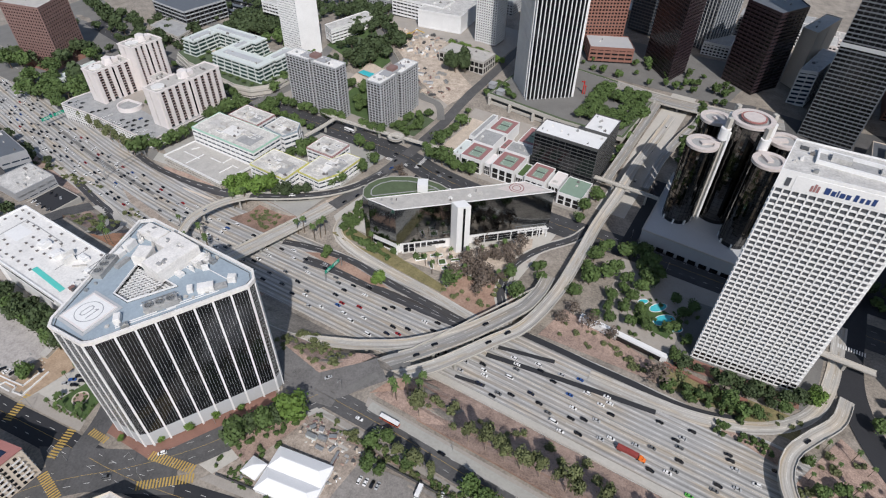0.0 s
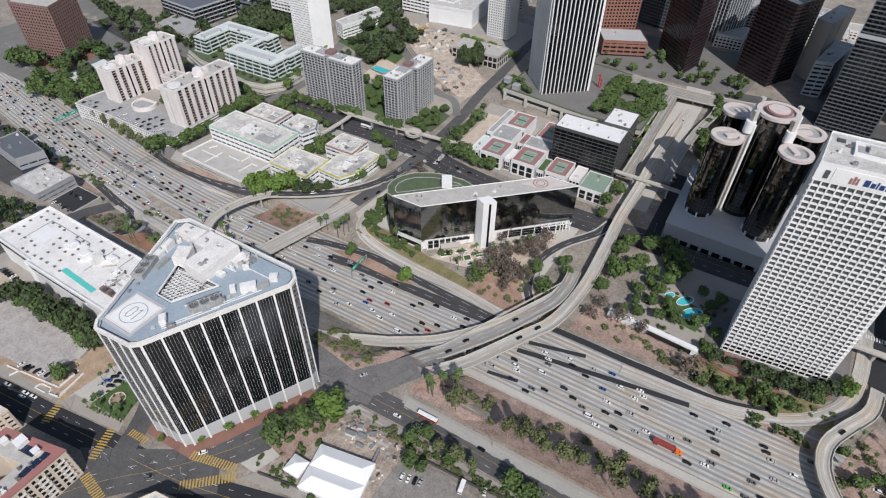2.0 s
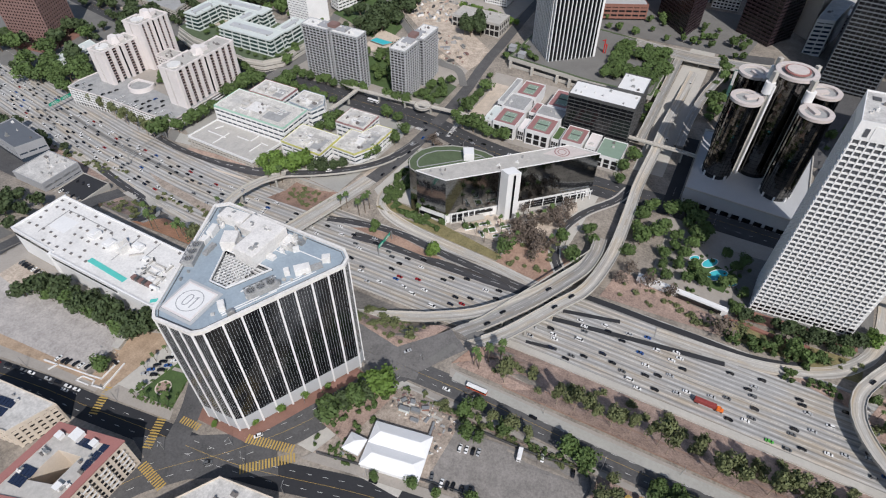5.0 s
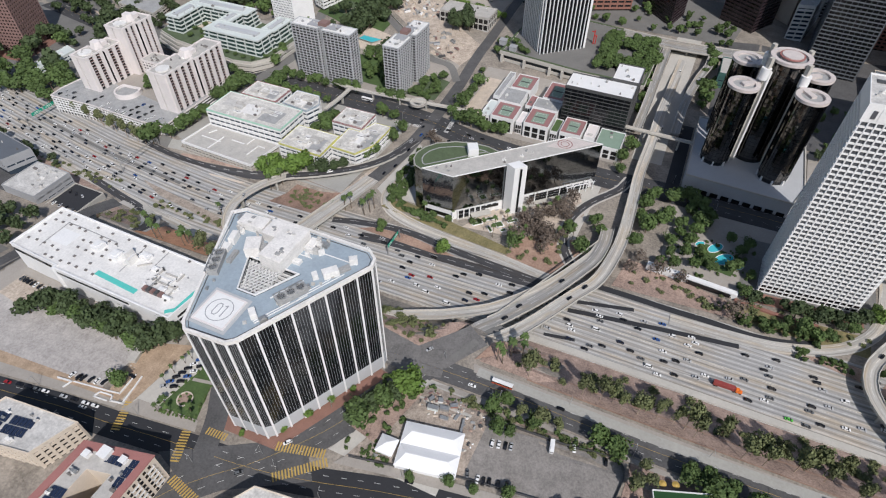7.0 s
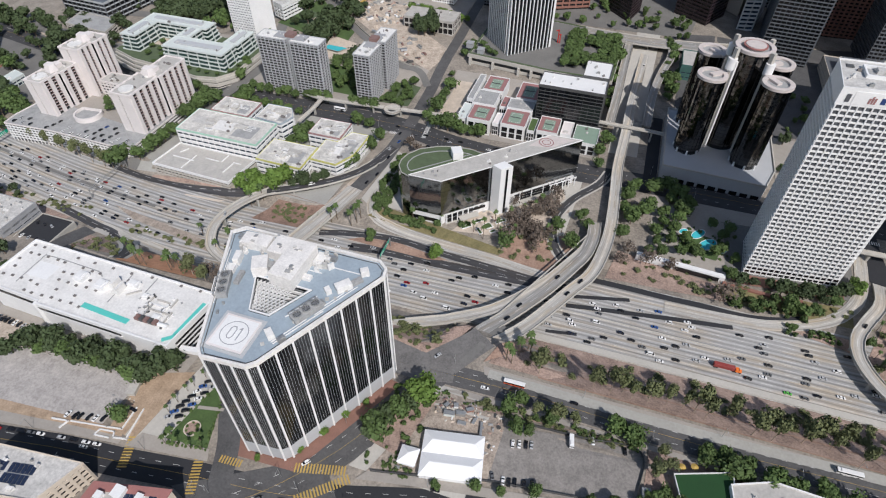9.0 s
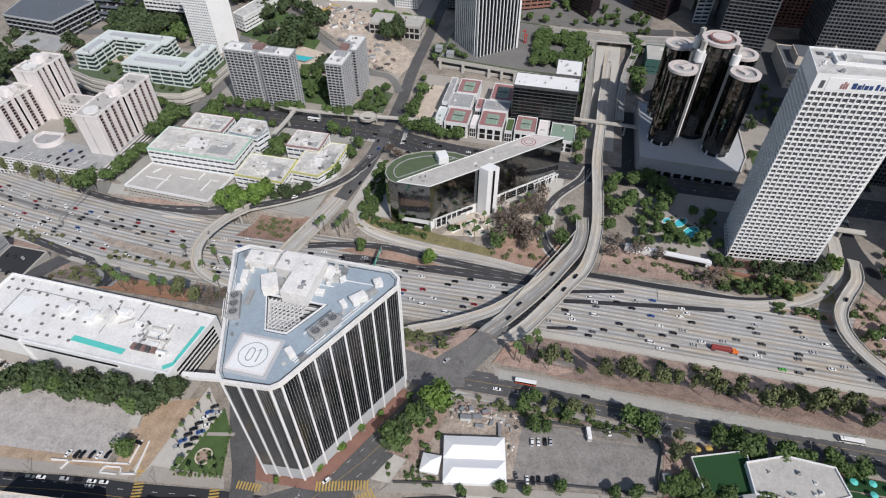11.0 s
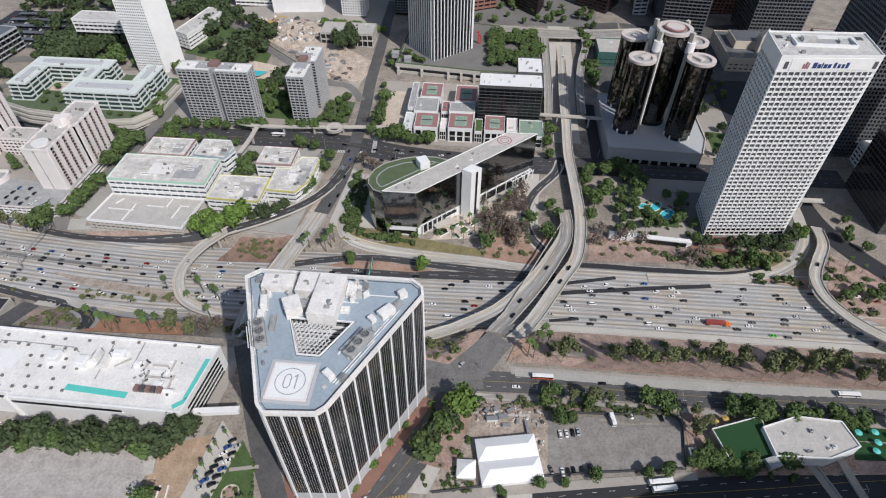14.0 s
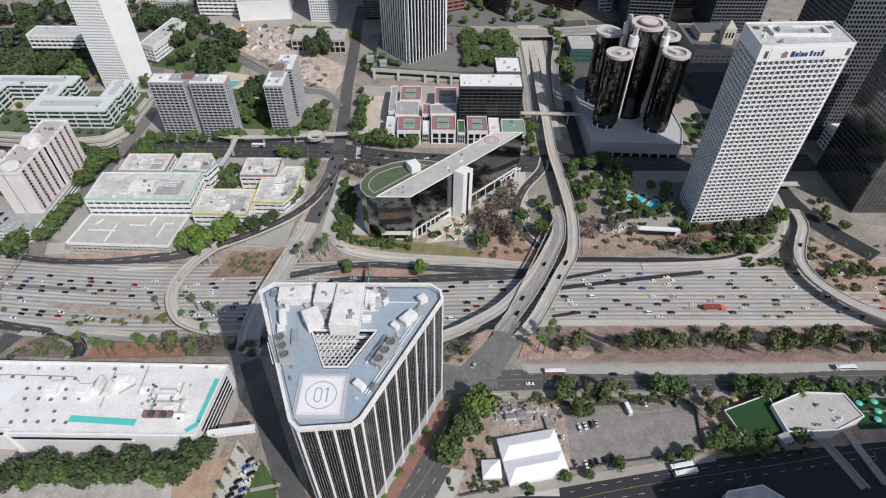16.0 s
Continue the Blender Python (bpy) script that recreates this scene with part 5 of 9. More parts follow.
def white_grid_tower():
    poly = ccw([(22, 290), (83, 296), (85, 327), (24.5, 324)])
    root = tower("white_grid_tower", "tall white concrete tower with deep window grid", poly, -16, 131, 3.55, 3.8, M_GREYGLASS, M_WHITE, M_WHITE, 1.0, 0.7, 0.75, M_WHITEROOF, crown=9.5, base_h=0.0, clutter=5)
    cx, cy = 53.6, 309.2
    ang = math.degrees(math.atan2(6, 61))
    h = 147
    part("sign_panel", box(0, -16.9, h - 8.6, 50, 0.5, 7.6, ang), M_WHITE, root, "plain white sign panel")
    for x in (-27.5, 27.5):
        part("corner_slot", box(x, -17.0 + x * 0.098, h - 7.6, 2.2, 0.5, 4.6, ang), M_GREYGLASS, root)
    bm = bmesh.new()
    for x, wd, hh in ((-9.8, 2.4, 3.6), (-7.0, 1.9, 2.6), (-5.2, 0.7, 3.6), (-3.2, 2.1, 2.6), (-0.6, 1.9, 2.6)):
        add_box(bm, x, -17.25 + x * 0.098, h - 7.2 - x * 0.004, wd, 0.25, hh, ang)
    part("blue_bars", bm, M_SIGNBLUE, root, "dark blue sign bars")
    bm = bmesh.new()
    for x, hh in ((2.6, 3.6), (5.2, 2.6), (7.7, 2.6), (10.2, 3.6)):
        add_box(bm, x, -17.25 + x * 0.098, h - 7.2, 1.6, 0.25, hh, ang)
    part("light_blue_bars", bm, M_SIGNBLUE, root)
    bm = bmesh.new()
    for x, hh in ((-16.6, 3.2), (-15.2, 4.4), (-13.8, 3.6)):
        add_box(bm, x, -17.25 + x * 0.098, h - 7.5, 1.0, 0.25, hh, ang)
    part("red_mark", bm, M_CTPINK, root)
    part("roof_pit", ring(rect(-19, -4.6, 18.5, 8.6), 1.0, h + 0.15, h + 2.2), M_WHITE, root)
    part("pit_floor", box(0, 2, h + 0.15, 35.5, 11.0, 0.25), M_GREYROOF, root)
    part("pit_housing", box(-8, 4, h + 0.3, 9, 5, 2.4), M_WHITEROOF, root)
    part("pit_housing", box(12, 3, h + 0.3, 5, 4, 1.8), M_WHITEROOF, root)
    part("corner_hatch", box(-25, 8, h + 0.15, 4, 4, 0.4), M_DARKMETALSHADE, root)
    part("corner_hatch", box(25, 10, h + 0.15, 4, 4, 0.4), M_DARKMETALSHADE, root)
    part("entry_level", prism(grow([(x - cx, y - cy) for x, y in poly], -3), -1, 6), M_GLASS, root)
    # Black ring at the foot stands in for the shade within the open colonnade.
    part("colonnade_void", ring(grow([(x - cx, y - cy) for x, y in ccw(poly)], 0.45), 1.2, 0.2, 6.4), M_GLASS, root)
    return root


def hotel():
    root = thing("cylinder_hotel", "hotel of bronze mirror-glass cylinders on a pale podium", "hotel", at=(0, 432, -18.5))
    part("podium", prism(ccw([(-43, -48), (38, -52), (46, -28), (46, 46), (-43, 46)]), -1, 15.5), M_SPANDREL, root)
    part("podium_rim", ring(ccw([(-43.5, -48.5), (38.5, -52.5), (46.5, -28.2), (46.5, 46.5), (-43.5, 46.5)]), 1.0, 15.5, 16.7), M_PALECONC, root)
    for i in range(9):
        part("podium_opening", box(-34 + i * 8.4, -48.6 - i * 0.42, 1.0, 6, 1.0, 4, -2.8), M_GLASS, root)
    cyl = (("low", -25, -15, 11.2, 85.5), ("low", 21, -22, 11.2, 89.5), ("low", 27, 22, 11.2, 85.5), ("low", -25, 30, 11.2, 85.5), ("core", 1.0, 5, 14.5, 103.5))
    for kind, x, y, r, top in cyl:
        c = part("cylinder_core", prism(circle(x, y, r - 0.4, 48), 15, top - 3), M_GLASS, root)
        part("mirror_glass", pane_wall(circle(x, y, r, 40), 19, top - 3, 1.7, 3.4, int(x * 7 + y), 0.035), M_BRONZEGLASS, root)
        joint = mesh_of("floor_joint", ring(circle(x, y, r + 0.12, 40), 0.4, 0, 0.14), M_GLASS)
        for i in range(int((top - 22) / 3.4)):
            piece("floor_joint", joint, c, m=pose(0, 0, 21 + i * 3.4))
        fin = mesh_of("glass_fin", box(0, 0, 17, 0.14, 0.36, top - 20), M_GLASS)
        for k in range(24):
            a = radians(k * 15)
            piece("glass_fin", fin, c, m=pose(x + r * math.cos(a), y + r * math.sin(a), 0, 0, 0, k * 15 + 90))
        part("white_cap", ring(circle(x, y, r + 0.6, 48), 3.6, top - 2.2, top), M_CAPSTONE, root)
        part("cap_floor", prism(circle(x, y, r - 2, 40), top - 3.0, top - 1.6), M_GREYROOF, root)
        if kind == "low":
            ux, uy = (1 - x), (5 - y)
            L = math.hypot(ux, uy)
            part("cap_spine", box(x + ux / L * 6, y + uy / L * 6, top - 2.0, 15, 4.5, 2.2, math.degrees(math.atan2(uy, ux))), M_CAPSTONE, root)
            for k in range(8):
                a = radians(k * 45)
                part("footing", box(x + (r + 0.2) * math.cos(a), y + (r + 0.2) * math.sin(a), 15, 1.2, 1.2, 4.5, k * 45), M_WHITE, root)
        else:
            part("revolving_rim", ring(circle(x, y, 9.0, 40), 1.2, top, top + 0.9), M_PINK, root)
            part("cap_disc", prism(circle(x, y, 7.5, 40), top - 1.6, top + 1.3), M_CAPSTONE, root)
    for x, y in ((-13, -7), (13, -8), (14, 17), (-12, 18)):
        part("lift_shaft", box(x, y, 15, 3.2, 3.2, 90, 45), M_PALECONC, root)
        part("lift_shaft", box(x + 2.6, y + (1.5 if y > 0 else -1.5), 15, 2.0, 2.0, 80, 45), M_WHITE, root)
        cap = prism(circle(x * 1.05, y * 1.05, 3.6, 20), 88, 97)
        part("shaft_head", cap, M_WHITE, root)
    return root


def apartment_slab(name, label, x0, y0, x1, y1, z0, z1, split, along_x):
    """A slab of flats in two offset halves, with rows of small balconies."""
    halves = ((x0, y0, x0 + (x1 - x0) * split, y1), (x0 + (x1 - x0) * (split + 0.1), y0 - 1, x1, y1 - 1)) if along_x else ((x0, y0, x1, y0 + (y1 - y0) * split), (x0 + 3, y0 + (y1 - y0) * (split + 0.1), x1 + 3, y1))
    root = thing(name, label, "apartment tower", "grey apartment slabs", ((x0 + x1) / 2, (y0 + y1) / 2, z0))
    ox, oy = (x0 + x1) / 2, (y0 + y1) / 2
    h = z1 - z0
    part("link", box(0, 1.0, -1, (x1 - x0) * (0.5 if along_x else 0.7), (y1 - y0) * (0.7 if along_x else 0.5), h + 2.5), M_GREYCONC, root)
    for a, b, c, d in halves:
        loc = rect(a - ox, b - oy, c - ox, d - oy)
        part("glazing", prism(loc, -1, h), M_GLASS, root)
        me = mesh_of("balcony_band", prism(grow(loc, 0.8), 0, 0.95), M_GREYCONC)
        for i in range(int(h / 2.9) + 1):
            piece("balcony_band", me, root, m=pose(0, 0, i * 2.9))
        pm = mesh_of("fin", box(0, 0, -1, 0.34, 1.9, h + 1.2), M_SPANDREL)
        for p, q in zip(loc, loc[1:] + loc[:1]):
            L = math.hypot(q[0] - p[0], q[1] - p[1])
            k = max(1, int(L / 3.9))
            for i in range(k):
                piece("fin", pm, root, m=pose(p[0] + (q[0] - p[0]) * i / k, p[1] + (q[1] - p[1]) * i / k, 0, 0, 0, math.degrees(math.atan2(q[1] - p[1], q[0] - p[0]))))
        part("roof", prism(grow(loc, 0.6), h, h + 0.3), M_BRIGHTROOF, root)
        part("parapet", ring(grow(loc, 0.9), 0.4, h, h + 1.2), M_SPANDREL, root)
        roof_clutter(root, loc, h + 0.3, int(abs(a)), 5)
    part("lift_house", box(0, 1.0, h + 0.3, 9 if along_x else 8, 9, 4.4), M_BROWNSTONE, root)
    return root


def pale_tower(name, label, x0, y0, x1, y1, z0, z1, hi, step=2.6):
    """A pale pink tower in two offset halves: broad piers, recessed balconies between them, plain end walls with one row of slots, a disc on the roof."""
    root = thing(name, label, "apartment tower", "pale ribbed towers", ((x0 + x1) / 2, (y0 + y1) / 2, z0))
    w, d, h = x1 - x0, y1 - y0, z1 - z0
    for half in range(2):
        a, b = (-d / 2, -0.6) if half == 0 else (0.6, d / 2)
        ox = -step / 2 if half == 0 else step / 2
        loc = rect(ox - w / 2 + 1.4, a + 0.4, ox + w / 2 - 1.4, b - 0.4)
        part("glazing", prism(loc, -1, h - 0.2), M_GLASS, root)
        slab = mesh_of("balcony_slab", prism(rect(ox - w / 2 + 0.5, a + 0.5, ox + w / 2 - 0.5, b - 0.5), 0, 0.35), M_PALEPINK)
        rail = mesh_of("balcony_rail", ring(rect(ox - w / 2 + 0.6, a + 0.5, ox + w / 2 - 0.6, b - 0.5), 0.12, 0.35, 1.15), M_BROWNSTONE)
        for i in range(1, int(h / 2.9)):
            piece("balcony_slab", slab, root, m=pose(0, 0, i * 2.9))
            piece("balcony_rail", rail, root, m=pose(0, 0, i * 2.9))
        k = max(2, int(round((b - a) / 8.2)))
        pier = mesh_of("pier", prism([(-1.2, -1.9), (0.9, -1.9), (0.9, 1.5), (-0.2, 2.2), (-1.2, 2.2)], -1, h + 0.9), M_PALEPINK)
        for i in range(k + 1):
            y = a + 1.9 + (b - a - 3.8) * i / k
            for s in (-1, 1):
                piece("pier", pier, root, m=pose(ox + s * (w / 2 - 0.4), y, 0, 0, 0, 0 if s > 0 else 180))
        for s, y in ((-1, a), (1, b)):
            if (half == 0) == (s < 0):
                part("end_wall", box(ox - w * 0.3, y, -1, w * 0.4, 1.2, h + 1.8), M_PALEPINK, root)
                part("end_wall", box(ox + w * 0.22, y, -1, w * 0.52, 1.2, h + 1.8), M_PALEPINK, root)
        part("roof", prism(grow(loc, 0.9), h, h + 0.3), M_BEIGEROOF, root)
        part("parapet", ring(grow(loc, 1.5), 0.6, h - 0.6, h + 1.2), M_PALEPINK, root)
        roof_clutter(root, loc, h + 0.3, int(abs(x0)) + half, 4)
    part("roof_disc", prism(circle(-step / 2, -d / 2 + 9, 6.5, 32), h + 0.3, h + 1.6), M_BRIGHTROOF, root)
    part("lift_house", prism([(-5, -2), (4, -4), (6, 4), (1, 8), (-6, 6)], h, h + hi + 3, [(-4, -1), (3, -2), (5, 3), (1, 6), (-5, 5)]), M_PALEPINK, root)
    part("lift_shoulder", box(-1, 9, h, 8, 7, hi), M_PALEPINK, root)
    return root


def terraced(name, label, poly, z0, z1, trim, floors, cat="school", wall=None, group="school blocks"):
    """A low block with continuous window bands, a coloured edge and a cluttered pale roof."""
    poly = ccw(poly)
    cx, cy = sum(p[0] for p in poly) / len(poly), sum(p[1] for p in poly) / len(poly)
    loc = [(x - cx, y - cy) for x, y in poly]
    h = z1 - z0
    root = thing(name, label, cat, group, (cx, cy, z0))
    part("glazing", prism(grow(loc, -0.8), -8, h - 0.2), M_BLUEGLASS, root)
    me = mesh_of("floor_band", prism(loc, 0, h / floors * 0.52), wall or M_WHITE)
    for i in range(floors):
        piece("floor_band", me, root, m=pose(0, 0, (i + 0.44) * h / floors - 0.1))
    post = mesh_of("post", box(0, 0, -1, 0.5, 0.5, h), wall or M_WHITE)
    for p, q in zip(loc, loc[1:] + loc[:1]):
        k = max(1, int(math.hypot(q[0] - p[0], q[1] - p[1]) / 6))
        for i in range(k):
            piece("post", post, root, m=pose(p[0] + (q[0] - p[0]) * i / k, p[1] + (q[1] - p[1]) * i / k, 0))
    part("coloured_edge", ring(grow(loc, 0.12), 0.5, h - 0.8, h + 0.1), trim, root)
    part("roof", prism(grow(loc, -0.1), h - 0.2, h + 0.2), M_SCHOOLROOF, root)
    part("parapet", ring(loc, 0.5, h - 0.3, h + 0.75), wall or M_WHITE, root)
    part("coloured_coping", ring(grow(loc, 0.14), 0.45, h + 0.4, h + 0.9), trim, root)
    for k in range(3):
        xs, ys = [p[0] for p in loc], [p[1] for p in loc]
        part("roof_patch", box(min(xs) * 0.6 + (max(xs) - min(xs)) * 0.28 * k, (min(ys) + max(ys)) / 2 + 2 - 2 * k, h + 0.21, (max(xs) - min(xs)) * 0.24, (max(ys) - min(ys)) * (0.3 + 0.12 * k), 0.05), (M_WHITEROOF, M_BRIGHTROOF, M_GREYROOF)[k], root)
    rng = random.Random(int(abs(cx)))
    for i in range(4):
        x, y = rng.uniform(-0.25, 0.25) * (max(p[0] for p in loc) - min(p[0] for p in loc)), rng.uniform(-0.2, 0.2) * (max(p[1] for p in loc) - min(p[1] for p in loc))
        part("raised_roof", box(x, y, h + 0.15, rng.uniform(4, 12), rng.uniform(3, 6), rng.uniform(0.6, 2.2)), rng.choice((M_SCHOOLROOF, M_WHITEROOF, M_BEIGEROOF)), root)
    for i in range(3):
        x, y = rng.uniform(-0.3, 0.3) * (max(p[0] for p in loc) - min(p[0] for p in loc)), rng.uniform(-0.25, 0.25) * (max(p[1] for p in loc) - min(p[1] for p in loc))
        part("light_well_kerb", ring(rect(x - 4, y - 1.1, x + 4, y + 1.1), 0.4, h, h + 0.9), M_WHITE, root)
        # The well has no depth: a thin dark sheet stands in for its shade.
        part("light_well", box(x, y, h + 0.2, 7.2, 1.4, 0.08), M_DARKMETALSHADE, root)
    roof_clutter(root, loc, h + 0.2, int(abs(cx)), 9, M_WHITEROOF)
    return root


def court_house(name, label, x0, y0, x1, y1, z0, z1, top):
    root = thing(name, label, "club building", "roof courts", ((x0 + x1) / 2, (y0 + y1) / 2, z0))
    w, d, h = x1 - x0, y1 - y0, z1 - z0
    part("wall_block", box(0, 0, -2, w, d, h + 2), M_WHITE, root)
    part("parapet", ring(rect(-w / 2, -d / 2, w / 2, d / 2), 0.4, h, h + 0.9), M_WHITE, root)
    if top == "court":
        part("court_surround", box(0, 0, h, w - 1, d - 1, 0.12), M_CTPINK, root)
        part("court", box(0, 0, h + 0.12, w * 0.52, d * 0.66, 0.05), M_CTGREEN, root)
        lines = ring(rect(-w * 0.2, -d * 0.27, w * 0.2, d * 0.27), 0.15, h + 0.17, h + 0.2)
        part("court_line", lines, M_PAINT, root)
        part("net", box(0, 0, h + 0.17, w * 0.46, 0.08, 1.0), M_DARKMETALSHADE, root)
    else:
        part("roof", box(0, 0, h, w - 1, d - 1, 0.12), top, root)
        roof_clutter(root, rect(-w / 2, -d / 2, w / 2, d / 2), h + 0.1, int(abs(x0)), 2)
    for i in (-0.31, 0.0, 0.31):
        part("tall_window", box(w * i, -d / 2, h * 0.12, w * 0.22, 0.6, h * 0.3), M_GLASS, root)
        part("tall_window", box(w * i, -d / 2, h * 0.5, w * 0.22, 0.6, h * 0.3), M_GLASS, root)
    return root


def tent(name, label, x, y, z, w, d, eave, ridge, turn, peak):
    root = thing(name, label, "tent", at=(x, y, z), turn=turn)
    base = rect(-w / 2, -d / 2, w / 2, d / 2)
    top = rect(-w * peak, -0.4, w * peak, 0.4)
    if peak > 0.1:
        for s in (-1, 1):
            half = rect(-w / 2 - 0.4, min(0, s * (d / 2 + 0.4)), w / 2 + 0.4, max(0, s * (d / 2 + 0.4)))
            part("canopy", prism(half, eave, ridge, rect(-w * 0.36, s * d / 4 - 0.3, w * 0.36, s * d / 4 + 0.3)), M_TENT, root)
    else:
        part("canopy", prism(grow(base, 0.4), eave, ridge, top), M_TENT, root)
    part("valance", ring(grow(base, 0.4), 0.1, eave - 0.5, eave), M_TENT, root)
    wall = ring(base, 0.1, 0, eave)
    part("side_cloth", wall, M_TENT, root)
    for px, py in base:
        part("pole", box(px, py, -0.5, 0.18, 0.18, eave + 0.5), M_METAL, root)
    return root


dark_tower()
long_white_building()
black_office()
white_grid_tower()
hotel()
apartment_slab("grey_apartment_slab", "long grey concrete apartment slab with many small balconies", -441, 413, -374, 428, -19.5, 37.5, 0.45, True)
apartment_slab("grey_apartment_slab", "narrow grey concrete apartment slab end-on to the avenue", -341, 420, -325, 482, -20, 31, 0.42, False)
pale_tower("pale_ribbed_tower", "pale pink ribbed apartment tower with roof disc", -522, 296, -500, 370, -15, 24, 4)
pale_tower("pale_ribbed_tower", "pale pink ribbed apartment tower beside the parking lot", -620, 294, -600, 336, -15, 20, 4)
pale_tower("pale_ribbed_tower", "taller pale pink ribbed apartment tower behind", -612, 336.5, -589, 372, -15, 34, 4)

tower("brick_red_tower", "dusky red-brown office tower with square windows", [(-789, 352), (-847, 338), (-868, 386), (-812, 401)], -38, 33, 3.9, 4.2, M_GLASS, M_BROWNSTONE, M_BROWNSTONE, 1.7, 1.7, 0.7, M_BEIGEROOF, far=True)
tower("striped_tower", "tall dark tower with pale vertical piers", [(-214, 528), (-175, 562), (-205, 596), (-244, 562)], 0, 228, 4, 4.3, M_GLASS, M_DARKMETALSHADE, M_WHITE, 0, 0.95, 1.0, M_GREYROOF)
tower("dark_office_block", "dark glass office block with a white roof", rect(-162, 432, -103, 457), -18, 25, 3.6, 6, M_GLASS, M_DARKMETALSHADE, M_DARKMETALSHADE, 0.6, 0.12, 0.3, M_WHITE, crown=1.6, clutter=8)
tower("dark_office_wing", "dark glass office wing with a white roof", rect(-126, 457.5, -102.5, 488), -18, 27, 3.6, 6, M_GLASS, M_DARKMETALSHADE, M_DARKMETALSHADE, 0.6, 0.12, 0.3, M_WHITE, crown=1.6, clutter=5)
wt = tower("white_tower", "slender white apartment tower with punched windows", [(-541, 507), (-511, 506), (-498, 527), (-530, 540)], -18, 95, 3.0, 2.2, M_GREYGLASS, M_WHITE, M_WHITE, 1.6, 0.8, 0.4, M_WHITEROOF, category="apartment tower", far=True)
part("end_wall", box(15.9, -3.2, -2, 25.5, 1.8, 114, 58.2), M_WHITE, wt, "blank white end wall")
tower("rust_brick_tower", "rust-coloured office tower with square windows", [(-222, 704), (-178, 733), (-205, 775), (-250, 745)], 0, 180, 4, 4, M_GLASS, M_BRICK, M_BRICK, 1.8, 1.6, 0.6, M_BEIGEROOF, far=True)
tower("brown_glass_tower", "dark brown glass tower", [(-139, 709), (-99, 665), (-89, 702), (-118, 744)], -6, 190, 4, 3.2, M_GLASS, M_DARKGRANITE, M_DARKGRANITE, 1.3, 0.5, 0.4, M_GREYROOF, far=True)
tower("dark_red_tower", "dark red granite tower with banded windows", [(-12, 683), (9, 722), (-8, 754), (-38, 752), (-48, 709)], -8, 85, 4, 6, M_GLASS, M_DARKGRANITE, M_DARKGRANITE, 1.9, 0.4, 0.5, M_DARKSTEEL, far=True)
gbt = tower("grey_banded_tower", "dark grey tower of stacked window rows", [(45, 634), (94, 629), (108, 735), (58, 740)], -10, 200, 3.9, 4.8, M_GLASS, M_DARKSTEEL, M_DARKSTEEL, 1.15, 0.3, 0.5, M_GREYROOF, far=True)
part("pale_band", ring(grow(ccw([(-31.2, -50.5), (17.8, -55.5), (31.8, 50.5), (-18.2, 55.5)]), 0.9), 1.2, 92, 95.5), M_SPANDREL, gbt, "pale band round the middle storeys")
tower("low_white_hall", "long low white building with slatted side", [(25, 696), (42, 700), (58, 765), (40, 772)], -8, 30, 4.5, 8, M_BLUEGLASS, M_WHITE, M_WHITE, 2.4, 1.2, 0.4, M_WHITEROOF, category="office building", far=True)
tower("beige_slab", "blank beige slab tower behind the dark red one", [(12, 744), (27, 735), (46, 800), (30, 806)], -8, 57, 40, 40, M_CREAM, M_CREAM, M_CREAM, 1.0, 0.6, 0.3, M_BEIGEROOF, clutter=3, far=True)
tower("blue_striped_tower", "dark blue glass tower with pale vertical piers", [(-108, 792), (-82, 780), (-62, 812), (-90, 830)], -6, 150, 4, 5, M_BLUEGLASS, M_DARKSTEEL, M_SPANDREL, 0.8, 0.9, 0.8, M_GREYROOF, far=True)
tower("dark_blue_tower", "dark blue glass tower behind the rust one", [(-190, 800), (-150, 788), (-138, 830), (-180, 842)], 0, 165, 4, 4, M_BLUEGLASS, M_DARKSTEEL, M_DARKSTEEL, 1.2, 0.5, 0.4, M_GREYROOF, far=True)
tower("dark_glass_tower", "very dark glass tower in shade", rect(158, 302, 216, 364), -14, 112, 4, 3.6, M_SMOKEGLASS, M_DARKMETALSHADE, M_DARKMETALSHADE, 0.6, 0.2, 0.2, M_GREYROOF, far=True)
tower("grey_row_tower", "dark grey tower with rows of square windows", rect(150, 408, 238, 470), -14, 150, 3.8, 3.2, M_GLASS, M_DARKSTEEL, M_DARKSTEEL, 1.3, 1.0, 0.5, M_GREYROOF, far=True)
# Out of view; added only to cast its shadow over the lower street.
tower("shade_tower", "unseen tall plain tower added to shade the dark street", [(7, -22), (52, 1), (86, 9), (140, 14), (150, -30), (20, -70)], 0, 125, 4, 5, M_GLASS, M_CREAM, M_CREAM, 1.6, 1.4, 0.5, M_WHITEROOF, far=True)
tower("small_white_block", "small white low block beside the tower", rect(178, 373, 200, 403), -14, 5, 4, 6, M_BLUEGLASS, M_WHITE, M_WHITE, 2, 0.8, 0.4, M_WHITEROOF, category="building")

# the deck below the striped tower
deck = thing("plaza_deck", "raised concrete plaza with openings below", "plaza", at=(-177, 565, -20), kind="structure")
dloc = [(x + 177, y - 565) for x, y in ccw([(-255, 519), (-163, 508), (-100, 508), (-97, 620), (-250, 640)])]
part("deck_slab", prism(dloc, 16, 20), M_PALECONC, deck)
# Solid dark core stands in for the shade under the deck.
part("deck_core", prism(grow(dloc, -4), -4, 16), M_DARKMETALSHADE, deck)
part("deck_planter", ring(grow(dloc, -0.5), 2.0, 20, 20.7), M_ROOFGREEN, deck)
part("deck_paving", prism(grow(dloc, -3), 20, 20.12), M_OLDASPHALT, deck)
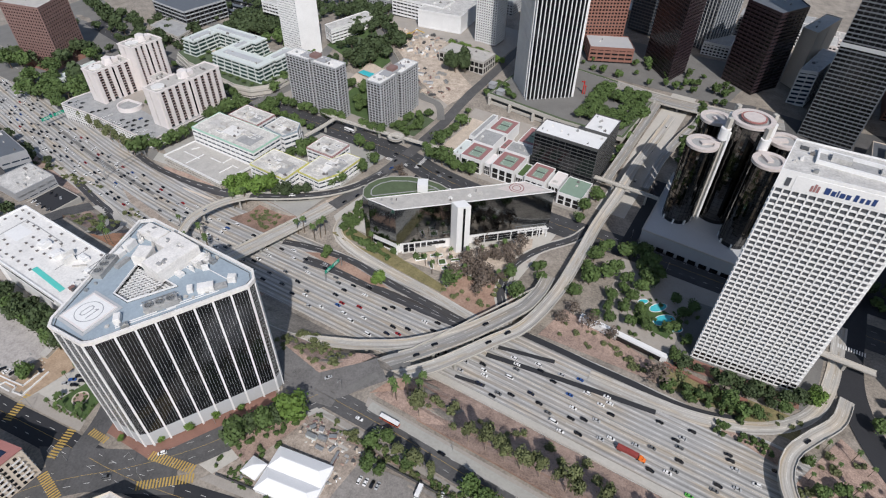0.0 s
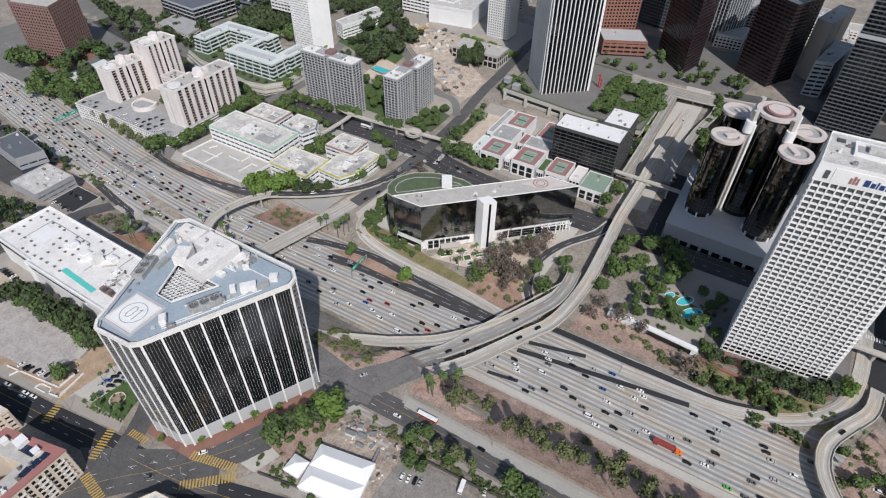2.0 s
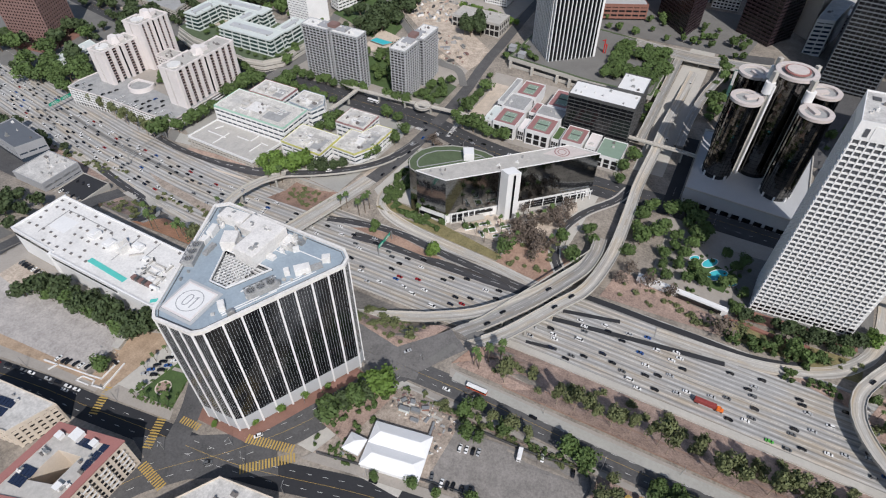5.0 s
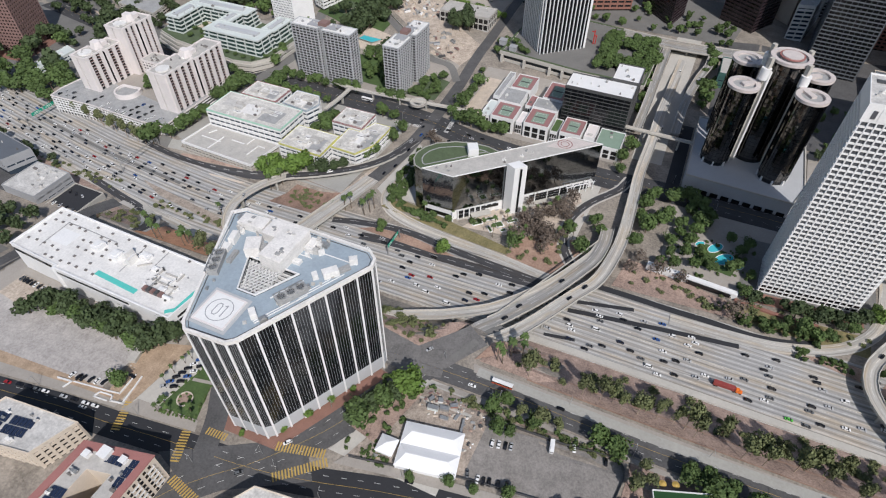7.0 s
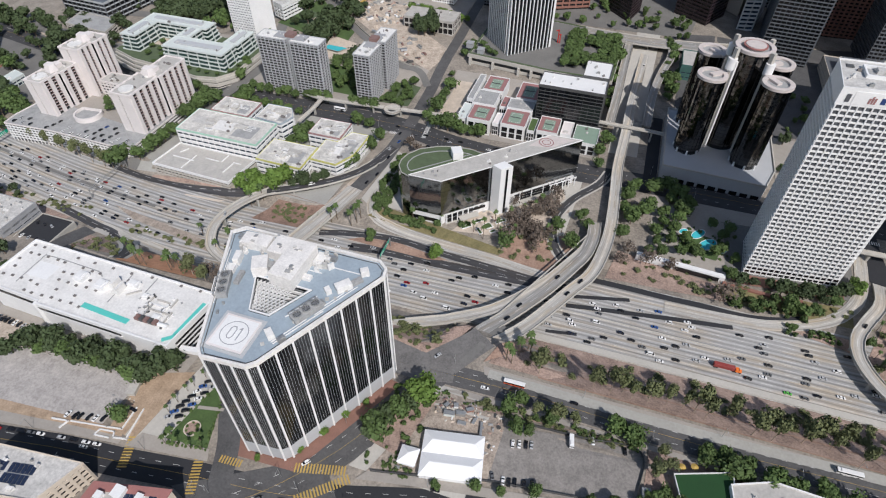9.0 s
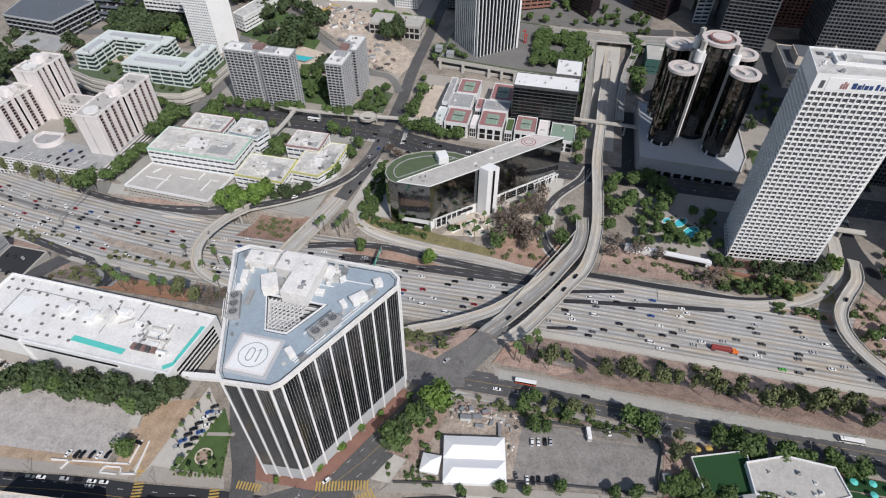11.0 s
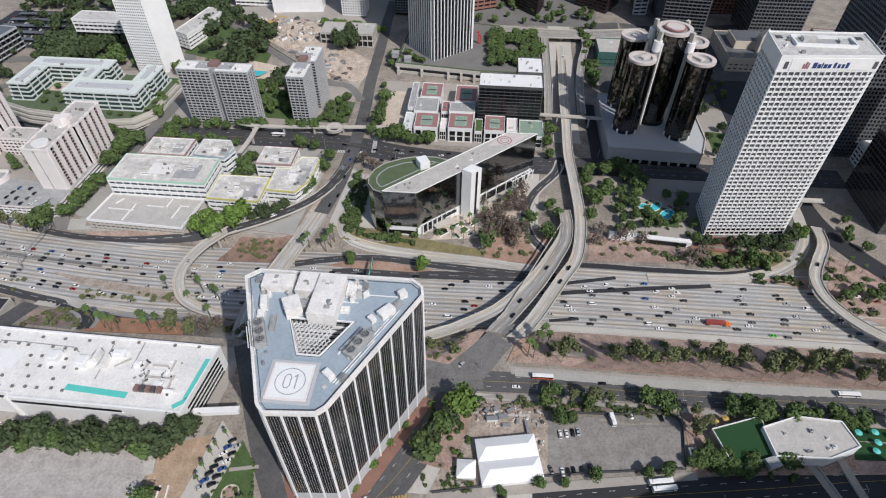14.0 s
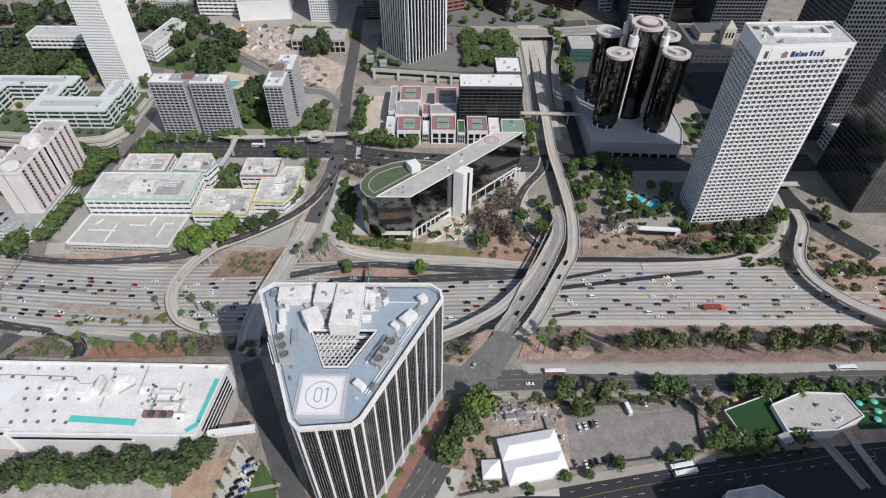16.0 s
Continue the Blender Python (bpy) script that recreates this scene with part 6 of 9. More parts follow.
for x in (-75, -49, -20, -6, 8, 30):
    part("deck_pillar", box(x, -46.2 - (x + 78) * 0.118, -3, 2.6, 3.4, 19), M_PALECONC, deck)
part("deck_beam", box(-30, -49.8, 8.4, 96, 1.2, 3.0, -6.7), M_PALECONC, deck)
part("deck_edge", box(-30, -50.6, 15.4, 98, 1.2, 3.4, -6.7), M_PALECONC, deck)
for x, y in ((-80, -31), (-65, -41.5)):
    part("kiosk", add_box(box(x, y, 20, 7, 7, 5), x, y, 25, 8, 8, 0.5), M_GREYCONC, deck)
sculpt = thing("red_sculpture", "tall red steel sculpture on the plaza", "sculpture", at=(-168, 575, 0.1))
bm = add_box(box(0, 0, 0, 1.0, 1.0, 15), 2.2, 0, 0, 0.8, 0.8, 9)
add_box(bm, 1.2, 0, 9, 3.6, 0.9, 0.9)
add_box(bm, -1.4, 0, 13, 3.4, 0.8, 0.8)
part("steel_arm", bm, M_RED, sculpt)

# school blocks
terraced("school_main", "white school block with a green roof edge", rect(-461.5, 295, -379.5, 330), -20, 0, M_MINT, 4)
terraced("school_red", "white school block with a red roof edge", rect(-449, 330.5, -410, 355.5), -20, 1, M_CTPINK, 4)
terraced("school_blue", "white school block with a blue roof edge", [(-404, 334), (-376, 331), (-371, 345), (-379, 358), (-404, 358)], -20, 0, M_BLUEROOF, 4)
terraced("school_yellow", "white school block with a yellow roof edge", [(-375, 285), (-332, 284), (-332, 316), (-375, 316)], -20, -6, M_LIME, 3)
terraced("school_small_red", "small white block with a red roof edge", rect(-350, 333.5, -319, 359), -20, -5, M_CTPINK, 3)
terraced("school_yellow_wing", "white wing with a yellow roof edge", [(-331.5, 301), (-307, 300), (-298, 318), (-297, 349), (-314, 349), (-320, 331), (-331.5, 331)], -20, -7, M_LIME, 3)
pd = thing("parking_deck", "pale concrete rooftop parking deck with slotted sides", "parking deck", at=(-426, 278.5, -21.5))
pdeck = ccw([(-41, -17), (38, -20), (42.5, 15.5), (-37, 16.5)])
part("deck_top", prism(pdeck, 4.6, 5.4), M_BEIGEROOF, pd)
# Dark solid behind the slots paints the shade of the deck's interior.
part("deck_core", prism(grow(pdeck, -1.5), -6, 4.6), M_DARKMETALSHADE, pd)
for zz in (-5.6, -2.3, 1.0):
    part("deck_wall", ring(pdeck, 0.6, zz, zz + 1.7), M_PALECONC, pd)
part("deck_rim", ring(grow(pdeck, 0.2), 0.7, 4.2, 6.6), M_WHITE, pd)
for i in range(20):
    part("deck_post", box(-39 + i * 4.0, -16.8 - i * 0.15, -6, 0.5, 0.8, 11), M_PALECONC, pd)
for x, y, L, t in ((-12, -5, 20, 84), (-20, -2, 22, -2), (6, 4, 14, -2), (16, 9, 10, 84), (-26, 8, 8, 60), (26, -2, 14, 84), (30, 6, 8, -2)):
    part("low_wall", box(x, y, 5.4, L, 0.7, 0.7, t), M_WHITE, pd)

# roof courts
for x0, y0, x1, y1, top in ((-221, 402, -199, 428, "court"), (-189, 403, -166, 430, "court"), (-155, 402, -136, 428, "court"), (-221, 458, -200, 486, "court"), (-186, 452, -164, 484, "court"),
                            (-224, 430, -202, 456, M_GREYROOF), (-190, 432, -165, 450, M_GREYROOF), (-198, 436, -191, 456, M_CTPINK), (-197, 405, -191, 424, M_PALEPINK), (-164, 404, -157, 426, M_LAWN),
                            (-134, 408, -124, 430, M_PALEPINK), (-122, 400, -100, 428, M_CTGREEN), (-232, 404, -223, 432, M_GREENPANEL), (-231, 436, -225, 486, M_GREYROOF)):
    court_house("court_building", "white block with a sports court on its roof" if top == "court" else "white low block between the roof courts", x0, y0, x1, y1, -19, -4 if top in ("court", M_GREYROOF) else -7, top)

# green-white offices on the left
def stepped_wing(label, x0, y0, x1, y1, z0, z1, floors=4):
    """An office wing whose storeys step out towards the ground, each with a pale balcony edge before dark green glass."""
    root = thing("terraced_office", label, "office building", "terraced offices", ((x0 + x1) / 2, (y0 + y1) / 2, z0))
    w, d, h = x1 - x0, y1 - y0, z1 - z0
    loc = rect(-w / 2, -d / 2, w / 2, d / 2)
    fh = h / floors
    part("ground_storey", prism(grow(loc, (floors - 1) * 0.6 - 1.5), -16, 1.0), M_DARKMETALSHADE, root)
    for i in range(floors):
        o = (floors - 1 - i) * 0.6
        part("glazing", prism(grow(loc, o - 1.6), i * fh + 0.3, (i + 1) * fh - 0.2), M_TEALGLASS, root)
        part("balcony_edge", ring(grow(loc, o), 0.5, i * fh - 0.3, i * fh + 1.25), M_GREENPANEL, root)
        part("terrace", prism(grow(loc, o - 0.2), i * fh - 0.3, i * fh + 0.2), M_GREENPANEL, root)
        fin = mesh_of("fin", box(0, 0, i * fh, 0.3, 1.4, fh - 0.2), M_GREENPANEL)
        g = grow(loc, o - 1.0)
        for a, b in zip(g, g[1:] + g[:1]):
            L = math.hypot(b[0] - a[0], b[1] - a[1])
            for q in range(int(L / 12)):
                u = (q + 0.5) / int(L / 12)
                piece("fin", fin, root, m=pose(a[0] + (b[0] - a[0]) * u, a[1] + (b[1] - a[1]) * u, 0, 0, 0, math.degrees(math.atan2(b[1] - a[1], b[0] - a[0]))))
    part("roof", prism(grow(loc, -0.2), h - 0.2, h + 0.3), M_GREENPANEL, root)
    part("parapet", ring(grow(loc, 0.1), 0.5, h - 0.6, h + 1.0), M_GREENPANEL, root)
    part("roof_spine", box(0, 0, h + 0.3, w * (0.75 if w > d else 0.3), d * (0.3 if w > d else 0.75), 1.6), M_SPANDREL, root)
    roof_clutter(root, loc, h + 0.3, int(abs(x0)), 4)
    return root


for x0, y0, x1, y1, top in ((-570, 418, -495, 444, 5), (-511, 444.6, -493, 479, 5), (-633, 467, -548, 486, 5), (-570, 444.6, -553, 466.4, 5), (-633, 428, -613, 466.4, 5)):
    stepped_wing("pale green-white terraced office wing with stepped balconies", x0, y0, x1, y1, -12, top, 4)
gp = thing("garden_podium", "planted podium with pale retaining walls under the offices", "podium", at=(-560, 450, -12), kind="structure")
gpoly = ccw([(-84, -26), (-50, -38), (0, -44), (40, -50), (62, -46), (74, -30), (76, 36), (-80, 44)])
part("retaining_wall", prism(gpoly, -26, -0.3), M_PALECONC, gp)
part("planting", prism(grow(gpoly, -0.8), -0.3, 0.0), M_ROOFGREEN, gp)
part("inner_court", prism(ccw([(-50, -2), (-12, -2), (-12, 14), (-50, 14)]), 0.0, 0.15), M_PLAZATILE, gp)
for k in range(3):
    part("planter_step", ring(grow(gpoly, 1.2 + 1.6 * k), 1.4, -6 - 4 * k, -3 - 4 * k), M_PALECONC, gp)
WL = dict(floor=4.2, bay=6, glass=M_GLASS, band=M_WHITE, pier=M_WHITE, band_h=2.2, pier_w=0.5, proud=0.8, roof=M_WHITEROOF, category="office building", group="white offices", clutter=4)
tower("white_office", "long white office with dark window bands", rect(-655, 585, -590, 608), -10, 4, **WL)
tower("white_office", "stepped white office beside the green slope", [(-513, 556), (-497, 548), (-480, 618), (-500, 624)], -8, 8, **WL)
tower("white_office", "white courthouse-like block beyond the site", rect(-480, 660, -400, 690), 0, 22, **WL)
tower("white_office", "large white hall beyond the site", [(-425, 640), (-365, 648), (-374, 712), (-436, 704)], 0, 21, floor=20, bay=60, glass=M_WHITE, band=M_WHITE, pier=M_WHITE, band_h=2, pier_w=0.5, proud=0.4, roof=M_WHITEROOF, category="hall", group="white offices", clutter=4)
tower("site_hall", "pale concrete pavilion with a flat coffered roof", rect(-349, 571, -289, 599), -8, 7, 7.5, 6, M_GLASS, M_BEIGEROOF, M_BEIGEROOF, 1.6, 1.0, 0.5, M_BEIGEROOF, category="pavilion")
tower("white_punched_tower", "white apartment tower with square windows", rect(-338, 640, -310, 665), 0, 70, 3.1, 3.2, M_GLASS, M_WHITE, M_WHITE, 1.4, 1.2, 0.4, M_WHITEROOF, category="apartment tower", far=True)
tower("brown_shaft_tower", "dark grey-brown apartment tower", rect(-275, 655, -245, 685), 0, 110, 3.2, 3.2, M_GLASS, M_DARKSTEEL, M_DARKSTEEL, 1.3, 1.0, 0.4, M_GREYROOF, category="apartment tower", far=True)
tower("glass_roofed_hall", "low brick hall with a grey glass roof", [(-196, 668), (-150, 690), (-168, 722), (-214, 700)], -1, 14, 5, 8, M_GLASS, M_BRICK, M_BRICK, 2.6, 1.5, 0.5, M_SPANDREL, category="hall", far=True)
lib = tower("stone_library", "pale stone library with stepped wings", rect(108, 562, 162, 632), -12, 2, 5, 6, M_GLASS, M_CREAM, M_CREAM, 3.4, 2.6, 0.4, M_DARKSTEEL, category="library", far=True)
part("upper_wing", box(0, 4, 14, 34, 30, 9), M_CREAM, lib)
part("upper_roof", box(0, 4, 23, 32, 28, 0.5), M_DARKSTEEL, lib)
part("stone_tower", box(12, -14, 14, 13, 13, 18), M_CREAM, lib)
part("pyramid_roof", prism(rect(5.5, -20.5, 18.5, -7.5), 32, 40, rect(11.9, -14.1, 12.1, -13.9)), M_PALECONC, lib)
for i in range(3):
    part("tower_window", box(8.5 + i * 3.5, -20.6, 22, 1.6, 0.4, 6), M_GLASS, lib)
tower("far_slab", "dark slab tower beyond the others", rect(150, 640, 210, 700), -10, 160, 4, 4, M_GLASS, M_DARKSTEEL, M_DARKSTEEL, 1.4, 0.6, 0.4, M_GREYROOF, far=True)
tower("far_brick_tower", "brick office tower with pale window strips", rect(118, 720, 170, 780), -10, 110, 4, 5, M_GLASS, M_BRICK, M_BRICK, 2.0, 2.0, 0.4, M_BEIGEROOF, far=True)

# far left, south of the freeway
tower("shop_shed", "low grey-white workshop with a flat roof", rect(-556, 150, -519, 184), -25, -14, 6, 8, M_BLUEGLASS, M_GREYCONC, M_GREYCONC, 4.6, 1.6, 0.3, M_WHITEROOF, category="workshop", clutter=14)
tower("far_parking_hall", "low grey hall with ribbed roofs beside the far road", [(-774, 480), (-708, 474), (-716, 508), (-780, 512)], -38, -24, 4, 8, M_GLASS, M_PALECONC, M_PALECONC, 1.6, 0.8, 0.4, M_GREYROOF, category="parking hall", far=True)
patch("far_flat_lot", [(-815, 585), (-690, 580), (-700, 690), (-815, 690)], M_NEWASPHALT, 0.4, "dark asphalt lot with carports among trees", "parking lot")
for i in range(5):
    cp = thing("carport", "long dark roofed carport on the far lot", "carport", "far carports", (-752, 598 + i * 19, land(-752, 598 + i * 19) + 0.4))
    part("roof", box(0, 0, 3.2, 84, 7, 0.4, 2), M_DARKSTEEL, cp)
    for k in range(6):
        part("post", box(-38 + k * 15, 0, -0.5, 0.4, 0.4, 3.8), M_METAL, cp)
tower("dark_shed", "low dark flat-roofed workshop beside the freeway", [(-628, 176), (-580, 170), (-572, 192), (-626, 200)], -20, -10, 5, 8, M_BLUEGLASS, M_GREYCONC, M_GREYCONC, 3.4, 1.2, 0.3, M_DARKSTEEL, category="workshop", clutter=8)
tower("teal_building", "low teal-clad building beside the hotel", rect(-36, 549, -8, 584), -7, 8, 5, 6, M_BLUEGLASS, M_TEALCLAD, M_TEALCLAD, 3.6, 1.4, 0.3, M_BEIGEROOF, category="building", clutter=5, far=True)
wy = thing("workshop_yard", "dark asphalt yard on a retaining wall with parked cars", "parking lot", at=(-499, 166, -23), kind="structure")
part("retaining_wall", box(0, 0, -14, 32, 34, 14), M_CONC, wy)
part("paving", box(0, 0, 0, 31.4, 33.4, 0.1), M_NEWASPHALT, wy)
part("rim_wall", ring(rect(-16, -17, 16, 17), 0.5, 0, 1.0), M_PALECONC, wy)
patch("far_left_yard", [(-720, 150), (-558, 150), (-558, 192), (-720, 212)], M_ASPHALT, 0.3, "worn asphalt yard", "yard")

# near left: houses at the crossing
def courtyard_house():
    root = thing("courtyard_apartments", "cream courtyard apartment house with pink tiled roof edge and solar panels", "apartment house", at=(-274, -4, 0))
    outer = ccw([(-10, -30), (27, -18), (27, 20.5), (-9, 12.5)])
    part("wall_block", ring(outer, 12, -1, 23), M_CREAM, root)
    part("court_floor", prism(grow(outer, -11.8), 1, 1.2), M_WALK, root)
    part("roof", ring(grow(outer, -0.1), 11.7, 22.9, 23.2), M_BEIGEROOF, root)
    part("tiled_edge", ring(grow(outer, 0.5), 4.0, 23.2, 23.9), M_PINK, root)
    for i in range(6):
        for a, b in zip(outer, outer[1:] + outer[:1]):
            L = math.hypot(b[0] - a[0], b[1] - a[1])
            ang = math.degrees(math.atan2(b[1] - a[1], b[0] - a[0]))
            for k in range(int(L / 3.4)):
                u = (k + 0.6) / int(L / 3.4 + 1)
                part("window", box(a[0] + (b[0] - a[0]) * u, a[1] + (b[1] - a[1]) * u, 1.2 + 3.6 * i, 1.5, 0.4, 2.0, ang), M_GLASS, root)
    for gx, gy, nx, ny, t in ((-3.4, -16, 4, 2, 8), (8, 11.2, 5, 1, 13), (20.5, 4, 2, 3, 8)):
        for i in range(nx):
            for j in range(ny):
                part("solar_panel", box(gx + i * 1.9, gy + j * 5.0 + i * 0.25, 23.5, 1.7, 4.6, 0.2, t), M_SOLAR, root)
    roof_clutter(root, rect(-8, -24, 3, 8), 23.2, 5, 8)
    roof_clutter(root, rect(14, -14, 26, 12), 23.2, 6, 8)
    for i in range(5):
        for a, b in ((outer[1], outer[2]), (outer[2], outer[3])):
            L = math.hypot(b[0] - a[0], b[1] - a[1])
            ang = math.degrees(math.atan2(b[1] - a[1], b[0] - a[0]))
            for k in range(4):
                u = (k + 0.5) / 4
                part("balcony", ring(rect(-2.2, -1.2, 2.2, 1.2), 0.15, 0, 1.1), M_WHITE, root).matrix_basis = pose(a[0] + (b[0] - a[0]) * u, a[1] + (b[1] - a[1]) * u, 4.0 + 3.6 * i, 0, 0, ang)
    for k, (x, y, r) in enumerate(((8, -6, 2.6), (10, 0, 2.2), (6, -1, 2.0))):
        part("court_planting", prism(circle(x, y, r, 9), 1.2, 3.4 + k, circle(x, y, r * 0.5, 9)), M_LAWN, root)
    for x, y, s, h in ((6, 12, 5, 3.2), (16, 13, 3, 2), (-2, 8, 3, 2.4), (19, -9, 3, 2)):
        part("stair_house", add_box(box(x, y, 23.2, s, s, h), x, y, 23.2 + h, s + 0.5, s + 0.5, 0.3), M_WHITE, root)
    return root


courtyard_house()
h2 = tower("white_apartments", "white apartment house with solar panels on its roof", [(-352, -14), (-308, -6), (-300, 15), (-345, 10)], -1, 17, 3.4, 4, M_GLASS, M_CREAM, M_CREAM, 1.8, 1.6, 0.5, M_WHITEROOF, category="apartment house", clutter=5)
for k in range(24):
    part("solar_panel", box(-19 + (k % 6) * 2.2 + (k // 12) * 15, -6 + (k // 6 % 2) * 5.2 + (k % 6) * 0.4 + (k // 12) * 2.5, 18.4, 1.9, 4.6, 0.25, 12), M_SOLAR, h2)
tower("wedge_roof_house", "pale flat-roofed house at the crossing", [(-224, -12), (-150, 10), (-170, 31), (-199, 27)], 0, 12, 3.8, 5, M_GLASS, M_CREAM, M_CREAM, 2.0, 1.6, 0.4, M_WHITEROOF, category="house", clutter=6)
tower("lower_hall", "pale flat-roofed hall beside the dark street", [(-56, 36), (-14, 44), (-12, 57), (-21, 64), (-39, 61)], 0, 10, 5, 8, M_GLASS, M_WHITE, M_WHITE, 3.0, 1.6, 0.4, M_WHITEROOF, category="hall", clutter=6)

# near right: tents and the low hall
tent("large_white_tent", "large white event tent with a double hipped roof", -132, 81, 3.3, 31, 24, 3.8, 6.6, 11, 0.28)
tent("small_white_tent", "small square white tent", -153.5, 74.5, 3.3, 9, 9, 2.6, 5.2, 2, 0.04)
hall = thing("low_hall", "low grey-roofed hall with angled white walls", "hall", at=(23, 104, 2.5))
hp = ccw([(-22, 4), (-2, 12), (21, 11), (25, -3), (7, -11), (-20, -12)])
part("wall_block", prism(hp, -1, 9), M_WHITE, hall)
part("roof", prism(grow(hp, -0.5), 8.9, 9.1), M_BEIGEROOF, hall)
part("parapet", ring(grow(hp, 0.1), 0.6, 8.6, 9.9), M_WHITE, hall)
roof_clutter(hall, hp, 9.1, 4, 7)
tg = thing("turf_terrace", "raised terrace of dark green artificial turf", "terrace", at=(-9, 101, 2.5))
tp = ccw([(-16, 5), (12, 15), (15, -8), (-10, -15)])
part("terrace_wall", prism(tp, -1, 6.3), M_WALK, tg)
part("turf", prism(grow(tp, -0.4), 6.3, 6.4), M_TURF, tg)
part("terrace_rim", ring(tp, 0.4, 6.3, 7.3), M_WHITE, tg)
part("shed", add_box(box(10, -12, 6, 6, 5, 2.6, 20), 10, -12, 8.6, 6.6, 5.6, 0.3, 20), M_GREYROOF, tg)
patch("play_yard", [(48, 98), (90, 100), (90, 119), (54, 119)], M_TURF, 0.6, "dark green artificial turf play yard", "play yard")
for i, (x, y) in enumerate(((55, 113), (63, 108), (64, 114), (60, 103), (71, 105), (74, 112), (80, 108))):
    u = thing("sunshade", "turquoise round sunshade on the play yard", "sunshade", "turquoise sunshades", (x, y, 3.2))
    part("canopy", prism(circle(0, 0, 1.9, 12), 2.4, 3.1, circle(0, 0, 0.1, 12)), M_TEAL, u)
    part("pole", box(0, 0, -1, 0.12, 0.12, 3.6), M_METAL, u)
for x, y in ((-20, 113), (-14, 115)):
    u = thing("sunshade", "yellow round sunshade beside the terrace", "sunshade", "yellow sunshades", (x, y, 3.2))
    part("canopy", prism(circle(0, 0, 1.9, 12), 2.4, 3.1, circle(0, 0, 0.1, 12)), M_YELLOW, u)
    part("pole", box(0, 0, -1, 0.12, 0.12, 3.6), M_METAL, u)

# pools of the plaza and of the apartments
for x, y, r, s in ((-2, 312, 7.0, 0.75), (-9, 322, 6.0, 0.65), (8, 308, 3.2, 0.9), (-20, 322, 3.2, 0.8)):
    p = thing("pool", "turquoise pool in the garden plaza", "pool", "plaza pools", (x, y, land(x, y) + 0.4), "structure")
    e = [(a * s + b * 0.5, b) for a, b in circle(0, 0, r, 24)]
    part("water", prism(ccw(e), 0, 0.12), M_WATER, p)
    part("rim", ring(grow(ccw(e), 0.5), 0.5, 0, 0.3), M_WHITE, p)
p = thing("pool", "turquoise swimming pool between the apartment slabs", "pool", at=(-407, 508, land(-407, 508) + 0.9), kind="structure")
part("water", prism(ccw([(-14, -6), (5, -9), (13, 3), (5, 11), (-11, 8)]), 0, 0.15), M_WATER, p)
part("rim", ring(grow(ccw([(-14, -6), (5, -9), (13, 3), (5, 11), (-11, 8)]), 0.6), 0.6, 0, 0.35), M_WALK, p)
g = thing("garage_entrance", "long white garage wall beside the park", "garage", at=(-22, 279, -15))
part("white_wall", box(0, 0, -3, 62, 4, 5.5, -4), M_WHITE, g)
# Black box before the solid wall stands in for the shaded opening.
part("dark_opening", box(12, -3.0, -2, 30, 1.2, 3.4, -4), M_GLASS, g)
wall_line("brick_wall", [(8, 274), (45, 271), (60, 272)], 2.0, 2.4, M_BRICK, "low red brick wall below the tower")

ps = thing("parking_structure", "open pale parking structure with cars on its top deck", "parking structure", at=(-575, 290, -31))
pq = ccw([(-66, -22), (-15, -18.5), (52, -20), (77, -18), (80, 84), (-55, 86), (-68, -8)])
# One dark solid in place of the shaded parking levels.
part("lower_core", prism(grow(pq, -1.5), -8, 15.2), M_DARKMETALSHADE, ps)
part("top_deck", prism(pq, 15.2, 16.0), M_GREYROOF, ps)
for k in range(5):
    z = 1.2 + 2.95 * k
    part("edge_wall", ring(grow(pq, 0.3), 0.5, z, z + 1.25), M_WHITE, ps)
part("deck_parapet", ring(grow(pq, 0.3), 0.5, 15.6, 17.0), M_PALEPINK, ps)
for i in range(36):
    x = -65 + i * 4.0
    part("edge_post", box(x, interp(x, (-66, -15, 52, 77), (-22, -18.5, -20, -18)) - 0.2, -7, 0.45, 0.7, 22), M_WHITE, ps)
part("bowl_wall", ring(circle(2, 14, 13, 30, 150, 400), 1.6, 16, 20.4), M_PALEPINK, ps, "curved pale pink wall of a sunken garden")
part("bowl_roof", prism(circle(2, 14, 11.2, 30, 150, 400), 16, 18.4), M_GREYROOF, ps)
part("podium_terrace", prism(ccw([(-24, 22), (52, 12), (52, 82), (-24, 82)]), 16.0, 16.3), M_WALK, ps)
tower("link_block", "low pale block between the ribbed towers", rect(-584, 340, -557, 357), -15, 2, 3.2, 4, M_GLASS, M_PALEPINK, M_PALEPINK, 1.4, 1.0, 0.5, M_BEIGEROOF, category="apartment house", clutter=10)



tower("low_mint_building", "long low pale mint-roofed building among trees", [(-742, 314), (-726, 312), (-728, 366), (-744, 370)], -38, -29, 4, 6, M_BLUEGLASS, M_GREENPANEL, M_GREENPANEL, 1.8, 0.8, 0.3, M_GREENPANEL, category="building", clutter=4)
tower("dark_roof_hall", "broad hall with a dark flat roof", [(-812, 520), (-738, 514), (-730, 582), (-830, 590)], -36, -8, 6, 8, M_GLASS, M_SPANDREL, M_DARKSTEEL, 1.4, 0.8, 0.6, M_DARKSTEEL, category="hall", clutter=5, far=True)


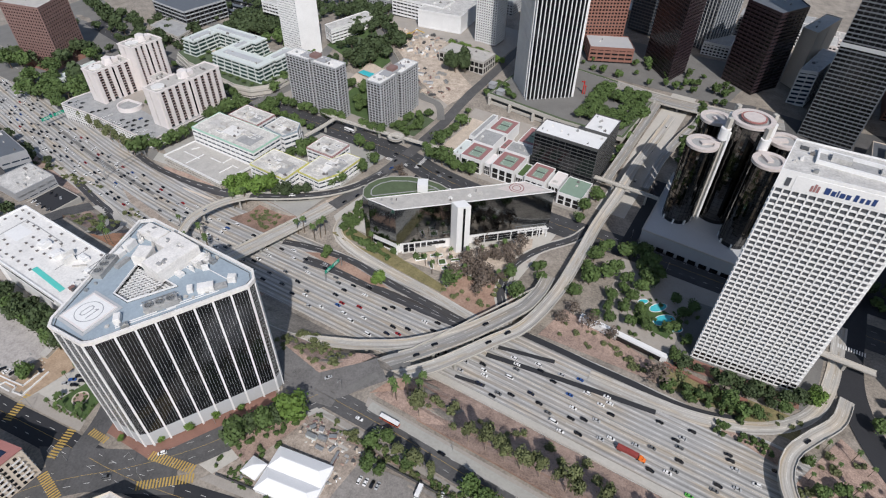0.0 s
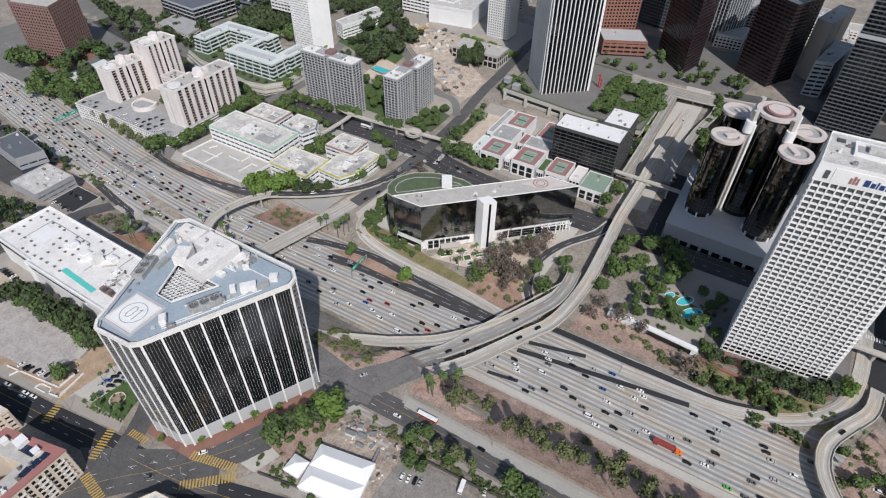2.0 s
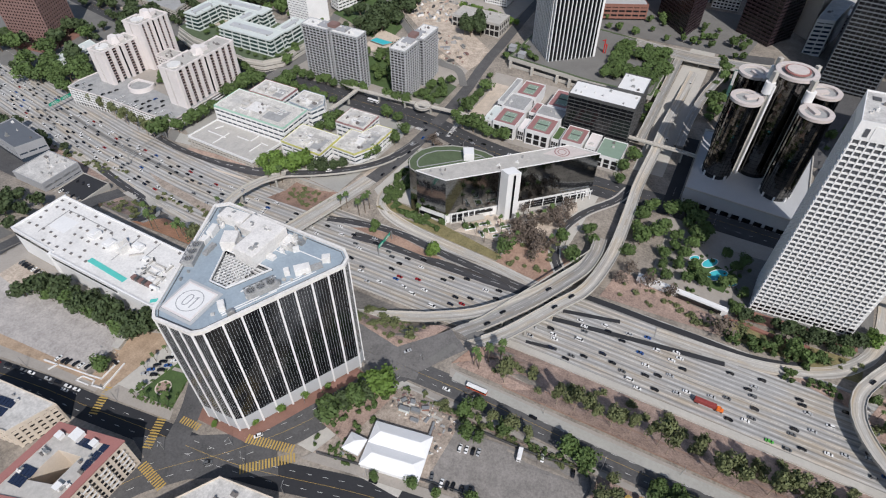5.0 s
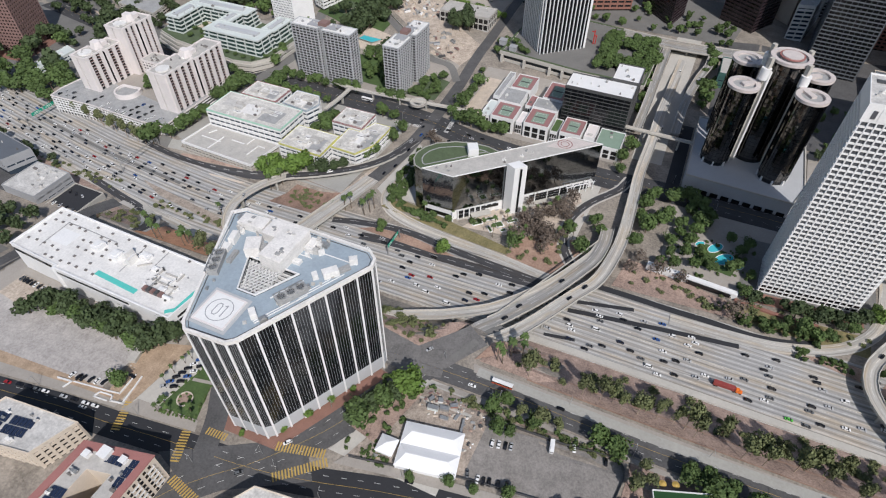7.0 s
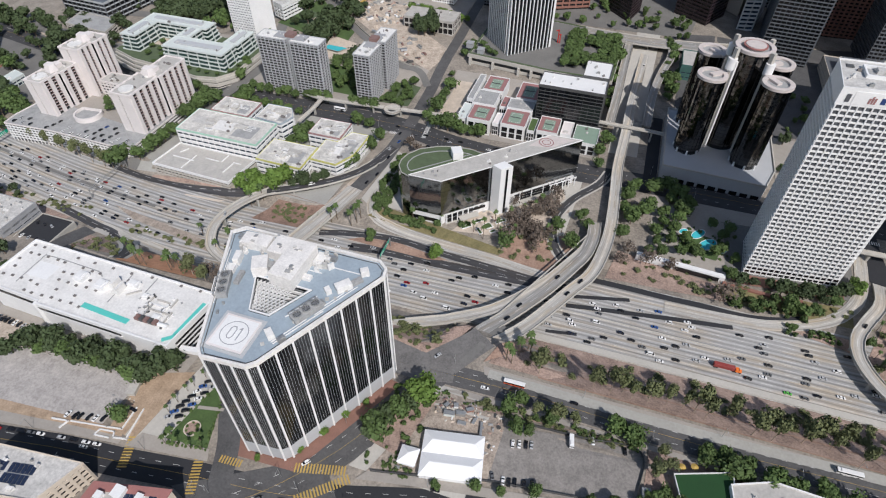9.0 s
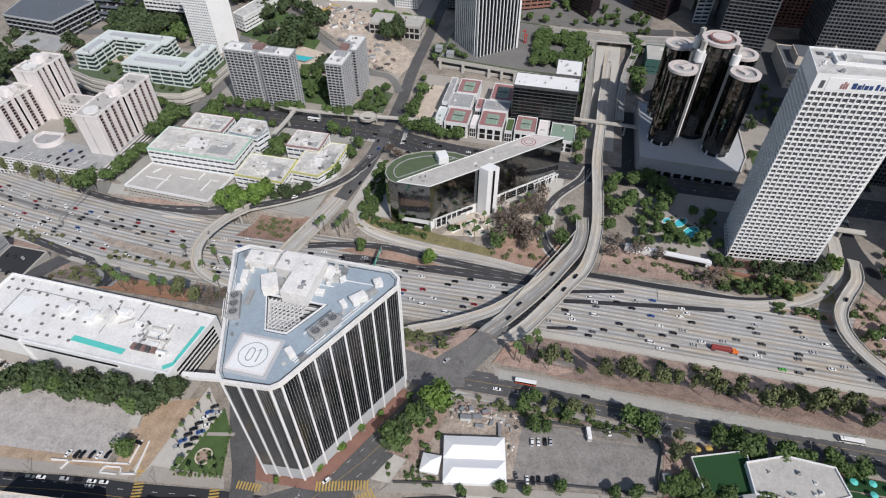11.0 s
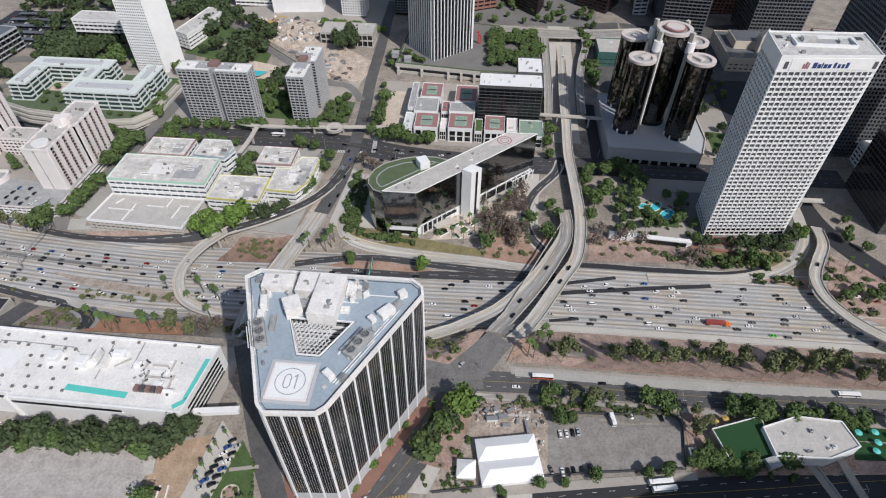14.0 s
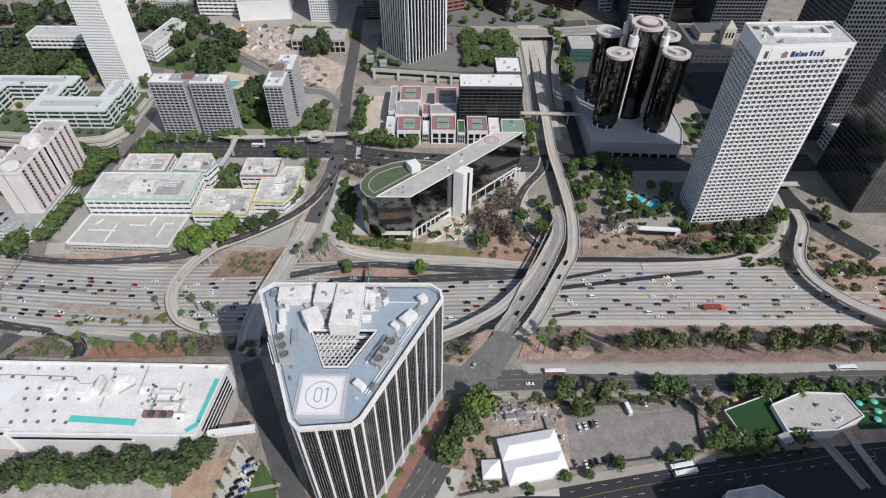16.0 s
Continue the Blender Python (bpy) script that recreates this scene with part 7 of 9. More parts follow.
# low blocks of the far town
def far_town():
    rng = random.Random(19)
    mats = (M_CREAM, M_WHITE, M_BRICK, M_GREYCONC, M_PALEPINK, M_SPANDREL)
    spots = [(-120, 800), (-70, 790), (-20, 800), (40, 900), (-150, 860), (-95, 850), (-45, 870), (5, 880), (75, 800), (80, 860), (-300, 760), (-260, 820), (-210, 850), (-350, 760), (-400, 760), (-455, 740), (-520, 690), (-560, 740), (-620, 760), (70, 930), (20, 950), (-40, 940), (-100, 930), (-170, 930), (190, 560), (230, 620), (230, 560), (200, 820)]
    for x, y in spots:
        w, d, h = rng.uniform(22, 44), rng.uniform(20, 40), rng.uniform(9, 30)
        m = rng.choice(mats)
        z = land(x, y)
        tower("far_block", "low far town block with rows of small windows", rect(x - w / 2, y - d / 2, x + w / 2, y + d / 2), z, z + h, 3.8, 4.5, M_GLASS, m, m, 1.8, 1.6, 0.3, rng.choice((M_WHITEROOF, M_BEIGEROOF, M_GREYROOF)), category="building", group="far town blocks", far=True, clutter=4)


far_town()


# odds and ends in the yards
def crate(x, y, sx, sy, h, turn, mat, label):
    root = thing("storage_crate", label, "crate", "yard clutter", (x, y, land(x, y) + 0.4), turn=turn)
    part("box_body", box(0, 0, 0, sx, sy, h), mat, root)
    part("lid", box(0, 0, h, sx + 0.15, sy + 0.15, 0.12), M_METAL, root)
    return root


for x, y, sx, sy, h, t, mt, lb in ((-141, 104, 6, 2.4, 2.4, 8, M_GREENPANEL, "pale green storage container in the yard"), (-135, 106, 5, 2.2, 2.2, 10, M_METAL, "grey steel storage box in the yard"), (-131, 110, 4, 2, 1.6, 30, M_BRICK, "rust-coloured storage box in the yard"),
                                   (-144, 109, 3, 2, 1.5, 60, M_DARKMETALSHADE, "dark scrap box in the yard"), (-127, 104, 3.5, 1.6, 1.4, 80, M_CREAM, "tan storage box in the yard"), (-122, 100, 1.2, 9, 1.8, 10, M_BROWNSTONE, "brown stacked pallets beside the tent"),
                                   (-139, 110, 2.4, 2.4, 1.8, 15, M_WHITE, "white storage box in the yard"), (-133, 101, 4.5, 1.8, 1.5, 5, M_LOT, "grey tarpaulin-covered pile in the yard"), (-36, 92, 4, 8, 3.0, 8, M_SPANDREL, "grey site cabin beside the fence"), (-157, 68, 2.2, 1.6, 1.0, 5, M_YELLOW, "yellow box beside the small tent"),
                                   (-420, 560, 9, 3, 2.8, 20, M_YELLOW, "yellow steel container on the building site"), (-395, 575, 8, 3, 2.8, 60, M_WHITE, "white steel cabin on the building site"), (-375, 545, 10, 3, 2.8, -20, M_METAL, "grey steel cabin on the building site"), (-350, 530, 8, 3, 2.6, 10, M_WHITE, "white steel cabin on the building site"), (-435, 590, 14, 6, 4.0, 15, M_CREAM, "tan half-built concrete form on the site"), (-330, 520, 7, 3, 2.6, 30, M_SPANDREL, "grey steel cabin on the building site")):
    crate(x, y, sx, sy, h, t, mt, lb)


cw = thing("corner_wall", "stepped white garden walls at the lot's corner", "wall", at=(-318, 42, 0.4), kind="structure")
for x0, y0, x1, y1 in ((-346, 34.2, -336.5, 35.6), (-336.5, 35.6, -338, 31), (-335, 36, -314, 39.4), (-314, 39.4, -305.6, 41), (-305.6, 41, -306.5, 54), (-302.4, 54.4, -299.6, 37), (-299.6, 37, -306.8, 35.4), (-306.8, 35.4, -308.2, 38.4), (-308.2, 38.4, -316.6, 37.2), (-316.6, 37.2, -317.6, 33.6), (-317.6, 33.6, -309, 34.6)):
    L = math.hypot(x1 - x0, y1 - y0)
    part("wall_piece", box((x0 + x1) / 2 + 318, (y0 + y1) / 2 - 42, -0.5, L + 0.5, 0.7, 1.8, math.degrees(math.atan2(y1 - y0, x1 - x0))), M_WHITE, cw)
part("ramp_slab", prism(ccw([(12.6, -0.6), (18.0, -4.2), (15.4, 12.2), (11.8, 12.0)]), -0.3, 0.5), M_PALECONC, cw, "pale concrete ramp")
kiosk = thing("lot_shed", "low pale shed at the edge of the lot", "shed", at=(-316, 65, land(-316, 65) + 0.3), turn=14)
part("shed_wall", box(0, 0, -0.3, 4.6, 12, 2.6), M_PALECONC, kiosk)
part("shed_roof", box(0, 0, 2.3, 5.2, 12.6, 0.25), M_BEIGEROOF, kiosk)


SCRAP = [mesh_of("scrap", add_box(box(0, 0, 0, 2.2, 1.1, 0.9), 0.3, 0.1, 0.9, 1.0, 0.8, 0.5), m) for m in (M_WHITE, M_METAL, M_CREAM, M_DARKMETALSHADE, M_BROWNSTONE, M_GREYROOF)] + [mesh_of("scrap", prism(circle(0, 0, 1.2, 7), -0.2, 0.9, circle(0.2, 0.1, 0.4, 7)), m) for m in (M_SAND, M_DIRT, M_PALECONC, M_SAND)]


def litter(count, poly_box, lift, sizes, seed, label, name):
    """Loose odds and ends that nobody could count, joined."""
    rng = random.Random(seed)
    x0, y0, x1, y1 = poly_box
    items = []
    for _ in range(count):
        x, y, k = rng.uniform(x0, x1), rng.uniform(y0, y1), rng.uniform(*sizes)
        items.append((rng.choice(SCRAP), pose(x, y, land(x, y) + lift, 0, 0, rng.uniform(0, 360)) @ Matrix.Diagonal((k * rng.uniform(0.6, 1.8), k, k * rng.uniform(0.5, 1.2), 1))))
    return joined(name, items, label, "clutter")


litter(70, (-150, 100, -122, 115), 0.4, (0.35, 0.95), 1, "scrap, timber and tarpaulins piled behind the tent", "yard_scrap")
litter(30, (-122, 88, -112, 112), 0.4, (0.5, 1.0), 2, "pallets and scrap along the lot's edge", "yard_scrap")
litter(190, (-440, 572, -330, 628), 0.3, (0.8, 2.6), 3, "rubble, timber and gear strewn over the building site", "site_clutter")
litter(60, (-375, 500, -300, 545), 0.3, (0.8, 2.4), 4, "rubble and gear strewn beside the site road", "site_clutter")
litter(60, (-190, 268, -140, 298), 0.4, (0.4, 1.0), 5, "benches, pots and parasols on the tiled plaza", "plaza_clutter")
litter(16, (-325, 40, -306, 58), 0.3, (0.3, 0.7), 6, "odds and ends at the lot's corner", "yard_scrap")
ex = thing("crane_digger", "yellow tracked digger with a long boom on the building site", "digger", at=(-421, 612, land(-421, 612) + 0.3), turn=25)
part("track", add_box(box(0, -1.4, 0, 5, 0.8, 1.1), 0, 1.4, 0, 5, 0.8, 1.1), M_DARKMETALSHADE, ex)
part("cab_body", add_box(box(-0.6, 0, 1.1, 4.6, 3.0, 1.6), 0.6, 0.8, 2.7, 1.8, 1.3, 1.3), M_YELLOW, ex)
bm = bmesh.new()
boom_points = ((1.5, -0.5, 2.0), (10, -0.5, 8.5), (20, -0.5, 5.0))
for p, q in zip(boom_points, boom_points[1:]):
    a, b = Vector(p), Vector(q)
    c = (a + b) / 2
    g = bmesh.ops.create_cube(bm, size=1.0, matrix=Matrix.Translation(c) @ (b - a).to_track_quat("X", "Z").to_matrix().to_4x4() @ Matrix.Diagonal(((b - a).length, 0.9, 1.1, 1)))
part("boom", bm, M_YELLOW, ex)


def planter(x, y, sx, sy, turn):
    root = thing("planter", "white walled planter with low green shrubs on the tiled plaza", "planter", "plaza planters", (x, y, land(x, y) + 0.35), turn=turn)
    part("planter_wall", ring(rect(-sx / 2, -sy / 2, sx / 2, sy / 2), 0.4, -0.2, 0.9), M_WHITE, root)
    part("planting", prism(rect(-sx / 2 + 0.4, -sy / 2 + 0.4, sx / 2 - 0.4, sy / 2 - 0.4), -0.2, 1.2, rect(-sx / 2 + 0.9, -sy / 2 + 0.9, sx / 2 - 0.9, sy / 2 - 0.9)), M_LAWN, root)


for x, y, sx, sy, t in ((-182, 274, 9, 3, 43), (-174, 284, 10, 3, 43), (-166, 280, 6, 6, 43), (-158, 288, 9, 3, 43), (-171, 272, 7, 3, -47), (-149, 285, 8, 3, 43), (-161, 275, 5, 3, 43), (-146, 294, 7, 3, 43)):
    planter(x, y, sx, sy, t)
pg = thing("pergola", "white open pergola beside the black office", "pergola", at=(-122, 347, land(-122, 347) + 0.3), turn=44)
for i in range(5):
    for yy in (-4, 4):
        part("post", box(-12 + 6 * i, yy, -0.5, 0.7, 0.7, 8), M_WHITE, pg)
    part("cross_beam", box(-12 + 6 * i, 0, 7.5, 0.6, 9.5, 0.7), M_WHITE, pg)
part("long_beam", add_box(box(0, -4, 8.2, 27, 0.6, 0.6), 0, 4, 8.2, 27, 0.6, 0.6), M_WHITE, pg)
for x, y, r, sd in ((-196, 276, 0, 1), (-186, 284, 0, 2)):
    part("entrance_step", box(0, 0, -0.3, 10, 4, 0.9, 43), M_PALECONC, thing("stair_block", "pale concrete entrance steps of the black office", "steps", at=(x, y, land(x, y) + 0.4)))


# ---- trees ----
def crown_mesh(name, seed, mat, blobs, leaves, leaf, squash=0.8, spread=0.62):
    """A crown one metre in radius: many small leaf clusters on uneven clumps, with gaps between them."""
    rng = np.random.default_rng(seed)
    centres = []
    for i in range(blobs):
        d = rng.normal(size=3)
        d /= np.linalg.norm(d)
        centres.append((d * spread * rng.uniform(0.35, 1.0) * np.array((1, 1, squash)), rng.uniform(0.28, 0.52)))
    verts, faces = [], []
    for k in range(leaves):
        c, r = centres[rng.integers(blobs)]
        d = rng.normal(size=3)
        d /= np.linalg.norm(d)
        p = c + d * r * (rng.uniform(0.7, 1.05) if k % 9 else rng.uniform(1.05, 1.45)) * np.array((1, 1, squash))
        n = d + rng.normal(size=3) * 0.45
        n /= np.linalg.norm(n)
        a = np.cross(n, (0.3, 0.2, 1.0))
        a /= np.linalg.norm(a)
        b = np.cross(n, a)
        s = leaf * rng.uniform(0.6, 1.4)
        o = len(verts)
        for u, v in ((-1, -0.7), (0.9, -0.8), (1, 0.7), (-0.7, 1)):
            verts.append(tuple(p + (a * u + b * v) * s + n * (0.25 * s * (u * u - 0.5))))
        faces.append((o, o + 1, o + 2, o + 3))
    me = bpy.data.meshes.new(name)
    me.from_pydata(verts, [], faces)
    me.materials.append(mat)
    return me


def add_limb(bm, a, b, ra, rb, n=6):
    a, b = Vector(a), Vector(b)
    d = (b - a).normalized()
    u = d.orthogonal().normalized()
    w = d.cross(u)
    lo, hi = ([bm.verts.new(p + (u * math.cos(k * math.tau / n) + w * math.sin(k * math.tau / n)) * r) for k in range(n)] for p, r in ((a, ra), (b, rb)))
    for k in range(n):
        bm.faces.new((lo[k], lo[(k + 1) % n], hi[(k + 1) % n], hi[k]))
    bm.faces.new(hi)


def tree_proto(name, label, seed, leaf_key, bark, blobs=9, leaves=620, leaf=0.085, stem=0.75, squash=0.8, radius=0.06):
    root = thing(name, label, "tree")
    rng = random.Random(seed)
    bm = bmesh.new()
    add_limb(bm, (0, 0, -0.15), (0.03, 0.02, stem * 0.6), radius, radius * 0.75)
    for k in range(6):
        a = k * 1.05 + rng.uniform(-0.4, 0.4)
        r = rng.uniform(0.35, 0.65)
        add_limb(bm, (0.03, 0.02, stem * 0.55), (r * math.cos(a), r * math.sin(a), stem + rng.uniform(0.1, 0.5)), radius * 0.6, radius * 0.2, 5)
    part("trunk", bm, bark, root)
    piece("crown", crown_mesh("crown", seed, LEAF[leaf_key], blobs, leaves, leaf, squash), root, m=pose(0, 0, stem + 0.42))
    root.location = (0, -3000, 0)
    return root


def palm_proto(seed):
    root = thing("palm_tree", "tall thin palm with a round head of fronds", "palm tree", "palms")
    bm = bmesh.new()
    add_limb(bm, (0, 0, -0.5), (0.1, 0.05, 5), 0.26, 0.2)
    add_limb(bm, (0.1, 0.05, 5), (0.05, 0.15, 10.5), 0.2, 0.17)
    part("trunk", bm, M_BARK, root)
    rng = random.Random(seed)
    bm = bmesh.new()
    for k in range(26):
        a, tilt = rng.uniform(0, math.tau), rng.uniform(-0.7, 0.9)
        d, side = Vector((math.cos(a), math.sin(a), 0)), Vector((-math.sin(a), math.cos(a), 0))
        L = rng.uniform(1.5, 2.2)
        rows = []
        for i in range(4):
            u = i / 3
            c = Vector((0.05, 0.15, 10.5)) + d * L * u * math.cos(tilt * (1 - u * 0.4)) + Vector((0, 0, L * (u * math.sin(tilt) - u * u * 0.55)))
            w = 0.42 * math.sin(math.pi * (0.15 + 0.8 * u))
            rows.append((bm.verts.new(c + side * w), bm.verts.new(c + Vector((0, 0, 0.12))), bm.verts.new(c - side * w)))
        for r, s in zip(rows, rows[1:]):
            bm.faces.new((r[0], r[1], s[1], s[0]))
            bm.faces.new((r[1], r[2], s[2], s[1]))
    part("frond_head", bm, LEAF["mid"], root)
    root.location = (0, -3000, 0)
    return root


PROTO = {
    "dark": [tree_proto("evergreen_tree", "dense dark green broadleaf tree", s, "dark", M_BARK, 13, 1150, 0.085) for s in (1, 2)],
    "mid": [tree_proto("street_tree", "green broadleaf street tree with rounded crown", s, "mid", M_BARK, 11, 950, 0.085) for s in (3, 4, 5)],
    "bright": [tree_proto("leafy_tree", "bright green leafy tree", s, "bright", M_BARK, 12, 1050, 0.085) for s in (6, 7)],
    "olive": [tree_proto("eucalyptus_tree", "olive green eucalyptus with a pale leaning trunk and loose crown", s, "olive", M_PALEBARK, 9, 760, 0.085, 1.45, 0.95, 0.05) for s in (8, 9, 10)],
    "bare": [tree_proto("dry_tree", "sparse dry brownish tree", s, "bare", M_BARK, 8, 300, 0.06, 0.8, 0.8, 0.05) for s in (11, 12)],
    "shrub": [tree_proto("shrub", "low rounded green shrub", s, "mid", M_BARK, 8, 300, 0.14, 0.1, 0.6, 0.05) for s in (13, 14)],
    "scrub": [tree_proto("shrub", "low dusty olive scrub", s, "olive", M_BARK, 8, 240, 0.13, 0.1, 0.55, 0.05) for s in (15, 16)],
}
FAR = {k: [tree_proto("far_tree", "far tree", s, k, M_BARK, 9, 300, 0.15) for s in (n, n + 1)] for k, n in (("dark", 31), ("mid", 33))}
PALM = palm_proto(21)
TREE_RNG = random.Random(77)


def plant(kind, spots, radius, group="", height=None):
    for x, y in spots:
        r = radius * 1.32 * TREE_RNG.uniform(0.75, 1.25)
        src = TREE_RNG.choice(PROTO[kind])
        m = Matrix.Translation((x, y, land(x, y) + 0.1)) @ Matrix.Rotation(TREE_RNG.uniform(0, 6.28), 4, "Z") @ Matrix.Diagonal((r, r * TREE_RNG.uniform(0.85, 1.15), r * TREE_RNG.uniform(0.9, 1.1) * (height or 1.0), 1))
        t = copy_thing(src, m)
        if group:
            t["group"] = group


def undergrowth(kind, spots, radius, label, name="undergrowth"):
    """Scrub that nobody could count, joined."""
    items = []
    for x, y in spots:
        src = TREE_RNG.choice(FAR[kind] if kind in FAR and name != "hall_planting" else PROTO[kind])
        r = radius * 1.25 * TREE_RNG.uniform(0.6, 1.3)
        m = Matrix.Translation((x, y, land(x, y) + 0.05)) @ Matrix.Rotation(TREE_RNG.uniform(0, 6.28), 4, "Z") @ Matrix.Diagonal((r, r, r, 1))
        items += [(c.data, m @ c.matrix_basis) for c in src.children]
    return joined(name, items, label, name.replace("_", " "))


def palms(spots, scale=1.0, broad=1.0):
    for x, y in spots:
        s = scale * TREE_RNG.uniform(0.85, 1.2)
        copy_thing(PALM, Matrix.Translation((x, y, land(x, y) + 0.1)) @ Matrix.Rotation(TREE_RNG.uniform(0, 6.28), 4, "Z") @ Matrix.Diagonal((s * broad, s * broad, s, 1)))


def scatter(n, x0, y0, x1, y1, seed):
    rng = random.Random(seed)
    return [(rng.uniform(x0, x1), rng.uniform(y0, y1)) for _ in range(n)]


plant("olive", [(-100, 147), (-69, 149), (-59, 150), (-47, 149), (-28, 152), (-19, 153), (-8, 148), (16, 146), (26, 146), (35, 157), (49, 156), (62, 159), (82, 147), (-38, 150), (100, 150), (118, 148), (140, 152), (70, 148), (5, 156), (-52, 152), (-34, 154), (-13, 152), (21, 151), (42, 151), (56, 152), (90, 153), (110, 155)], 3.9, "embankment trees", 1.6)
undergrowth("scrub", scatter(60, -60, 158, 160, 180, 1) + scatter(20, 0, 160, 170, 181, 2) + scatter(16, -110, 150, -60, 170, 20), 2.4, "dusty olive scrub on the freeway embankment")
plant("mid", [(-53.4, 124), (-44, 124.6), (-7, 125), (1, 125.4), (12, 125), (34, 122), (48, 123), (61, 122), (77, 122), (-44, 121), (95, 122), (108, 124), (3, 118), (22, 119), (-9, 122)], 5.2, "frontage street trees")
plant("olive", [(-96, 120.5), (-85, 120.5), (-76, 121), (-30, 118), (-26, 110), (-33, 104)], 3.8)
plant("mid", [(-38, 87), (-24.5, 91.5), (-28, 97), (-61.5, 80), (-52, 82), (-87.8, 76.4), (10, 92), (-15.5, 87), (-104, 71.5), (-117, 69.8), (-20, 94), (-11, 86), (4, 90)], 3.6, "yard trees")
plant("bright", [(-158.5, 110)], 8.0)
plant("mid", [(-135.5, 64.6)], 2.4)
plant("mid", [(-167, 96), (-176, 85)], 7.4, "corner trees")
plant("dark", [(-171, 92), (-164, 101), (-177, 83)], 5.2, "corner trees")
plant("mid", [(-105, 105.4), (-98, 107.2), (-106.6, 125), (-112, 119), (-88, 119)], 4.0, "yard trees")
plant("mid", [(-310, 46), (-345, 70), (-367, 70), (-321, 70), (-386, 68)], 6.0, "grove beside the white building")
plant("dark", [(-398, 68), (-390, 72), (-381, 74), (-371, 75), (-362, 73), (-352, 75), (-342, 72), (-333, 75), (-324, 74), (-315, 73), (-306, 77), (-300, 81), (-405, 62), (-376, 69), (-356, 69), (-336, 68), (-312, 68)], 6.3, "grove beside the white building")
plant("bright", [(-227, 49.5), (-208.5, 61), (-201.5, 73.5), (-187, 97), (-195, 86)], 2.1, "pavement trees", 1.2)
palms([(-287.6, 57.3), (-287.3, 64.4), (-286.3, 72), (-284.6, 76), (-282, 83), (-278, 41.5), (-271, 42.6), (-264, 43.6), (-258, 45)], 0.75)
palms([(-279.2, 47.4), (-262.4, 49.4)], 0.55, 2.4)
undergrowth("shrub", [(-280 + i * 2.6, 41.6 + i * 0.45) for i in range(10)] + [(-281.5 + i * 1.0, 46 + i * 4) for i in range(9)] + [(-257.5 - i * 0.9, 48 + i * 3) for i in range(9)] + [(-270.4 + 3 * math.cos(i), 53.6 + 3 * math.sin(i)) for i in range(6)], 1.1, "clipped hedge round the small garden")
palms([(-390, 152), (-381, 147), (-378, 149), (-372, 162), (-366, 158), (-362, 156), (-358, 150), (-353, 153), (-379, 206), (-351, 204), (-355, 191), (-333, 176), (-361, 248), (-354, 256), (-340, 200), (-336, 197), (-404, 160), (-288, 250), (-285, 254), (-268, 255), (-271, 251), (-266, 259), (-120.5, 150), (-117, 149), (-114, 156), (-108, 160), (-110, 166)], 1.4)
palms([(-224, 267), (-202, 272), (-175, 270), (-162, 286), (-151, 294), (-142, 300), (-135, 309), (-131, 317), (-144, 276), (-153, 269), (-166, 265), (-110, 291), (-168, 276), (-158, 279), (-120, 285)], 1.1)
plant("mid", [(-300, 250), (-302, 246), (-249, 238), (-250, 243)], 3.6)
plant("bright", [(-194, 236)], 4.6)
plant("bare", scatter(8, -322, 150, -270, 180, 5), 4.0, "scrub slope")
plant("olive", [(-342, 152), (-328, 148)], 4.8, "scrub slope")
plant("bare", [(-334, 158), (-325, 157), (-320, 151)], 5.2, "scrub slope")
undergrowth("scrub", scatter(26, -455, 150, -408, 180, 7) + scatter(20, -330, 148, -260, 180, 96) + scatter(3, -400, 150, -345, 165, 97) + scatter(26, -205, 145, -165, 168, 8), 2.4, "dusty scrub on the slope beside the ramps")
plant("bright", [(-376, 262), (-364, 266), (-353, 274), (-345, 277), (-364, 257), (-358, 266), (-347, 268), (-370, 270)], 7.0, "school trees")
plant("dark", [(-327, 279), (-320, 286), (-314, 290), (-335, 275)], 5.0, "school trees")
plant("mid", [(-303, 312), (-299, 320), (-301, 338), (-293, 362), (-294, 345), (-310, 378), (-323, 379), (-365, 345), (-362, 355), (-358, 335), (-366, 328)], 5.2, "school trees")
plant("mid", [(-455, 407), (-446, 406), (-435, 406), (-424, 406), (-414, 406), (-404, 405), (-391, 407), (-383, 407), (-369, 407), (-340, 409), (-329, 409), (-319, 409), (-457, 381), (-448, 381), (-436, 380), (-424, 380), (-410, 379), (-398, 379), (-386, 378)], 5.0, "avenue trees")
plant("mid", [(-262, 408), (-250, 398), (-238, 397), (-228, 396.5), (-214, 396), (-207, 396), (-246, 400), (-258, 470), (-259, 455), (-258, 440), (-259, 425), (-222, 396)], 6.2, "avenue trees")
plant("dark", [(28, 279), (39, 279), (52, 279), (62, 279), (69, 279), (78, 284), (86, 285), (20, 276), (46, 275), (58, 274), (72, 275)], 4.6, "trees below the tower")
plant("mid", [(95, 300), (41, 266), (50, 263), (58, 261), (66, 263), (80, 276), (92, 290), (13, 279)], 4.2, "trees below the tower")
plant("bright", [(93, 296), (97, 292)], 4.0)
plant("mid", [(-45, 286), (-35, 290), (-22, 294), (-10, 296), (4, 302), (16, 298), (-19, 308), (-30, 304), (-40, 300), (-14, 302), (8, 322), (-28, 318), (-42, 312), (-36, 324), (0, 332), (12, 330), (-24, 332)], 4.6, "park trees")
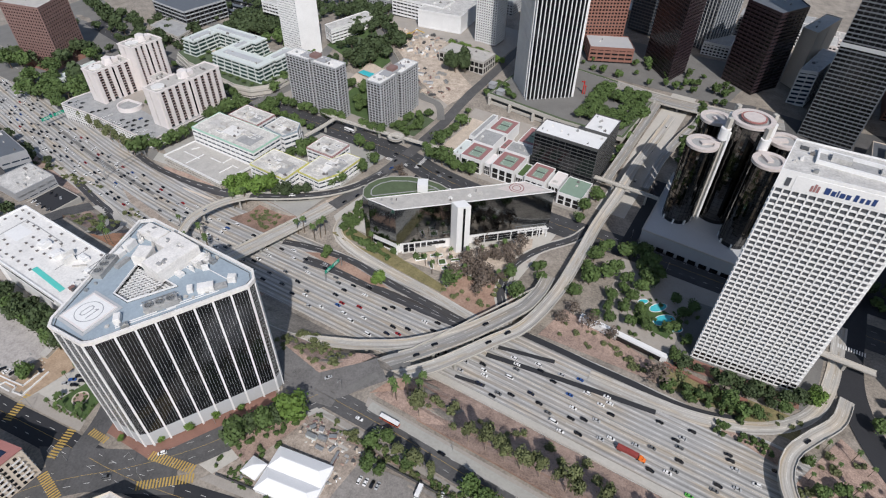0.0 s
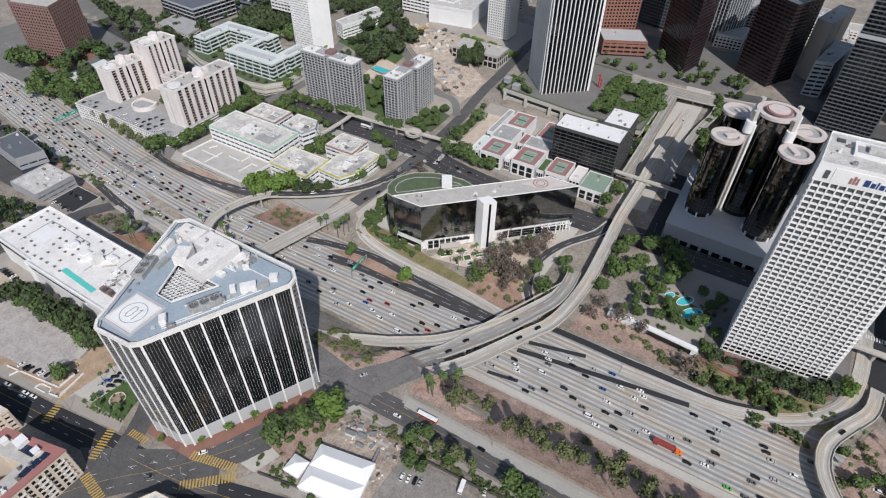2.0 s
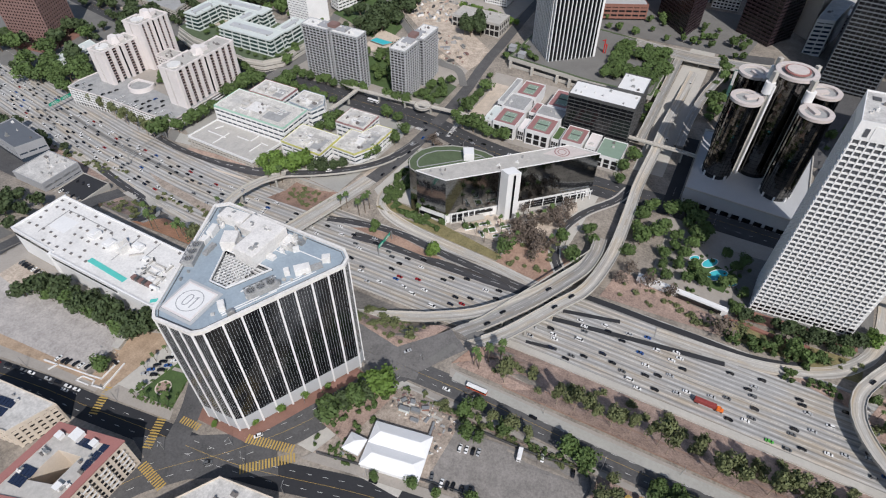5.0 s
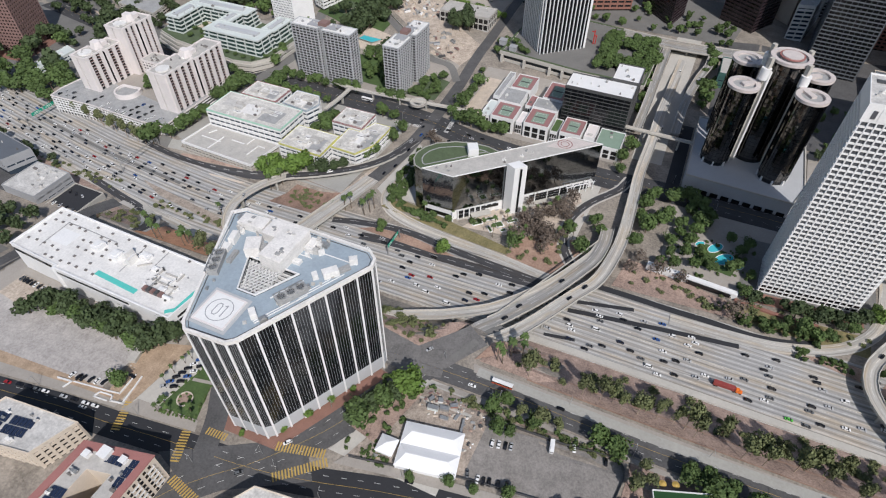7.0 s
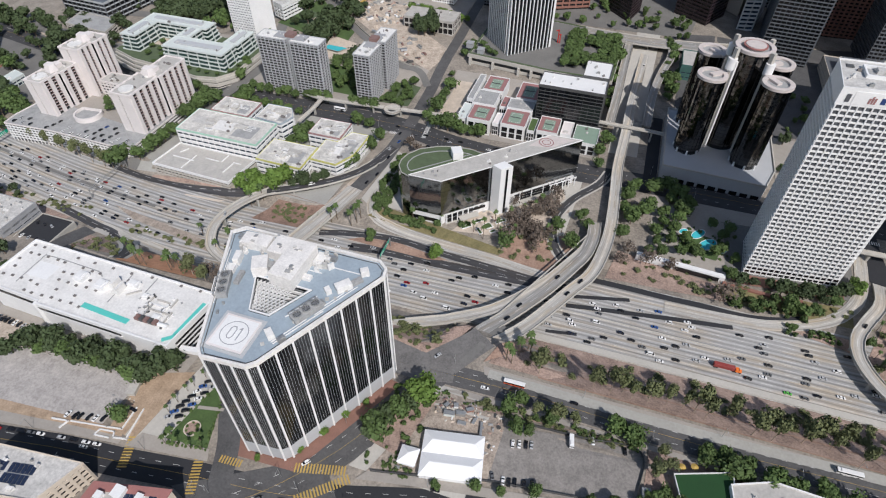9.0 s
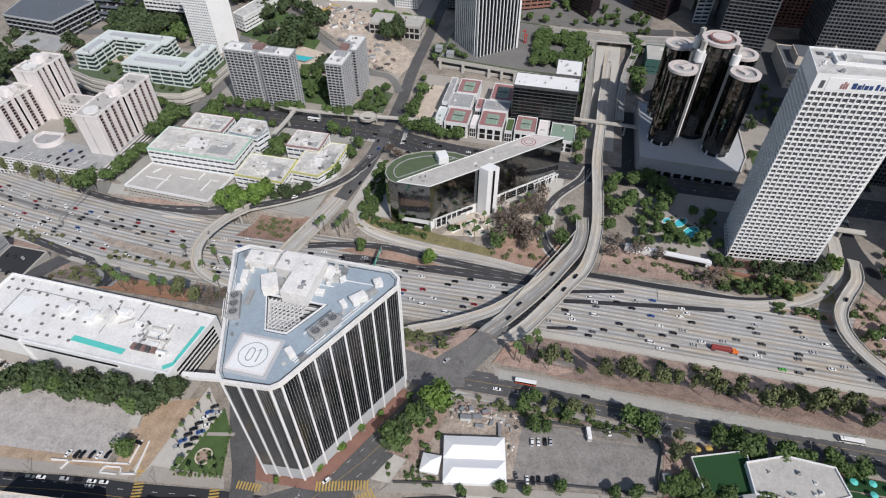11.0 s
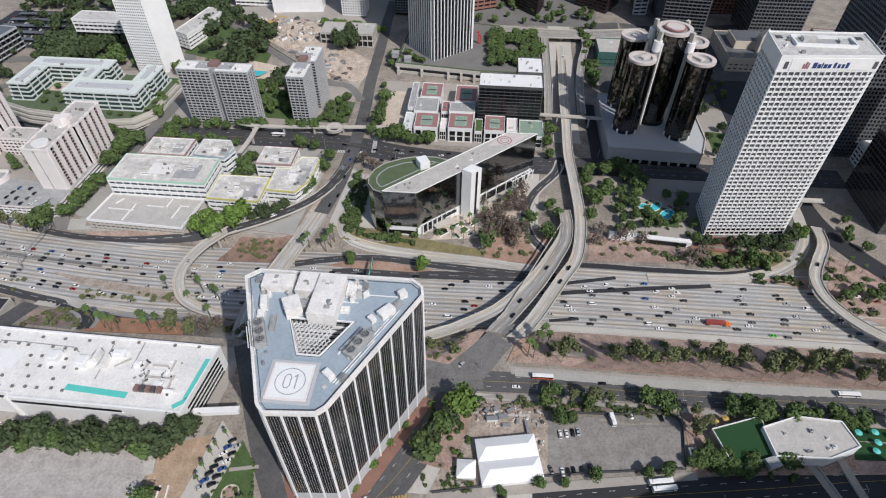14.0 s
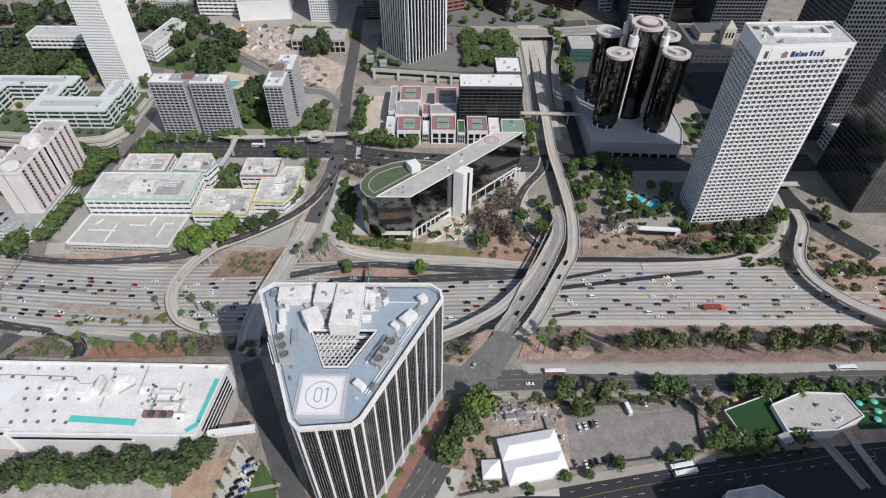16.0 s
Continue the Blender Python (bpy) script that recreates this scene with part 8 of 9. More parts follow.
plant("bare", [(-150, 290), (-140, 296), (-133, 304), (-146, 282), (-126, 312), (-120, 326), (-262, 360), (-252, 352), (-245, 348), (-45, 277), (-29, 275), (-63, 272), (-59, 283), (-140, 276), (-130, 277), (-126, 270), (-136, 284), (-148, 268), (6, 256), (-133, 281), (-128, 284)], 6.0, "dry trees")
plant("mid", [(-148, 262), (-100, 276), (-114, 292), (-147, 265)], 5.4)
undergrowth("scrub", scatter(40, -150, 252, -100, 290, 9) + scatter(50, -60, 258, 60, 278, 10) + scatter(20, 5, 262, 90, 276, 21), 1.9, "dusty scrub on the dirt banks")
undergrowth("shrub", scatter(14, -262, 268, -180, 278, 11) + [(-257, 274 + i * 4) for i in range(16)] + [(-252, 276 + i * 4) for i in range(13)] + [(-247 + i * 4, 268 - i * 0.8) for i in range(8)] + [(-263, 280 + i * 4.5) for i in range(16)] + [(-236 + i * 4.5, 267 - i * 0.8) for i in range(8)], 3.3, "green hedge round the black office")
plant("mid", [(-488, 284), (-486, 301), (-486, 290), (-486, 371), (-487, 362), (-498, 384), (-452, 390), (-484, 312), (-488, 340), (-487, 355), (-480, 376), (-507, 262), (-490, 270), (-515, 393), (-510, 270)], 6.8, "west street trees")
plant("olive", [(-522, 258), (-538, 260), (-556, 263), (-576, 266), (-598, 270), (-635, 274), (-615, 272), (-512, 258)], 4.0, "parking lot trees", 1.5)
plant("mid", [(-726, 281), (-700, 290), (-691, 284), (-720, 300), (-690, 300), (-817, 320), (-834, 312), (-760, 300), (-740, 310), (-770, 330), (-660, 300), (-680, 312), (-850, 330), (-765, 381), (-714, 281), (-735, 280), (-666, 277), (-701, 322)], 8.6, "far roadside trees")
undergrowth("dark", scatter(26, -780, 400, -640, 560, 12) + scatter(22, -720, 560, -560, 680, 13) + scatter(14, -505, 588, -450, 640, 14) + scatter(12, -438, 528, -402, 600, 64), 7.0, "dark trees among far streets", "far_woods")
undergrowth("mid", scatter(18, -640, 425, -480, 440, 15) + scatter(16, -620, 470, -540, 490, 16) + scatter(12, -498, 420, -486, 505, 61) + scatter(20, -660, 425, -640, 500, 62) + scatter(18, -600, 520, -545, 560, 63), 5.4, "green trees in the office garden", "garden_trees")
plant("mid", scatter(24, -420, 434, -346, 486, 17), 4.6, "apartment garden trees")
plant("dark", [(-330, 566), (-322, 562), (-314, 566), (-318, 556), (-326, 555), (-308, 562), (-321, 569)], 6.8, "site trees", 1.3)
plant("bright", [(-352 + i * 7, 606) for i in range(11)], 4.5, "site hedge")
plant("mid", [(-262, 530), (-256, 540), (-250, 534), (-264, 548), (-258, 552)], 4.6)
plant("mid", [(-36, 368), (-48, 362), (-32, 353), (-46, 345), (-23, 340), (-66, 345), (-66, 329), (-62, 360), (-60, 318), (-38, 334), (-28, 360), (-18, 350), (-52, 330), (-92, 300), (-98, 310), (-66, 300), (-96, 400), (-92, 420), (-95, 384)], 5.8, "hotel street trees")
plant("dark", [(56, 424), (71, 440), (62, 471), (78, 426), (58, 400), (70, 396), (130, 420), (140, 424), (120, 418)], 4.2, "garden trees")
patch("hotel_garden", [(52, 396), (84, 396), (84, 480), (54, 480)], M_WALK, 0.5, "pale patterned garden court", "plaza")
patch("hotel_lawn", [(58, 410), (76, 410), (78, 438), (58, 440)], M_LAWN, 0.6, "bright green lawn beside the hotel", "lawn")


plant("mid", [(-262, 418), (-261, 433), (-260, 447), (-260, 462), (-262, 477), (-264, 492), (-296, 420), (-297, 436), (-298, 452), (-300, 468), (-310, 430), (-312, 446), (-306, 460)], 3.8, "hill street trees")
undergrowth("dark", scatter(14, -478, 505, -428, 540, 22) + scatter(10, -440, 545, -405, 610, 65) + scatter(18, -384, 484, -350, 505, 23), 5.6, "dense trees on the green slope", "far_woods")
undergrowth("dark", scatter(20, -900, 430, -780, 500, 24) + scatter(14, -700, 520, -640, 600, 25) + scatter(14, -780, 360, -640, 400, 26), 6.4, "dark trees among far streets", "far_woods")
undergrowth("mid", scatter(16, -86, 620, -30, 700, 27) + scatter(10, -50, 520, -44, 620, 28), 4.2, "green trees along far streets", "far_woods")


palms([(98, 236), (110, 250), (104, 262), (120, 240), (130, 226), (118, 262), (126, 256), (138, 244)], 0.9)
plant("mid", [(96, 246), (104, 228), (112, 236), (122, 232), (132, 238), (142, 230), (128, 290), (134, 300), (140, 280), (136, 312)], 4.0, "flyover trees")
undergrowth("scrub", scatter(40, 92, 206, 170, 262, 31), 2.2, "green scrub under the flyover")
undergrowth("mid", scatter(26, 10, 252, 60, 262, 32), 2.6, "row of green shrubs beside the curving ramp")


undergrowth("mid", scatter(30, 46, 238, 84, 247, 41), 1.5, "green shrubs between ramp and freeway")
undergrowth("shrub", scatter(30, -165, 64, -150, 76, 42) + scatter(20, -150, 113, -112, 118, 43), 1.0, "low shrubs along the yard's edge")
undergrowth("dark", scatter(40, -790, 560, -580, 720, 44) + scatter(30, -560, 640, -470, 720, 45), 6.0, "dark trees among far lots", "far_woods")
undergrowth("mid", scatter(26, -230, 640, -60, 700, 46) + scatter(24, -150, 740, 100, 960, 47), 4.6, "green trees among far blocks", "far_woods")
undergrowth("mid", scatter(16, 60, 400, 150, 420, 48) + scatter(14, 56, 485, 100, 555, 49), 3.6, "green trees in the tower court", "far_woods")


def deck_tree(x, y, z, r):
    src = TREE_RNG.choice(PROTO["mid"])
    t = copy_thing(src, Matrix.Translation((x, y, z)) @ Matrix.Rotation(TREE_RNG.uniform(0, 6.28), 4, "Z") @ Matrix.Diagonal((r, r, r * 0.75, 1)))
    t["group"] = "plaza deck trees"


for i in range(6):
    for j in range(8):
        if (i, j) not in ((2, 3), (2, 4), (3, 3), (3, 4), (2, 0), (2, 7)):
            deck_tree(-152 + i * 9.2 + TREE_RNG.uniform(-1.5, 1.5), 522 + j * 11 + TREE_RNG.uniform(-2, 2), 0.1, 7.2)
for x, y, r in [(-598, 424, 4.5), (-606, 440, 4), (-600, 452, 4.5), (-592, 436, 3.5), (-585, 446, 4), (-580, 425, 4.5), (-556, 412, 3.2), (-545, 409, 3.2), (-534, 410, 3.2), (-522, 408, 3.4), (-510, 407, 3.2), (-498, 408, 3.4), (-488, 418, 3.4), (-487, 432, 3.2), (-487, 450, 3), (-540, 455, 3.5), (-528, 460, 3.2), (-520, 452, 3), (-580, 410, 3.4), (-640, 440, 3.5), (-640, 456, 3.5)]:
    deck_tree(x, y, -11.9, r)
for x, y, r in ((-560, 318, 5.5), (-568, 326, 5), (-552, 326, 5), (-576, 332, 4.5), (-545, 318, 4.5), (-538, 330, 5), (-560, 334, 5), (-530, 345, 4), (-532, 318, 4)):
    deck_tree(x, y, -14.9, r)
for x, y in ((-238, 530), (-232, 524), (-244, 540), (-226, 522)):
    deck_tree(x, y, 0.1, 5.0)


ringbed = thing("garden_ring", "round garden bed with a tan rim", "garden bed", at=(-270.4, 53.6, 0.4))
part("rim", ring(circle(0, 0, 4.6, 28), 0.7, 0, 0.6), M_CREAM, ringbed)
part("soil", prism(circle(0, 0, 4.0, 24), 0, 0.2), M_DIRT, ringbed)
path = thing("garden_path", "pale stone path across the garden", "path", at=(-268, 67, 0.4), kind="structure")
part("slab", box(0, 0, 0, 15, 2.0, 0.12, 12), M_WALK, path)


undergrowth("dark", scatter(26, -800, 690, -560, 740, 71) + scatter(16, -690, 540, -600, 582, 72) + scatter(16, -690, 610, -660, 720, 73) + scatter(14, -780, 400, -690, 470, 74), 8.0, "dark round-crowned trees along far streets", "far_woods")
undergrowth("mid", scatter(9, -560, 418, -485, 428, 75) + scatter(9, -640, 425, -560, 436, 76) + scatter(10, -100, 470, -98, 600, 78) + scatter(14, -46, 500, -38, 610, 79), 5.0, "green trees along the avenue", "far_woods")
undergrowth("scrub", scatter(50, -650, 196, -490, 206, 81) + scatter(40, -206, 142, -160, 166, 82) + scatter(40, -340, 240, -300, 258, 83) + scatter(26, -440, 192, -350, 200, 84) + scatter(30, -148, 113, -42, 120, 85), 1.7, "dusty scrub along the roads")
undergrowth("shrub", scatter(60, -176, 66, -152, 116, 86) + scatter(40, -112, 116, -40, 121, 87) + scatter(30, -36, 84, 20, 96, 88) + scatter(50, -40, 284, 18, 330, 89), 1.5, "low green planting in the yards")
undergrowth("dark", scatter(30, -740, 150, -640, 210, 93) + scatter(10, -640, 196, -560, 206, 94), 5.0, "dark trees beside far workshops", "far_woods")
undergrowth("dark", scatter(18, -540, 98, -480, 140, 95), 5.0, "dark trees beside the cross street", "far_woods")
undergrowth("mid", scatter(26, -36, 84, 0, 93, 98) + scatter(16, 0, 118, 60, 121, 99), 3.2, "leafy bushes round the low hall", "hall_planting")
undergrowth("dark", [(-984 + i * 9.4 + (i % 3), 513 - i * 3.0 + (i % 2) * 5) for i in range(17)] + [(-796, 403), (-799, 378), (-815, 331), (-768, 287), (-752, 289), (-726, 333), (-702, 321), (-805, 395), (-790, 388), (-842, 326), (-830, 322), (-780, 350), (-786, 362)], 8.5, "dark round-crowned trees along far streets", "far_woods")
undergrowth("mid", [(-634, 344), (-626, 455), (-574, 429), (-580, 434), (-533, 399), (-540, 404), (-511, 369), (-514, 378), (-665, 415), (-655, 422), (-566, 426), (-552, 420), (-600, 436), (-612, 440)] + scatter(16, -622, 450, -592, 482, 111) + scatter(9, -568, 462, -528, 484, 112), 4.6, "green trees round the terraced offices", "garden_trees")
undergrowth("dark", [(-689, 706), (-731, 714), (-724, 672), (-690, 635), (-719, 641), (-645, 591), (-652, 588), (-607, 576), (-582, 569), (-695, 600), (-753, 729), (-764, 578), (-711, 586), (-668, 589), (-630, 582), (-716, 630), (-751, 492), (-796, 511)] + scatter(24, -560, 628, -500, 670, 113) + scatter(16, -500, 575, -470, 622, 114) + scatter(18, -470, 545, -425, 566, 115) + scatter(14, -448, 512, -412, 540, 116), 6.6, "dense dark trees on the slope and far lots", "far_woods")
plant("mid", [(-318 + i * 4.6, 428 + (i % 3) * 5) for i in range(6)] + [(-312, 452), (-306, 462), (-298, 470), (-300, 446), (-292, 440)], 3.4, "garden corner trees")
patch("garden_corner", [(-322, 426), (-290, 426), (-290, 466), (-312, 472)], M_ROOFGREEN, 0.36, "dark planted garden corner", "garden")
undergrowth("bare", scatter(14, -150, 258, -112, 288, 92) + scatter(22, -152, 282, -116, 322, 117), 4.2, "dry brown scrub on the slopes", "dry_scrub")


# ---- vehicles ----
def loft(bm, sections):
    """Joins closed cross sections, each a list of (x, y, z), into a skin with caps."""
    rows = [[bm.verts.new(p) for p in s] for s in sections]
    n = len(rows[0])
    for r, s in zip(rows, rows[1:]):
        for k in range(n):
            bm.faces.new((r[k], r[(k + 1) % n], s[(k + 1) % n], s[k]))
    bm.faces.new(rows[0])
    bm.faces.new(rows[-1][::-1])
    bmesh.ops.recalc_face_normals(bm, faces=bm.faces)
    return bm


def section(x, w, z0, z1, soft=0.12):
    return [(x, -w + soft, z0), (x, w - soft, z0), (x, w, z0 + soft), (x, w, z1 - soft), (x, w - soft, z1), (x, -w + soft, z1), (x, -w, z1 - soft), (x, -w, z0 + soft)]


def wheel_mesh():
    bm = bmesh.new()
    add_limb(bm, (0, -0.11, 0), (0, 0.11, 0), 0.33, 0.33, 10)
    bm.faces.new([v for v in bm.verts][:10])
    return mesh_of("wheel", bm, M_TYRE)


WHEEL = wheel_mesh()


def car_proto(paint, colour, shape):
    root = thing("car", colour + {"sedan": " saloon car on the road", "suv": " tall estate car on the road", "van": " van on the road"}[shape], "car", "traffic")
    L, top, nose, tail = {"sedan": (4.6, 1.42, 1.05, 0.75), "suv": (4.7, 1.72, 0.9, 0.15), "van": (5.4, 2.15, 0.5, 0.1)}[shape]
    deck = 0.92 if shape != "van" else 1.15
    bm = loft(bmesh.new(), [section(-L / 2, 0.78, 0.35, deck - 0.12), section(-L / 2 + 0.25, 0.9, 0.28, deck), section(L / 2 - 1.3, 0.9, 0.28, deck), section(L / 2 - 0.3, 0.86, 0.3, deck - 0.16), section(L / 2, 0.7, 0.36, deck - 0.3)])
    loft(bm, [section(-L / 2 + tail + 0.45, 0.66, top - 0.1, top, 0.04), section(L / 2 - nose - 0.95, 0.68, top - 0.1, top, 0.04)])
    body = part("body", bm, paint, root)
    glass = loft(bmesh.new(), [section(-L / 2 + tail, 0.8, deck - 0.1, deck + 0.02, 0.03), section(-L / 2 + tail + 0.45, 0.7, deck - 0.1, top - 0.06, 0.05), section(L / 2 - nose - 0.95, 0.72, deck - 0.1, top - 0.06, 0.05), section(L / 2 - nose, 0.8, deck - 0.1, deck + 0.02, 0.03)])
    part("window_glass", glass, M_GLASS, root)
    for x in (-L * 0.3, L * 0.31):
        for y in (-0.82, 0.82):
            piece("wheel", WHEEL, root, m=pose(x, y, 0.33))
    root.location = (0, -3000, 0)
    return root


NAMES = ("white", "black", "silver", "grey", "red", "blue", "dark blue", "green")
CARS = [(car_proto(p, n, s), w) for p, n, s, w in [(CAR_PAINT[0], "white", "sedan", 15), (CAR_PAINT[1], "black", "sedan", 20), (CAR_PAINT[2], "silver", "sedan", 10), (CAR_PAINT[3], "grey", "sedan", 8),
        (CAR_PAINT[0], "white", "suv", 9), (CAR_PAINT[1], "black", "suv", 14), (CAR_PAINT[3], "grey", "suv", 7), (CAR_PAINT[4], "red", "sedan", 3), (CAR_PAINT[5], "blue", "sedan", 3), (CAR_PAINT[6], "dark blue", "suv", 3), (CAR_PAINT[0], "white", "van", 3)]]
CAR_RNG = random.Random(11)
WAITING = []


def car_at(x, y, z, turn, parked=False):
    src = CAR_RNG.choices([c for c, w in CARS], [w for c, w in CARS])[0]
    WAITING.append((src, pose(x, y, z, 0, 0, turn), parked))


def settle_cars():
    """The cars in the nearer part of the plan become things, those beyond it one joined rest."""
    order = sorted(WAITING, key=lambda c: math.hypot(c[1].translation.x + 90, c[1].translation.y - 120))
    for src, m, parked in order[:215]:
        c = copy_thing(src, m)
        if parked:
            c["group"] = "parked cars"
            c["label"] = c["label"].replace("on the road", "parked on asphalt")
    joined("distant_traffic", [(o.data, m @ o.matrix_basis) for src, m, parked in order[215:] for o in src.children], "distant cars on the freeway and in far parking lots", "cars")


def traffic():
    """Cars lane by lane along both carriageways."""
    for k, v in enumerate((191.5, 195.2, 198.8, 202.5, 206.1, 209.8, 217.6, 221.3, 224.9, 228.6, 232.2)):
        x = -840 + CAR_RNG.uniform(0, 20)
        while x < 170:
            dense = 17 if x < -300 else (26 if x < -110 else 24)
            if k in (0, 10):
                dense *= 2.2
            x += dense * CAR_RNG.uniform(0.55, 1.9)
            if -182 < x < -108 and v > 226:
                continue
            across = v + bend(x) - 197 + (x + 382) * 0.2
            if -478 < x < -350 and abs(across) < 6.5:
                continue  # the dirt median
            slope = math.degrees(math.atan2(bend(x + 5) - bend(x - 5), 10))
            car_at(x, v + bend(x) + CAR_RNG.uniform(-0.4, 0.4), z_freeway(x) + 0.12, slope + (0 if v < 214 else 180))


traffic()
for i in range(16):
    car_at(-262 + i * 8.4 + CAR_RNG.uniform(-2, 2), (379, 382.5, 366, 369.5)[i % 4], land(-220, 374) + 0.38, 0 if i % 4 > 1 else 180)
for i in range(7):
    car_at(-277 + (i % 2) * 4 - 2, 300 + i * 13, land(-278, 320) + 0.66, 85 + (i % 2) * 180)
for i in range(6):
    car_at(-76 + (i % 2) * 4, 445 + i * 24, land(-76, 445 + i * 24) + 0.36, 90 + (i % 2) * 180)
for line, lift, spots in ((FRONT, 0.24, (0.12, 0.2, 0.33)), (DIAGONAL, 0.26, (0.42, 0.55, 0.93)), (LOWER, 0.22, (0.30, 0.43)), (FIG, 0.36, (0.36, 0.42, 0.47, 0.52, 0.58, 0.63, 0.68))):
    pts = sides(smooth_line(line, 4.0), 1)
    for i, s in enumerate(spots):
        q, left, run = pts[int(s * (len(pts) - 1))]
        o = left * (3.2 if i % 2 else -3.2)
        x, y = q[0] + o[0], q[1] + o[1]
        car_at(x, y, land(x, y) + lift, math.degrees(math.atan2(-left[0], left[1])) + (180 if i % 2 else 0))
for x, y, z, t in ((-128.5, 187, -7.6, 58), (-123.5, 201, -8.5, 58), (-104, 235, -9.6, 62), (-143, 165, -3.5, 65), (-95, 222, -9.45, 62), (-368, 224, -16.2, 110), (-320, 279, -15.5, 40), (-88, 236, -9.65, 242), (-292, 262, -18.2, 75), (93, 256, -9.2, 60), (-160, 140, 0.4, 235)):
    car_at(x, y, z + 0.12, t)
for x, y, t in ((-339.7, 39, 80), (-334.8, 39.4, 84), (-332.0, 39.9, 82), (-327, 41, 80), (-323.2, 41.6, 83), (-319.1, 43, 80), (-307.6, 52.4, 172)):
    car_at(x, y, land(x, y) + 0.3, t, True)
for i in range(8):
    car_at(-286.6 + i * 1.1, 55 + i * 3.7, 0.75, 30 + (i % 3) * 6, True)
for i in range(6):
    car_at(-281.2 + i * 1.15, 57 + i * 4.2, 0.75, 32, True)
for x, y in ((-381, 18.6), (-371, 20.6), (-363, 22.2), (-356.6, 23.0), (-350.8, 24.0), (-345, 25), (-332.5, 26.8), (-325.4, 27.8), (-318.2, 28.8), (-312, 29.7)):
    car_at(x, y, land(x, y) + 0.24, 8, True)
for x, y, t in ((-104.3, 98.6, 98), (-101, 99.4, 98), (-97.6, 100.2, 98), (-94.8, 101, 98), (-110.2, 78.6, 112), (-104.4, 77.9, 98), (-101.4, 78.1, 98), (-98.6, 79, 99), (-94.2, 79.6, 99), (-90.2, 81, 100), (-64.6, 114, 105), (-47.9, 113.6, 100), (-135, 63, 8)):
    car_at(x, y, land(x, y) + 0.4, t, True)
rng = random.Random(31)
for i in range(14):
    for j in range(4):
        if rng.random() < 0.8:
            x = -634 + i * 9.4 + rng.uniform(-1, 1)
            if not (j > 1 and (-592 < x < -554 or x > -524 or x < -600)):
                car_at(x + j * 2.4, 274.5 + j * 6.4 + rng.uniform(-0.6, 0.6), -14.96, 84 + rng.uniform(-4, 4), True)
for i in range(7):
    car_at(-510 + (i % 4) * 7, 157 + (i // 4) * 16, -22.88, 90 + 10 * i, True)
for i in range(11):
    car_at(-436 + i * 3.4, 80.5 - i * 0.1, land(-420, 80) + 0.46, 88, True)
for i in range(9):
    car_at(-545 + i * 7, 70 + (i % 3) * 10, land(-520, 80) + 0.36, 90, True)


for i in range(22):
    for j in range(9):
        if rng.random() < 0.55:
            car_at(-800 + i * 4.6, 592 + j * 9.5, land(-760, 600 + j * 9.5) + 0.45, 90, True)
settle_cars()


def lorry():
    root = thing("lorry", "red box lorry with an orange cab", "lorry", at=(10, 198.8, z_freeway(10) + 0.12))
    bm = loft(bmesh.new(), [section(-8.6, 1.28, 1.1, 3.9, 0.08), section(3.6, 1.28, 1.1, 3.9, 0.08)])
    part("box_body", bm, material("dull_red_container", (0.26, 0.045, 0.04), 0.6, 0, 0.2, 4, 0.6), root)
    bm = loft(bmesh.new(), [section(4.2, 1.2, 0.7, 3.0), section(6.0, 1.2, 0.6, 3.1), section(6.5, 1.15, 0.6, 2.0), section(8.0, 1.0, 0.6, 1.8)])
    part("cab", bm, material("orange_paint", (0.72, 0.16, 0.02), 0.4), root)
    part("windscreen", box(6.25, 0, 2.0, 0.3, 2.0, 0.8), M_GLASS, root)
    part("chassis", box(-1, 0, 0.6, 16, 1.0, 0.5), M_DARKMETALSHADE, root)
    for x in (-7.5, -6.2, 3.4, 4.7, 7.2):
        for y in (-1.05, 1.05):
            piece("wheel", WHEEL, root, m=pose(x, y, 0.5) @ Matrix.Diagonal((1.5, 1.5, 1.5, 1)))
    return root


def bus(name, label, x, y, z, turn, low, high):
    root = thing(name, label, "bus", at=(x, y, z), turn=turn)
    part("lower_body", loft(bmesh.new(), [section(-6.1, 1.25, 0.4, 1.5, 0.1), section(6.1, 1.25, 0.4, 1.5, 0.1)]), low, root)
    part("window_glass", box(0, 0, 1.45, 12.1, 2.46, 1.0), M_GLASS, root)
    part("roof", loft(bmesh.new(), [section(-6.1, 1.25, 2.4, 3.1, 0.15), section(6.1, 1.25, 2.4, 3.1, 0.15)]), high, root)
    part("roof_unit", box(-3, 0, 3.1, 3, 1.6, 0.35), M_WHITE, root)
    for wx in (-4, 4.2):
        for wy in (-1.1, 1.1):
            piece("wheel", WHEEL, root, m=pose(wx, wy, 0.5) @ Matrix.Diagonal((1.5, 1.5, 1.5, 1)))
    return root


lorry()
bus("city_bus", "red city bus with a white roof", -112, 135.5, 0.3, 1, material("bus_orange", (0.62, 0.10, 0.04), 0.4), M_WHITE)
bus("white_bus", "white city bus beside the pavement", 62, 139, 0.35, 2, M_WHITE, M_WHITE)
bus("white_bus", "white coach parked beside the yard fence", -54.3, 73.4, 3.2, 10, M_WHITE, M_WHITE)
bus("white_bus", "white coach parked behind another at the kerb", -55.6, 76.8, 3.2, 10, M_WHITE, M_WHITE)
bus("white_bus", "white city bus on the avenue", -352, 399, land(-352, 399) + 0.4, 0, M_WHITE, M_WHITE)
rv = bus("camper", "white camper parked on the lot", -75.4, 109.3, land(-75, 109) + 0.4, 100, M_WHITE, M_WHITE)
rv.scale = (0.58, 0.95, 0.95)
gc = car_proto(CAR_PAINT[7], "green", "sedan")
